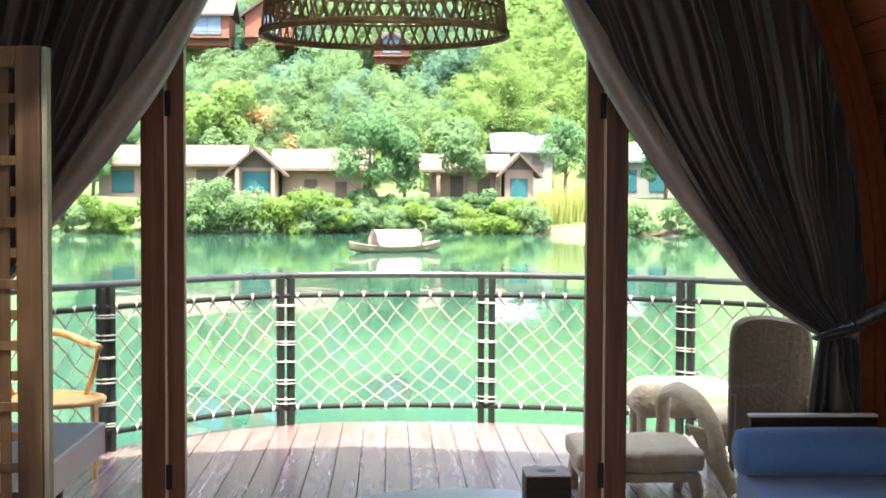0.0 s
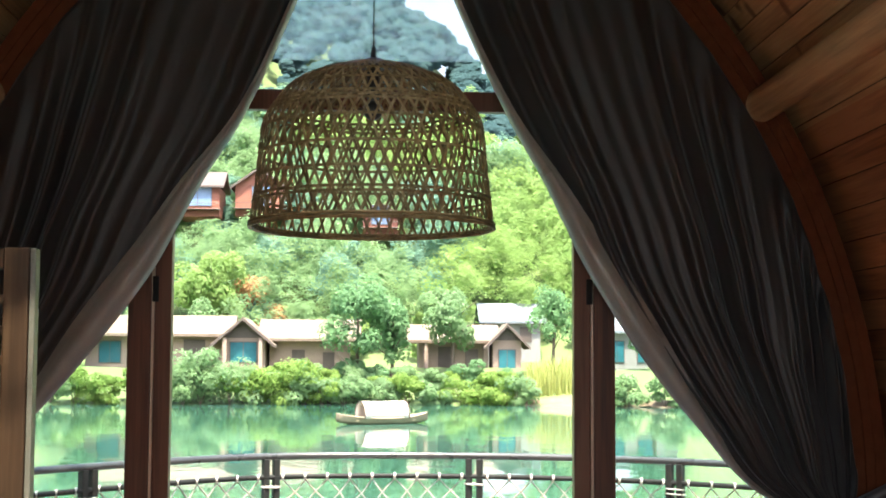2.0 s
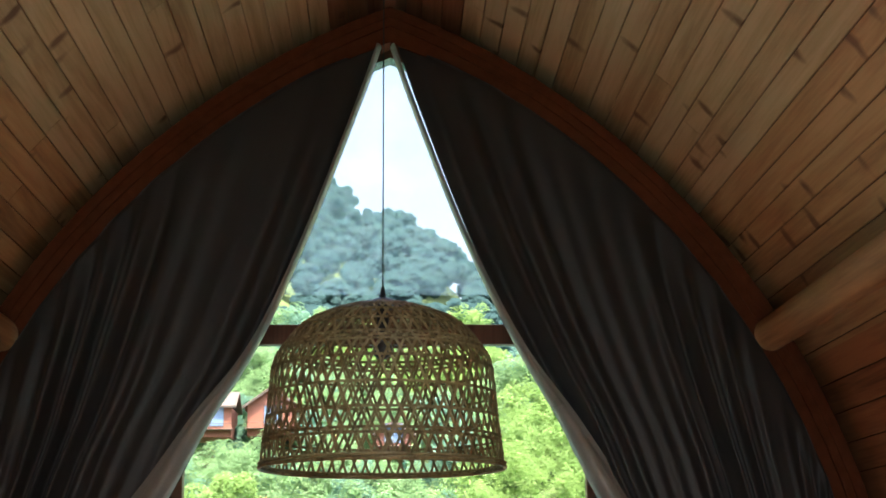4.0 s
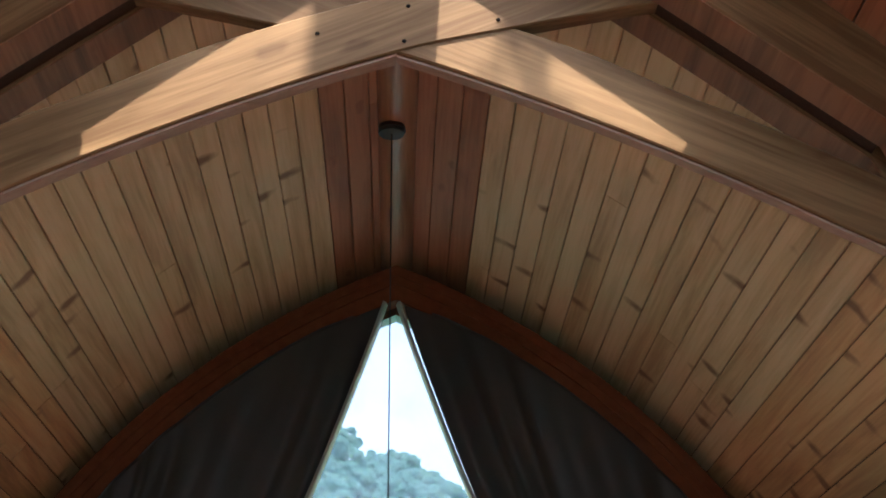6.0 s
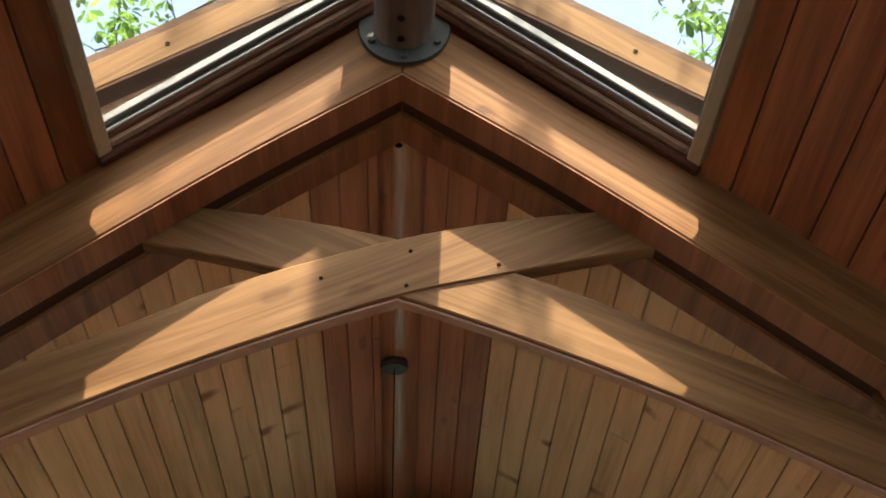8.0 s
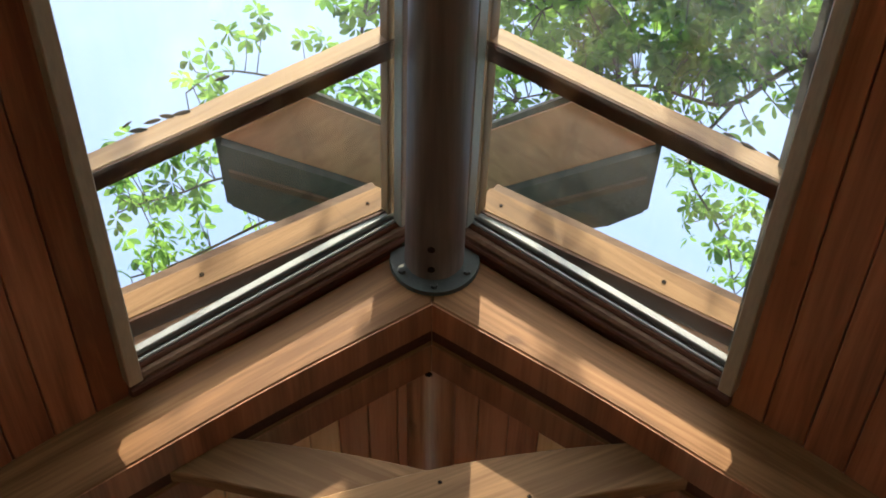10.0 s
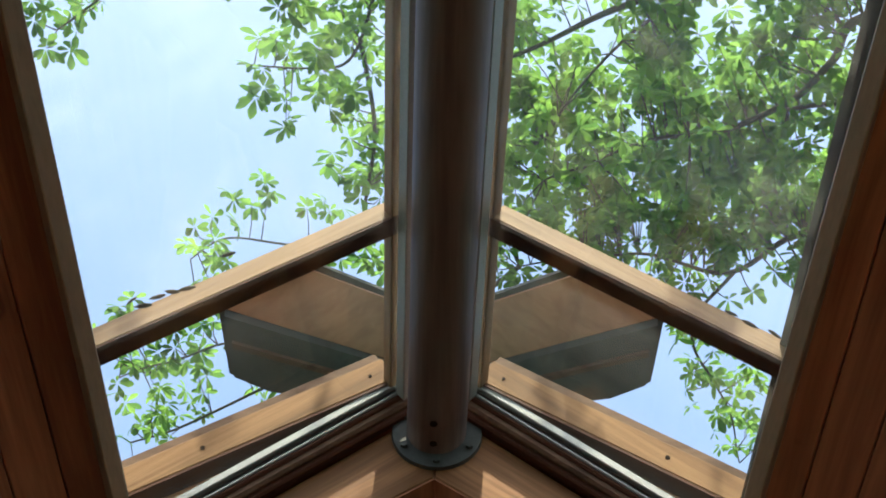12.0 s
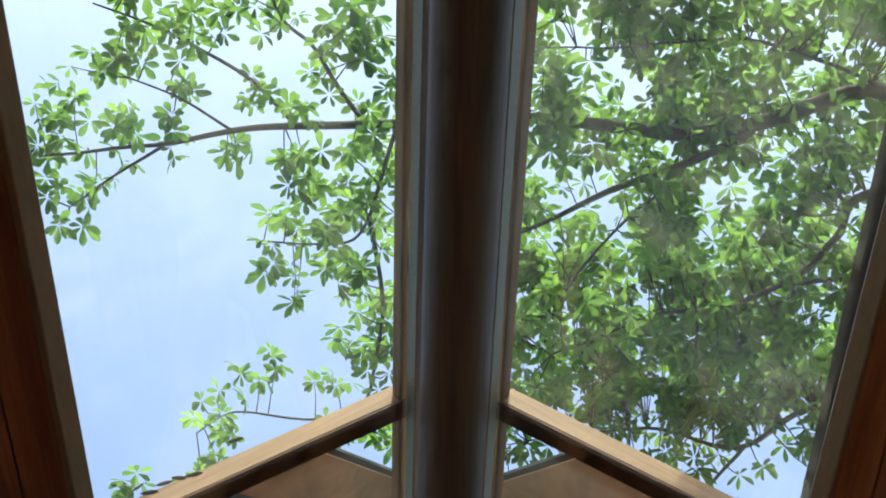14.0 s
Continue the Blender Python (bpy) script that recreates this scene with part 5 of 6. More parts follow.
def edge_y(x):
    best = [p.y for p in EDGE if abs(p.x - x) < 0.12]
    return max(best) if best else 0


def deck():
    d = structure(new("deck"), "curved deck of worn reddish boards", "deck")
    x = -2.913
    while x < 3.0:
        y1 = edge_y(x + 0.07)
        if y1 > DECK_IN + 0.1:
            ya, yb = edge_y(x), edge_y(x + 0.1385)
            ya, yb = ya or y1, yb or y1
            verts = [(x, DECK_IN, 0), (x + 0.1385, DECK_IN, 0), (x + 0.1385, yb, 0), (x, ya, 0)]
            verts += [(a, b, -0.028) for a, b, c in verts]
            faces = [(0, 1, 2, 3), (7, 6, 5, 4), (0, 4, 5, 1), (1, 5, 6, 2), (2, 6, 7, 3), (3, 7, 4, 0)]
            mesh_object("board", verts, faces, DECK, d)
        x += 0.1445
    line = [p for p in EDGE]
    verts, faces = [], []
    for p in line:
        verts += [(p.x, p.y + 0.02, -0.03), (p.x, p.y + 0.02, -0.2), (p.x * 0.98, p.y - 0.05, -0.2), (p.x * 0.98, p.y - 0.05, -0.03)]
    for i in range(len(line) - 1):
        for k in range(4):
            faces.append((i * 4 + k, i * 4 + (k + 1) % 4, i * 4 + 4 + (k + 1) % 4, i * 4 + 4 + k))
    tagged(mesh_object("edge_beam", verts, faces, DARK_FRAME, d), "dark edge beam below the boards")
    verts, faces = prism([(-2.6, -0.09), (2.7, -0.09), (2.7, -0.15), (-2.6, -0.15)], DECK_IN, 8.0)
    tagged(mesh_object("joist", verts, faces, DARK_FRAME, d), "dark framing below the boards")
    verts, faces = prism([(-1.0, -0.09), (1.1, -0.09), (1.1, -0.15), (-1.0, -0.15)], 8.0, 9.2)
    mesh_object("joist", verts, faces, DARK_FRAME, d)


deck()
POSTS = [(-2.5, 7.2), (-1.69, 8.40), (-0.695, 9.36), (0.651, 9.44), (1.9, 8.95), (2.75, 8.0)]
railing = thing("railing", "black steel deck railing with paired posts", "railing")
rail_pts = [(p.x, p.y, 1.0) for p in EDGE if p.y > 6.3]
tube_part("handrail", rail_pts, 0.023, RAIL_STEEL, railing, 12, "dark round handrail")
tube_part("upper_bar", [(p.x, p.y - 0.01, 0.865) for p in EDGE if p.y > 6.3], 0.017, STEEL, railing, 8)
tube_part("lower_bar", [(p.x, p.y - 0.01, 0.115) for p in EDGE if p.y > 6.3], 0.017, STEEL, railing, 8)


def along(x, y):
    i = min(range(len(EDGE)), key=lambda k: (EDGE[k].x - x) ** 2 + (EDGE[k].y - y) ** 2)
    return (EDGE[min(i + 1, len(EDGE) - 1)] - EDGE[max(i - 1, 0)]).normalized()


for x, y in POSTS:
    t = along(x, y)
    n = Vector((-t.y, t.x, 0))
    for s in (-1, 1):
        c = Vector((x, y, 0)) + t * s * 0.036
        bm = cuboid((-0.021, -0.025, -0.12), (0.021, 0.025, 0.985), 0.004, 1)
        bmesh.ops.transform(bm, matrix=Matrix.Translation(c) @ Matrix.Rotation(math.atan2(t.y, t.x), 4, "Z"), verts=bm.verts)
        part("post", bm, STEEL, railing)


def net_panel(a, b, seed):
    """A hand-tied rope net laced between two pairs of posts and the two bars."""
    rng = random.Random(seed)
    ia = min(range(len(EDGE)), key=lambda k: (EDGE[k].x - a[0]) ** 2 + (EDGE[k].y - a[1]) ** 2)
    ib = min(range(len(EDGE)), key=lambda k: (EDGE[k].x - b[0]) ** 2 + (EDGE[k].y - b[1]) ** 2)
    path = EDGE[ia:ib + 1]
    lens = [0.0]
    for p, q in zip(path, path[1:]):
        lens.append(lens[-1] + (q - p).length)
    total = lens[-1]

    def at(s, z):
        s = min(max(s, 0), total)
        for i in range(len(path) - 1):
            if s <= lens[i + 1]:
                p = path[i].lerp(path[i + 1], (s - lens[i]) / max(lens[i + 1] - lens[i], 1e-6))
                return Vector((p.x, p.y, z))
        return Vector((path[-1].x, path[-1].y, z))

    net = thing("rope_net", "knotted natural rope net laced into the railing", "rope net", "rope nets of the railing")
    m0, m1, z0, z1 = 0.085, total - 0.085, 0.135, 0.845
    nx, nz = max(int(round((m1 - m0) / 0.15)), 4), 5
    grid = {}
    for i in range(nx * 2 + 1):
        for j in range(nz * 2 + 1):
            if (i + j) % 2:
                continue
            u, v = i / (nx * 2), j / (nz * 2)
            sag = -0.035 * math.sin(math.pi * u) * math.sin(math.pi * v) * 1.6
            inner = 0 < i < nx * 2 and 0 < j < nz * 2
            du, dz = (rng.uniform(-0.010, 0.010), rng.uniform(-0.010, 0.010)) if inner else (0, 0)
            grid[i, j] = at(m0 + (m1 - m0) * u + du, z0 + (z1 - z0) * v + sag + dz) + Vector((0, rng.uniform(-0.012, 0.012), 0))
    for start in [(i, 0) for i in range(0, nx * 2 + 1, 2)] + [(0, j) for j in range(2, nz * 2 + 1, 2)]:
        for step in (1, -1):
            i, j = start
            if step == -1:
                i = nx * 2 - i
            pts = []
            while (i, j) in grid:
                pts.append(grid[i, j])
                i, j = i + step, j + 1
            if len(pts) > 1:
                tube_part("rope", smooth_line(pts, 3), 0.0053, ROPE, net, 5)
    # lashings round the bars and posts
    spots = [(m0 + (m1 - m0) * k / nx, z) for k in range(nx + 1) for z in (0.865, 0.115)]
    for s, z in spots:
        c = at(s, z)
        ring = [c + Vector((0.016 * math.sin(a) * 0.2 + 0.006 * (k - 6) / 6, 0.021 * math.cos(a) - 0.01, 0.021 * math.sin(a))) for k, a in enumerate(np.linspace(0, 4 * math.pi, 13))]
        tube_part("lashing", ring, 0.0056, WHITE_LACE, net, 5)
    for s in (0.0, total):
        for k in range(6):
            z = 0.16 + k * 0.13 + rng.uniform(-0.02, 0.02)
            c = at(s, z)
            t = along(c.x, c.y)
            ring = [c + t * 0.066 * math.cos(a) + Vector((-t.y, t.x, 0)) * 0.036 * math.sin(a) + Vector((0, 0, 0.006 * math.sin(a * 0.5))) for a in np.linspace(0, 2 * math.pi, 13)]
            tube_part("lashing", ring, 0.005, WHITE_LACE, net, 5)


for k in range(len(POSTS) - 1):
    net_panel(POSTS[k], POSTS[k + 1], 40 + k)

# ---- woven pendant lamp ----


def pendant():
    lamp = thing("pendant_lamp", "large woven bamboo dome pendant lamp on a thin cord", "pendant lamp", at=(-0.02, 4.6, 2.06))
    prof = smooth_line([(r * 0.977, 0, z * 0.977) for r, z in ((0.41, 0.0), (0.4, 0.09), (0.39, 0.172), (0.382, 0.262), (0.371, 0.353), (0.341, 0.407), (0.287, 0.475), (0.219, 0.515), (0.131, 0.547), (0.065, 0.556))], 5)

    def on(v):
        d = v * (len(prof) - 1)
        i = min(int(d), len(prof) - 2)
        p = prof[i].lerp(prof[i + 1], d - i)
        return p.x, p.z

    def strip(points, half, name):
        """A flat split of bamboo along points on the dome."""
        verts, faces = [], []
        n = len(points)
        for i, p in enumerate(points):
            d = (points[min(i + 1, n - 1)] - points[max(i - 1, 0)]).normalized()
            out = Vector((p.x, p.y, 0.25 * max(p.z - 0.3, 0) * 4)).normalized()
            side = d.cross(out).normalized() * half
            verts += [p - side - out * 0.0014, p + side - out * 0.0014, p + side + out * 0.0014, p - side + out * 0.0014]
        for i in range(n - 1):
            for k in range(4):
                faces.append((i * 4 + k, i * 4 + (k + 1) % 4, i * 4 + 4 + (k + 1) % 4, i * 4 + 4 + k))
        faces += [(3, 2, 1, 0), (n * 4 - 4, n * 4 - 3, n * 4 - 2, n * 4 - 1)]
        return mesh_object(name, verts, faces, CANE, lamp)

    count = 60
    for sgn in (1, -1):
        pts = []
        for i in range(30):
            v = i / 29 * 0.985
            r, z = on(v)
            a = sgn * v * 0.83
            off = 1 + 0.0035 * sgn * math.cos(i * math.pi / 2)
            pts.append(Vector((r * off * math.cos(a), r * off * math.sin(a), z)))
        first = strip(pts, 0.004, "slat")
        for k in range(1, count):
            again(first, pose(0, 0, 0, 0, 0, 360 * k / count))
    for v in (0.1, 0.12, 0.21, 0.31, 0.41, 0.5, 0.53, 0.56, 0.64, 0.73, 0.82, 0.91):
        r, z = on(v)
        pts = [Vector((r * 1.002 * math.cos(a), r * 1.002 * math.sin(a), z)) for a in np.linspace(0, 2 * math.pi, 61)]
        strip(pts, 0.0042, "hoop")
    for z, rr in ((0.0, 0.0066), (0.012, 0.0052)):
        pts = [(0.402 * math.cos(a), 0.402 * math.sin(a), z) for a in np.linspace(0, 2 * math.pi, 61)]
        tube_part("rim", pts, rr, CANE, lamp, 8, "thick bound rim")
    bm = rod(bmesh.new(), (0, 0, 0.538), (0, 0, 0.55), 0.066, 0.06, 28)
    rod(bm, (0, 0, 0.55), (0, 0, 0.566), 0.06, 0.025, 24)
    part("cap", bm, BLACK_PLASTIC, lamp, "black cap")
    part("strain_relief", rod(bmesh.new(), (0, 0, 0.566), (0, 0, 0.605), 0.011, 0.006, 12), BLACK_PLASTIC, lamp)
    part("socket", rod(bmesh.new(), (0, 0, 0.538), (0, 0, 0.43), 0.02, 0.022, 14), BLACK_PLASTIC, lamp, "black lamp socket")
    bm = bmesh.new()
    bmesh.ops.create_uvsphere(bm, u_segments=16, v_segments=10, radius=0.034, matrix=Matrix.Translation((0, 0, 0.392)))
    part("bulb", bm, BULB_GLASS, lamp, "dark unlit bulb", True)
    part("cord", rod(bmesh.new(), (0, 0, 0.6), (0, 0, 2.17), 0.0028, None, 6), BLACK_PLASTIC, lamp, "thin dark cord")
    part("canopy", rod(bmesh.new(), (0, 0, 2.17), (0, 0, 2.184), 0.047, 0.05, 28), GREY_METAL, lamp, "round grey ceiling cup")
    part("canopy_rim", rod(bmesh.new(), (0, 0, 2.184), (0, 0, 2.202), 0.054, 0.05, 28), BLACK_PLASTIC, lamp)


pendant()

# ---- eave of the next roof, seen through the skylight ----


def eave():
    e = thing("roof_eave", "small overhanging gable eave with brown soffit above the skylight", "roof eave", at=(0.01, 0, 0))

    def plate(name, pts, lift, thick, material, s, label=""):
        bm = bmesh.new()
        bm.faces.new([bm.verts.new((s * x, y, 5.264 - 0.78 * x + lift)) for x, y in pts])
        g = bmesh.ops.extrude_face_region(bm, geom=bm.faces[:])
        for v in g["geom"]:
            if isinstance(v, bmesh.types.BMVert):
                v.co.z += thick
        bmesh.ops.recalc_face_normals(bm, faces=bm.faces)
        part(name, bm, material, e, label)

    for s in (1, -1):
        plate("soffit", [(0.000, 3.290), (0.404, 2.772), (0.641, 2.762), (0.000, 3.578)], 0.014, 0.006, EAVE_WOOD, s, "brown boarded soffit")
        plate("fascia", [(0.641, 2.767), (0.635, 3.037), (0.544, 3.180), (0.000, 3.790), (0.000, 3.583)], -0.012, 0.03, SLATE, s, "dark shingled underside")
        plate("batten", [(0.628, 2.877), (0.628, 2.901), (0.000, 3.704), (0.000, 3.680)], -0.026, 0.012, DULL_BOARD, s, "thin brown batten")
        plate("roof_cover", [(0.000, 3.270), (0.396, 2.754), (0.660, 2.743), (0.653, 3.042), (0.550, 3.207), (0.000, 3.801)], 0.022, 0.012, SLATE, s, "dark shingle cover")
        part("bracket", rod(bmesh.new(), (s * 0.22, 3.482, 4.5), (s * 0.22, 3.482, 5.088), 0.033, None, 8), EAVE_WOOD, e)


eave()

# ---- inside: screen, bench, sofa, table ----


def lattice_screen():
    sc = thing("lattice_screen", "brown wooden standing screen with woven slat lattice", "screen", at=(0, 3.06, 0))
    part("stile", cuboid((-0.802, -0.02, 0), (-0.748, 0.02, 1.862), 0.004), SCREEN_WOOD, sc)
    part("edge_strip", cuboid((-0.746, -0.018, 0), (-0.734, 0.02, 1.86), 0.002), EDGE_STRIP, sc, "pale greenish edge strip")
    part("stile", cuboid((-1.62, -0.02, 0), (-1.566, 0.02, 1.862), 0.004), SCREEN_WOOD, sc)
    part("top_rail", cuboid((-1.566, -0.018, 1.815), (-0.802, 0.018, 1.86), 0.004), SCREEN_WOOD, sc)
    part("bottom_rail", cuboid((-1.566, -0.018, 0.1), (-0.802, 0.018, 0.16), 0.004), SCREEN_WOOD, sc)
    z, k = 1.75, 0
    while z > 0.2:
        y = -0.008 if k % 2 == 0 else 0.006
        part("slat", cuboid((-1.566, y, z - 0.0105), (-0.802, y + 0.004, z + 0.0105), 0.001, 1), SCREEN_WOOD, sc)
        z -= 0.0665
        k += 1
    x, k = -0.832, 0
    while x > -1.56:
        part("upright_slat", cuboid((x - 0.0125, -0.003, 0.16), (x + 0.0125, 0.003, 1.815), 0.001, 1), SCREEN_WOOD, sc)
        x -= 0.043
        k += 1


lattice_screen()


def bench():
    b = thing("bench", "low bench with grey cushion and pale side board", "bench", at=(0, 0, 0))
    part("side_board", cuboid((-1.2, 4.1, 0.47), (-1.182, 5.85, 0.595), 0.003), BENCH_BOARD, b)
    part("end_board", cuboid((-1.95, 5.832, 0.47), (-1.2, 5.85, 0.595), 0.003), BENCH_BOARD, b)
    part("cushion", cuboid((-1.95, 4.1, 0.47), (-1.202, 5.83, 0.598), 0.012, 3), GREY_CLOTH, b, "flat grey cushion")
    for x in (-1.9, -1.26):
        for y in (4.2, 5.3):
            part("leg", cuboid((x - 0.025, y - 0.025, 0), (x + 0.025, y + 0.025, 0.47), 0.003), SCREEN_WOOD, b)


bench()


def sofa():
    s = thing("sofa", "blue upholstered daybed with a dark wooden end panel", "sofa", at=(0, 0, 0))
    part("end_panel", cuboid((1.475, 5.66, 0.0), (2.0, 5.70, 0.64), 0.004), DARK_WOOD, s)
    part("panel_cap", cuboid((1.47, 5.655, 0.64), (2.0, 5.705, 0.65), 0.002), GREY_BOARD, s, "pale top edge")
    part("seat", cuboid((1.41, 3.9, 0.2), (2.0, 5.65, 0.425), 0.035, 4), BLUE, s, "blue seat cushion", True)
    part("base", cuboid((1.45, 3.95, 0.05), (1.99, 5.65, 0.2), 0.006), DARK_WOOD, s)
    for y in (4.0, 5.55):
        part("foot", cuboid((1.5, y - 0.03, 0), (1.56, y + 0.03, 0.05), 0.003), DARK_WOOD, s)
    b = thing("bolster", "plain blue cylindrical bolster on the daybed", "cushion", at=(0, 0, 0))
    verts, faces, k = [], [], 28
    prof = [(1.375, 0.03), (1.378, 0.06), (1.39, 0.083), (1.415, 0.094), (1.5, 0.097), (1.75, 0.098), (1.95, 0.097), (1.985, 0.09), (1.995, 0.06), (1.998, 0.02)]
    for x, r in prof:
        for j in range(k):
            a = 2 * math.pi * j / k
            verts.append((x, 5.53 + r * math.cos(a), 0.522 + r * math.sin(a) * (0.98 if math.sin(a) < 0 else 1)))
    for i in range(len(prof) - 1):
        for j in range(k):
            faces.append((i * k + j, i * k + (j + 1) % k, i * k + k + (j + 1) % k, i * k + k + j))
    faces += [tuple(range(k))[::-1], tuple(range((len(prof) - 1) * k, len(prof) * k))]
    cover = mesh_object("cover", verts, faces, BLUE, b, True)
    for x, r in ((1.394, 0.0875), (1.984, 0.0925)):
        ring = [(x, 5.53 + r * math.cos(a), 0.522 + r * math.sin(a)) for a in [2 * math.pi * j / 28 for j in range(29)]]
        tube_part("piping", ring, 0.0035, BLUE, cover, 5)


sofa()


def round_table():
    t = thing("round_table", "round white glossy low table under the lamp", "table", at=(0.25, 4.7, 0))
    bm = bmesh.new()
    rod(bm, (0, 0, 0.425), (0, 0, 0.45), 0.51, 0.51, 64)
    bmesh.ops.bevel(bm, geom=[e for e in bm.edges if len(e.link_faces) == 2 and e.calc_face_angle() > 0.8], offset=0.006, segments=2, affect="EDGES")
    part("tabletop", bm, TABLE_TOP, t)
    part("pedestal", rod(bmesh.new(), (0, 0, 0.02), (0, 0, 0.425), 0.06, 0.05, 20), DARK_WOOD, t)
    part("foot", rod(bmesh.new(), (0, 0, 0), (0, 0, 0.02), 0.28, 0.26, 40), DARK_WOOD, t)
    p = thing("tray", "shallow round white tray on the table", "tray", at=(0.07, 4.84, 0.45))
    bm = rod(bmesh.new(), (0, 0, 0.0), (0, 0, 0.006), 0.09, 0.1, 40)
    part("plate", bm, TABLE_TOP, p)
    tube_part("lip", [(0.1 * math.cos(a), 0.1 * math.sin(a), 0.007) for a in np.linspace(0, 2 * math.pi, 41)], 0.003, TABLE_TOP, p)
    b = thing("tissue_box", "dark brown square tissue box on the table", "tissue box", at=(0.54, 4.80, 0.45))
    part("body", cuboid((-0.077, -0.077, 0), (0.077, 0.077, 0.138), 0.003), DARK_WOOD, b)
    part("lid", cuboid((-0.0775, -0.0775, 0.1385), (0.0775, 0.0775, 0.144), 0.002), GREY_BOARD, b, "greyish lid")
    bm = rod(bmesh.new(), (0, 0, 0.144), (0, 0, 0.1455), 0.035, 0.035, 24)
    bmesh.ops.scale(bm, vec=(1, 0.6, 1), verts=bm.verts)
    part("slot", bm, BLACK_PLASTIC, b, "dark oval slot")


round_table()

# ---- on the deck: bamboo chair, lounge chair, footstool ----


def bamboo_chair():
    c = thing("bamboo_chair", "light bamboo armchair with an oval seat on the deck", "chair", at=(-1.9, 7.72, 0), turn=0)
    seat = [(0.33 * math.cos(a), 0.27 * math.sin(a), 0.415) for a in np.linspace(0, 2 * math.pi, 33)]
    tube_part("seat_rim", seat, 0.017, BAMBOO, c, 8)
    bm = rod(bmesh.new(), (0, 0, 0.395), (0, 0, 0.418), 0.3, 0.31, 32)
    bmesh.ops.scale(bm, vec=(1, 0.82, 1), verts=bm.verts)
    part("seat", bm, BAMBOO, c, "woven bamboo seat")
    for x, y in ((0.31, -0.13), (-0.31, -0.13), (0.25, 0.2), (-0.25, 0.2)):
        part("leg", rod(bmesh.new(), (x, y, 0), (x * 0.98, y, 0.41), 0.015, 0.016, 10), BAMBOO, c)
    for s in (1, -1):
        tube_part("arm_post", [(s * 0.2, 0.16, 0.41), (s * 0.25, 0.14, 0.55), (s * 0.285, 0.10, 0.69)], 0.015, BAMBOO, c, 8)
    back = smooth_line([(0.3, 0.08, 0.695), (0.22, 0.18, 0.70), (0.0, 0.26, 0.76), (-0.22, 0.18, 0.70), (-0.3, 0.08, 0.695)], 8)
    tube_part("back_rail", back, [0.016 + 0.006 * math.sin(math.pi * i / (len(back) - 1)) for i in range(len(back))], BAMBOO, c, 8)
    for x in (-0.14, -0.06):
        part("back_slat", rod(bmesh.new(), (x * 0.8, 0.2, 0.41), (x, 0.245, 0.74), 0.009, 0.009, 8), BAMBOO, c)
    part("stretcher", rod(bmesh.new(), (0.3, -0.13, 0.2), (-0.3, -0.13, 0.2), 0.01, None, 8), BAMBOO, c)


bamboo_chair()


def soft(lo, hi, bevel, seed, amount=0.014):
    """A padded block with slightly uneven faces."""
    bm = cuboid(lo, hi, 0)
    bmesh.ops.subdivide_edges(bm, edges=bm.edges[:], cuts=11, use_grid_fill=True)
    c = [(lo[i] + hi[i]) / 2 for i in range(3)]
    h = [(hi[i] - lo[i]) / 2 for i in range(3)]
    for v in bm.verts:
        q = Vector([min(max(v.co[i], lo[i] + bevel), hi[i] - bevel) for i in range(3)])
        d = v.co - q
        if d.length > 1e-6:
            v.co = q + d.normalized() * bevel
        v.co += Vector((1, 1, 1)) * 0 + Vector(noise.noise_vector(v.co * 11 + Vector((seed, 0, 0)))) * amount
    return bm


def footstool():
    f = thing("footstool", "beige linen footstool with splayed legs on the deck", "footstool", at=(0, 0, 0))
    part("cushion", soft((0.93, 6.82, 0.17), (1.56, 7.4, 0.285), 0.04, 2), LINEN, f, "", True)
    part("apron", cuboid((0.95, 6.85, 0.12), (1.54, 7.36, 0.17), 0.015, 2), LINEN, f)
    for x, y in ((0.98, 6.88), (1.51, 6.88), (0.98, 7.32), (1.51, 7.32)):
        s = 1 if x > 1.2 else -1
        tube_part("leg", [(x, y, 0.14), (x + s * 0.02, y, 0.07), (x + s * 0.008, y, 0.0)], [0.04, 0.032, 0.026], LINEN, f, 10)


footstool()


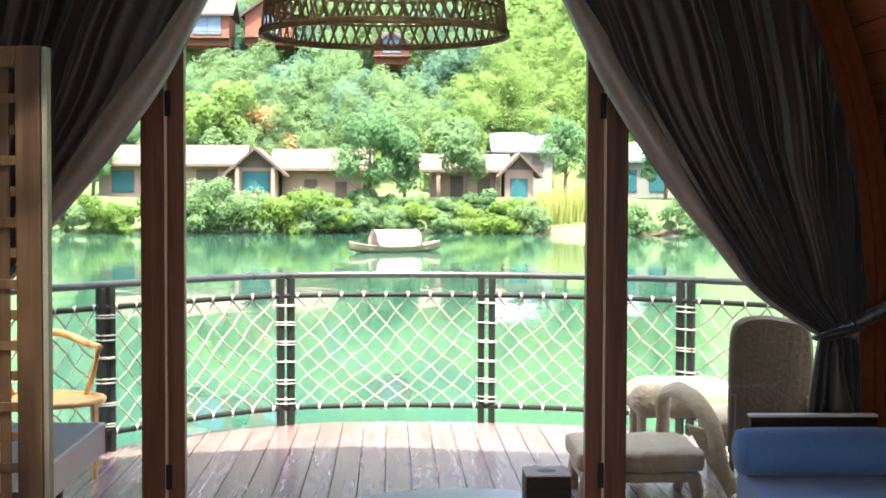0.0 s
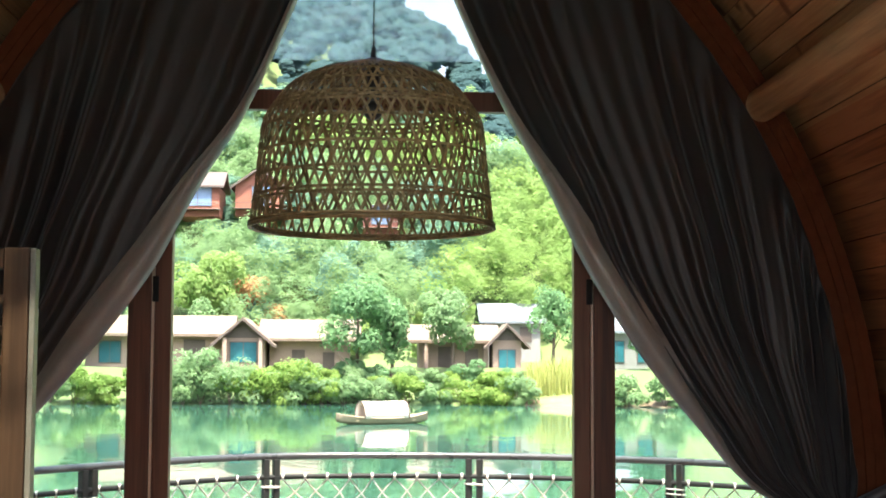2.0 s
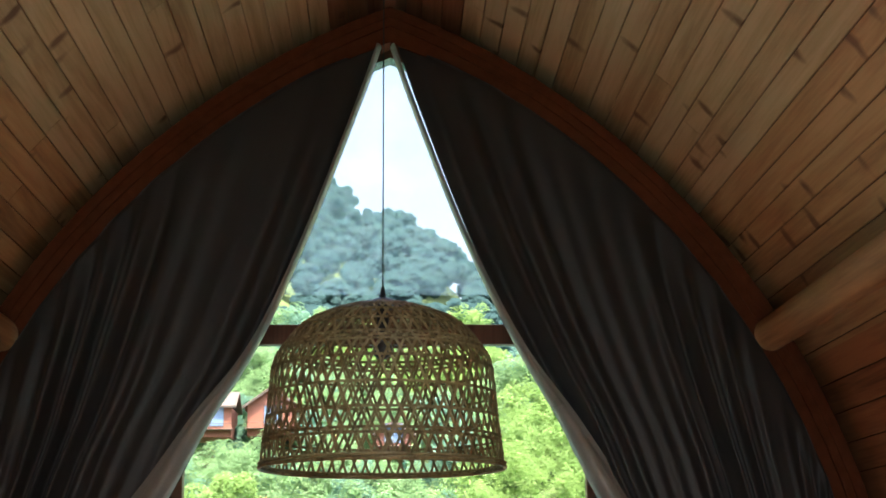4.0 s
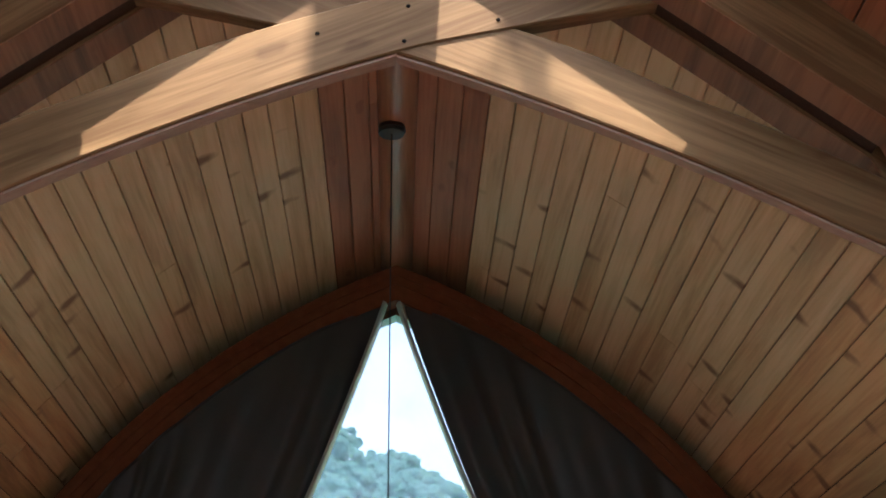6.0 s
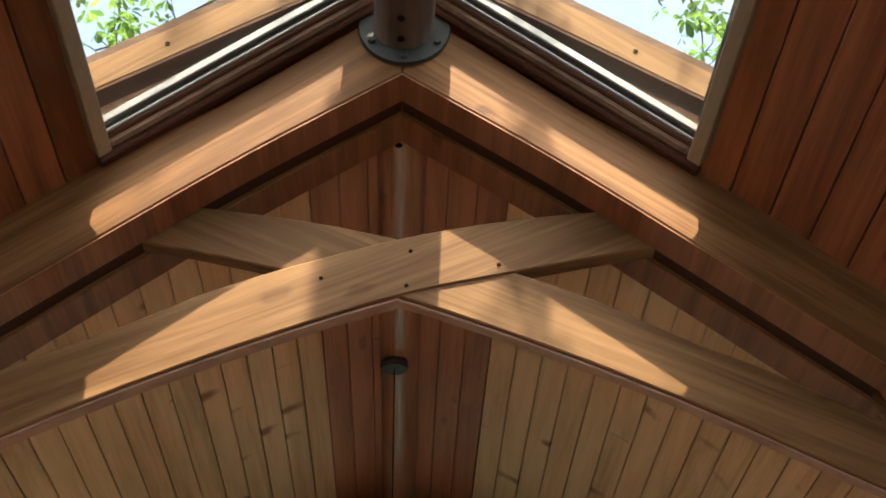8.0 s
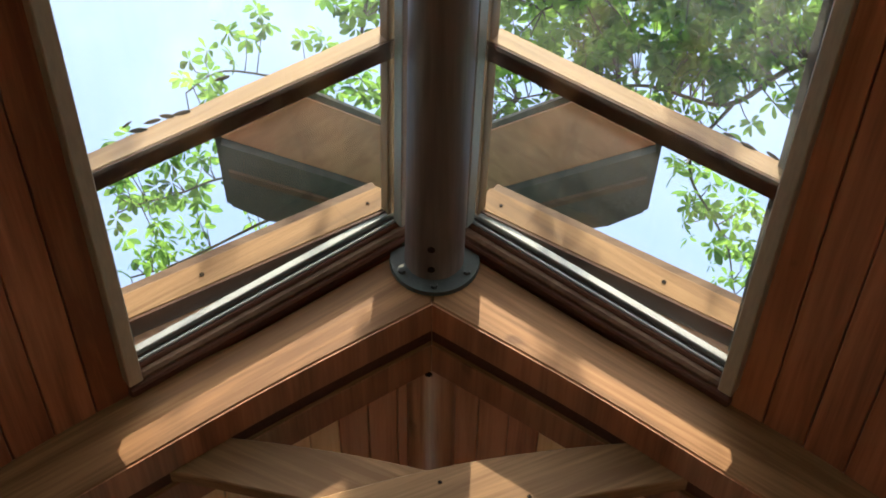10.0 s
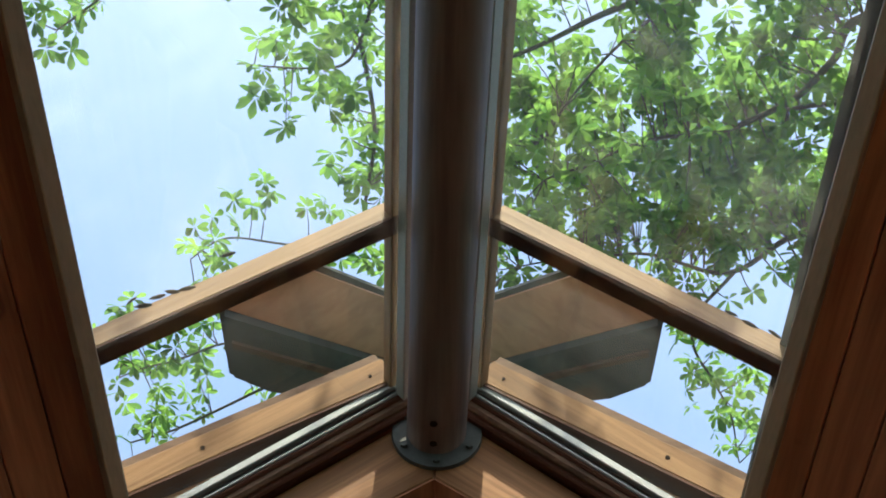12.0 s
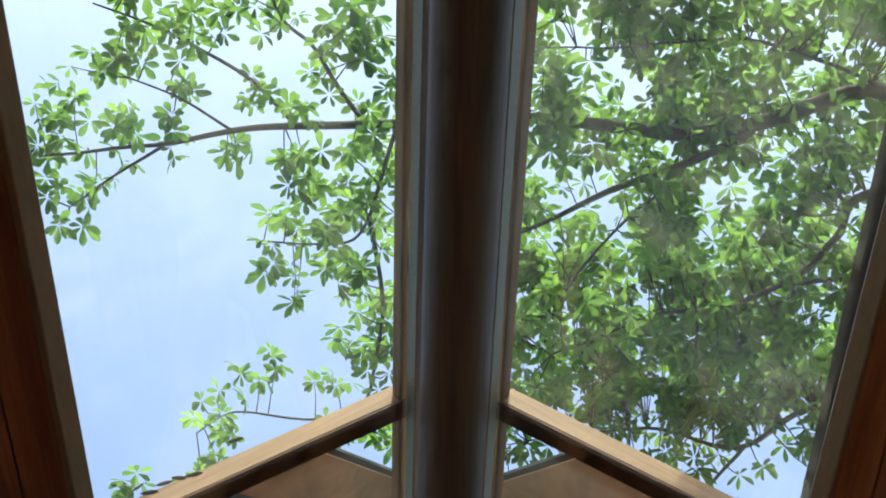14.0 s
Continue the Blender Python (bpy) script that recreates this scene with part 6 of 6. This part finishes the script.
def lounge_chair():
    c = thing("lounge_chair", "tall-backed beige lounge chair with brown back on the deck", "chair", at=(0, 0, 0))
    # tall back with a rounded top, seen from behind
    out = smooth_line([(1.795, 0, 0.16), (1.785, 0, 0.5), (1.785, 0, 0.8), (1.82, 0, 0.885), (1.9, 0, 0.915), (2.02, 0, 0.91), (2.17, 0, 0.87), (2.22, 0, 0.75), (2.23, 0, 0.4), (2.23, 0, 0.16)], 5)
    back = slab([(p.x, p.z) for p in out], 7.28, 7.35, 0.018)
    for v in back.verts:
        v.co.y += 0.1 * (0.5 - v.co.z) * 0.9
    part("backrest", back, BROWN_LEATHER, c, "brown covered back panel")
    part("back_post", rod(bmesh.new(), (1.80, 7.3, 0.0), (1.80, 7.27, 0.5), 0.014, 0.014, 10), BARK, c, "dark wooden post")
    part("seat", soft((1.75, 7.36, 0.2), (2.25, 7.95, 0.36), 0.06, 5), LINEN, c, "beige padded seat", True)
    # padded arm that loops forward and down to the floor
    arm = smooth_line([(1.50, 7.62, 0.13), (1.49, 7.58, 0.34), (1.485, 7.5, 0.475), (1.52, 7.36, 0.515), (1.60, 7.2, 0.465), (1.66, 7.1, 0.33), (1.69, 7.06, 0.16), (1.76, 7.04, 0.03)], 6)
    verts, faces = tube(arm, [0.05 + 0.008 * math.sin(i * 0.13) for i in range(len(arm))], 12, 0.5)
    verts = [v + Vector(noise.noise_vector(v * 17)) * 0.007 for v in verts]
    mesh_object("arm", verts, faces, LINEN, c, True)
    arm2 = [(p.x + 0.62, p.y + 0.1, p.z) for p in arm]
    mesh_object("arm", *tube(arm2, 0.04, 10), LINEN, c, True)
    part("side_panel", slab([(1.56, 0.34), (1.72, 0.30), (1.80, 0.05), (1.72, 0.06)], 7.3, 7.34, 0.008), LINEN, c)


lounge_chair()


def arm_stool():
    c = thing("round_stool", "low rounded beige padded seat on the deck", "stool", at=(0, 0, 0))
    part("seat", soft((1.38, 7.85, 0.27), (1.98, 8.3, 0.475), 0.095, 9, 0.01), LINEN, c, "", True)
    for x, y in ((1.44, 7.95), (1.9, 7.95), (1.44, 8.2), (1.9, 8.2)):
        part("leg", rod(bmesh.new(), (x, y, 0), (x, y, 0.3), 0.022, 0.028, 10), LINEN, c)


arm_stool()

# ---- the tree over the skylight ----


class Canopy:
    """Gathers the limbs, twigs and leaf rosettes of the tree over the roof."""

    def __init__(self, base, seed):
        self.base, self.rng, self.tree = Vector(base), np.random.default_rng(seed), None
        self.nodes, self.verts, self.faces, self.twig_v, self.twig_f = [], [], [], [], []

    def limb(self, plan, r0, r1=0.004, z=7.15):
        """A bent branch through points of the plan; a third number gives a height of its own."""
        pts = smooth_line([(q[0], q[1], q[2] if len(q) > 2 else z) for q in plan], 7)
        pts = [q + Vector(noise.noise_vector(q * 2.3)) * 0.035 for q in pts]
        m = len(pts)
        mesh_object("limb", *tube([q - self.base for q in pts], [r0 + (r1 - r0) * i / (m - 1) for i in range(m)], 7), DARK_BARK, self.tree, True)
        self.nodes += pts

    def twig(self, a, b):
        mid = a.lerp(b, 0.55) + Vector((0, 0, -0.02)) + Vector(noise.noise_vector(b * 5)) * 0.03
        v, f = tube([a - self.base, mid - self.base, b - self.base], [0.0042, 0.0032, 0.002], 4)
        self.twig_f += [tuple(i + len(self.twig_v) for i in g) for g in f]
        self.twig_v += v

    def rosette(self, c, length):
        """Seven or so blunt leaflets spreading and drooping from one stalk."""
        rng = self.rng
        axis = rng.normal(size=3) * 0.42 + np.array([0, 0, 1.0])
        axis /= np.linalg.norm(axis)
        u = np.cross(axis, [1, 0.2, 0])
        u /= np.linalg.norm(u)
        w = np.cross(axis, u)
        count, start = rng.integers(6, 10), rng.uniform(0, 6.28)
        for j in range(count):
            an = start + 2 * math.pi * j / count + rng.normal() * 0.2
            d = u * math.cos(an) + w * math.sin(an) - axis * rng.uniform(-0.1, 0.75)
            d /= np.linalg.norm(d)
            s = np.cross(axis, d)
            s /= np.linalg.norm(s)
            size = length * rng.uniform(0.65, 1.15)
            wd = size * rng.uniform(0.19, 0.25)
            fold, droop = axis * wd * 0.3, -axis * size * rng.uniform(0.05, 0.3)
            p0 = c + d * 0.008
            o = len(self.verts)
            for along, across, sag in ((0, 0, 0), (0.35, 0.6, 0.2), (0.68, 1.0, 0.55), (0.9, 0.62, 0.85), (1.0, 0, 1.0), (0.9, -0.62, 0.85), (0.68, -1.0, 0.55), (0.35, -0.6, 0.2)):
                self.verts.append(p0 + d * size * along + s * wd * across + fold * abs(across) + droop * sag)
            self.verts.append(p0 + d * size * 0.6 + droop * 0.45)
            self.faces += [(o + k, o + (k + 1) % 8, o + 8) for k in range(8)]

    def spray(self, x, y, radius, count, z0=6.98, z1=7.42, reach=0.9):
        """Leafy shoots around one place, each tied to the nearest branch."""
        rng = self.rng
        for k in range(count):
            a, q = rng.uniform(0, 6.28), radius * math.sqrt(rng.random())
            c = Vector((x + q * math.cos(a), y + q * math.sin(a), rng.uniform(z0, z1)))
            near = min(self.nodes, key=lambda n: (n - c).length_squared)
            if (near - c).length > reach:
                continue
            if k % 3 == 0:
                self.twig(near, c)
                mid = near.lerp(c, 0.6)
                if (near - c).length > 0.25:
                    self.rosette(np.array(mid) + rng.normal(size=3) * 0.03, rng.uniform(0.06, 0.09))
            self.rosette(np.array(c), rng.uniform(0.056, 0.092))


def overhead_tree():
    base = (5.2, 4.6, WATER_Z)
    c = Canopy(base, 21)
    t = c.tree = thing("tree", "leafy tree with palmate leaves reaching over the skylight", "tree", at=base)
    trunk = smooth_line([(5.2, 4.6, WATER_Z), (5.15, 4.5, 1.5), (4.9, 4.3, 4.0), (4.2, 4.0, 6.2), (3.2, 3.4, 7.1)], 6)
    n = len(trunk)
    mesh_object("trunk", *tube([q - c.base for q in trunk], [0.2 - 0.14 * i / n for i in range(n)], 10), DARK_BARK, t, True)
    # the long limb that crosses the roof, and its side branches over the open sky
    c.limb([(3.2, 3.4, 7.1), (1.95, 2.74), (1.19, 2.9), (0.73, 2.89), (0.31, 2.86), (-0.26, 2.89), (-0.63, 2.94), (-1.01, 2.97), (-1.39, 3.06), (-1.85, 3.09)], 0.042, 0.006)
    c.limb([(-0.69, 2.93), (-0.91, 2.67), (-1.25, 2.46), (-1.5, 2.35)], 0.011)
    c.limb([(-0.42, 2.86), (-0.59, 2.54), (-0.75, 2.35), (-0.8, 2.0)], 0.012)
    c.limb([(-1.3, 3.05), (-1.54, 3.23), (-1.75, 3.38)], 0.009)
    c.limb([(-0.98, 2.97), (-1.15, 2.84), (-1.4, 2.72)], 0.008)
    c.limb([(-0.26, 2.89), (-0.33, 3.2), (-0.45, 3.5), (-0.62, 3.55), (-0.87, 3.56)], 0.011)
    c.limb([(-0.40, 3.4), (-0.34, 3.8), (-0.36, 4.2), (-0.42, 4.5), (-0.68, 4.65), (-1.08, 4.62), (-1.3, 4.8)], 0.012)
    # the branches on the trunk's side
    c.limb([(1.3, 2.92), (0.87, 3.14), (0.51, 3.33), (0.24, 3.49)], 0.022, 0.008)
    c.limb([(3.2, 3.4, 7.1), (1.94, 3.21), (1.76, 3.46), (1.59, 3.72), (1.3, 3.88), (0.95, 3.94), (0.5, 4.2)], 0.026, 0.006)
    c.limb([(2.5, 3.9), (1.95, 3.76), (1.8, 3.70), (1.6, 3.76)], 0.018, 0.012)
    c.limb([(0.98, 3.18), (0.65, 3.55), (0.48, 3.96)], 0.009)
    c.limb([(1.9, 2.74), (1.36, 2.5), (0.93, 2.48), (0.5, 2.5)], 0.011)
    c.limb([(4.2, 4.0, 6.2), (3.0, 4.3, 6.8), (1.94, 4.5), (1.47, 4.78), (1.02, 4.68), (0.4, 4.8)], 0.026)
    c.limb([(1.5, 4.78), (1.35, 5.2), (1.5, 5.6), (1.7, 5.95), (1.8, 6.3)], 0.011)
    c.limb([(0.4, 4.8), (-0.1, 5.3), (-0.75, 5.65), (-1.0, 5.77), (-1.43, 6.07), (-1.82, 6.29)], 0.014, 0.006)
    c.limb([(-0.75, 5.65), (-1.1, 5.4), (-1.5, 5.55), (-1.8, 5.7)], 0.009)
    # unseen limbs over the skylight's near end, behind the viewer, added for shading
    c.limb([(3.2, 3.4, 7.1), (2.6, 1.5, 7.5), (1.6, 0.5, 7.4), (0.6, 0.1, 7.2), (-0.6, -0.1, 7.1), (-1.4, -0.3, 7.1)], 0.03)
    c.limb([(1.6, 0.5, 7.4), (0.9, -0.4, 7.3), (0.2, -0.9, 7.2), (-0.6, -1.0, 7.1)], 0.02)
    c.limb([(1.6, 0.5, 7.4), (0.9, 0.7, 7.3), (0.1, 0.75, 7.2), (-0.7, 0.75, 7.1)], 0.02)
    c.limb([(2.3, 1.2, 7.45), (1.5, 1.75, 7.4), (0.6, 2.0, 7.3), (-0.3, 2.05, 7.3), (-1.2, 2.1, 7.3)], 0.014)
    # loose shoots against the sky
    for x, y, r, k in ((-1.71, 2.83, 0.13, 7), (-1.46, 2.66, 0.13, 8), (-1.37, 2.47, 0.12, 7), (-1.15, 2.38, 0.12, 7), (-1.15, 2.84, 0.13, 7), (-1.43, 2.99, 0.13, 8), (-1.68, 3.0, 0.13, 9), (-1.82, 3.27, 0.1, 6)):
        c.spray(x, y, r, k)
    for x, y, r, k in ((-1.69, 3.40, 0.09, 6), (-1.53, 3.2, 0.07, 3), (-1.21, 3.06, 0.07, 3), (-0.94, 3.06, 0.08, 4), (-0.97, 2.46, 0.13, 8), (-0.86, 2.72, 0.08, 5), (-0.77, 2.45, 0.1, 6), (-0.6, 2.8, 0.13, 8)):
        c.spray(x, y, r, k)
    for x, y, r, k in ((-0.42, 2.45, 0.16, 16), (-0.33, 2.68, 0.15, 12), (-0.63, 3.1, 0.14, 9), (-0.5, 3.27, 0.16, 13), (-0.63, 3.42, 0.15, 12), (-0.84, 3.56, 0.11, 9), (-0.7, 3.74, 0.1, 8), (-0.5, 3.74, 0.14, 11), (-0.33, 3.55, 0.14, 12), (-0.3, 3.22, 0.14, 12)):
        c.spray(x, y, r, k)
    for x, y, r, k in ((-0.33, 3.0, 0.14, 11), (-0.28, 3.98, 0.13, 11), (-0.46, 4.09, 0.12, 9), (-0.36, 4.32, 0.13, 10), (-0.62, 4.57, 0.12, 8), (-0.89, 4.42, 0.08, 5), (-1.15, 4.51, 0.09, 6), (-1.27, 4.84, 0.11, 7), (-1.1, 4.74, 0.07, 3), (-0.4, 4.7, 0.15, 10), (-1.75, 5.16, 0.1, 4)):
        c.spray(x, y, r, k)
    # shoots low behind the bars
    for x, y, r, k in ((-1.66, 5.4, 0.17, 12), (-1.38, 5.4, 0.15, 11), (-1.2, 5.25, 0.14, 9), (-1.66, 5.74, 0.17, 12), (-1.42, 5.73, 0.12, 8), (-1.74, 6.17, 0.15, 11), (-1.48, 6.0, 0.14, 9), (-1.06, 5.77, 0.1, 5), (-0.2, 5.1, 0.2, 8)):
        c.spray(x, y, r, k)
    for x, y, r, k in ((1.41, 5.46, 0.09, 6), (1.6, 5.5, 0.11, 9), (1.48, 5.74, 0.1, 7), (1.73, 5.73, 0.13, 9), (1.71, 6.03, 0.13, 8), (1.86, 6.33, 0.15, 9), (1.25, 5.16, 0.07, 4), (0.34, 4.72, 0.13, 8), (0.55, 4.76, 0.12, 5)):
        c.spray(x, y, r, k)
    # the thick of the crown, with a few holes in it
    holes = ((0.72, 3.62, 0.17), (1.82, 4.05, 0.13), (0.62, 2.68, 0.1), (0.45, 3.62, 0.1), (1.2, 3.34, 0.1), (1.9, 3.4, 0.12), (0.42, 2.95, 0.07))
    rng = c.rng
    for k in range(680):
        x, y = rng.uniform(0.22, 2.35), rng.uniform(2.1, 5.0)
        thin = any((x - hx0) ** 2 + (y - hy0) ** 2 < r0 * r0 for hx0, hy0, r0 in holes)
        if thin or (y > 4.75 and rng.random() < 0.4) or (x < 0.5 and rng.random() < 0.3):
            continue
        dense = 3.75 < y < 4.8
        c.spray(x, y, 0.1, 4 if dense else 2 + (k % 2 if y < 3.1 else 0), 7.0, 7.9 if dense else 7.6, 1.2)
    # unseen leaves added over the near end to block the sun into patches
    for x, y, r, k in ((-0.6, 0.18, 0.6, 90), (0.4, 0.18, 0.6, 90), (-0.6, 0.63, 0.4, 54), (0.1, 0.58, 0.4, 54), (0.7, 0.63, 0.4, 54), (1.2, 0.18, 0.6, 48), (-0.5, -0.72, 0.6, 78), (0.5, -0.72, 0.6, 78), (-0.2, -1.57, 0.6, 54), (0.6, -1.57, 0.6, 54), (-1.3, -0.22, 0.5, 36)):
        c.spray(x, y, r, k, 6.8, 7.5, 1.1)
    # sparse leaves added in the sun's path to dapple the rafters
    for x, y, r, k in ((-0.4, 2.1, 0.35, 8), (-1.2, 2.1, 0.35, 16), (0.55, 2.0, 0.4, 9), (1.4, 1.9, 0.4, 26), (-0.35, 1.5, 0.2, 4), (-0.05, 1.6, 0.15, 3), (0.55, 1.55, 0.22, 6), (0.95, 1.45, 0.2, 5)):
        c.spray(x, y, r, k, 7.0, 7.5)
    b = np.array(c.base)
    foliage_mesh("leaves", [(np.array(c.verts) - b, np.array(c.faces))], LEAF_NEAR, t)
    mesh_object("twigs", c.twig_v, c.twig_f, DARK_BARK, t, True)


overhead_tree()


def fallen_leaf(x, y, turn, length):
    """A dry leaf lying on the skylight against a glazing bar."""
    side = 1 if x > 0 else -1
    leaf = tagged(new("fallen_leaf"), "dark dry leaf lying on the skylight glass", "leaf", "dry leaves on the glass")
    pts = [(0, -0.5), (0.12, -0.2), (0.15, 0.15), (0.07, 0.42), (0, 0.5), (-0.08, 0.4), (-0.14, 0.1), (-0.1, -0.25)]
    c, s = math.cos(turn), math.sin(turn)
    verts = []
    for lift in (0.0, 0.0012):
        for a, b in pts:
            verts.append((length * (a * c - b * s), length * (a * s + b * c), lift + 0.12 * abs(a) * length))
    n = len(pts)
    faces = [tuple(range(n))[::-1], tuple(range(n, 2 * n))] + [(i, (i + 1) % n, n + (i + 1) % n, n + i) for i in range(n)]
    m = slope_matrix(side, 0.0, BAR_SLOPE)
    mesh_object("blade", verts, faces, DARK_BARK, leaf)
    run = abs(x) / math.cos(BAR_SLOPE)
    leaf.matrix_basis = Matrix.Translation(m @ Vector((run, y, 0.0575)) + Vector((SKEW * (RAFTER_FRONT - y), 0, 0))) @ m.to_3x3().to_4x4()
    return leaf


for lx, ly, lt, ll in ((-0.65, 2.085, 1.2, 0.05), (-0.62, 2.077, 1.35, 0.045), (-0.59, 2.08, 1.0, 0.045), (-0.56, 2.09, 1.3, 0.05), (-0.67, 2.055, 1.9, 0.03), (-0.47, 2.04, 1.4, 0.045), (0.72, 2.085, 1.8, 0.04), (0.67, 2.09, 1.6, 0.045), (0.63, 2.085, 1.5, 0.035)):
    fallen_leaf(lx, ly, lt, ll)
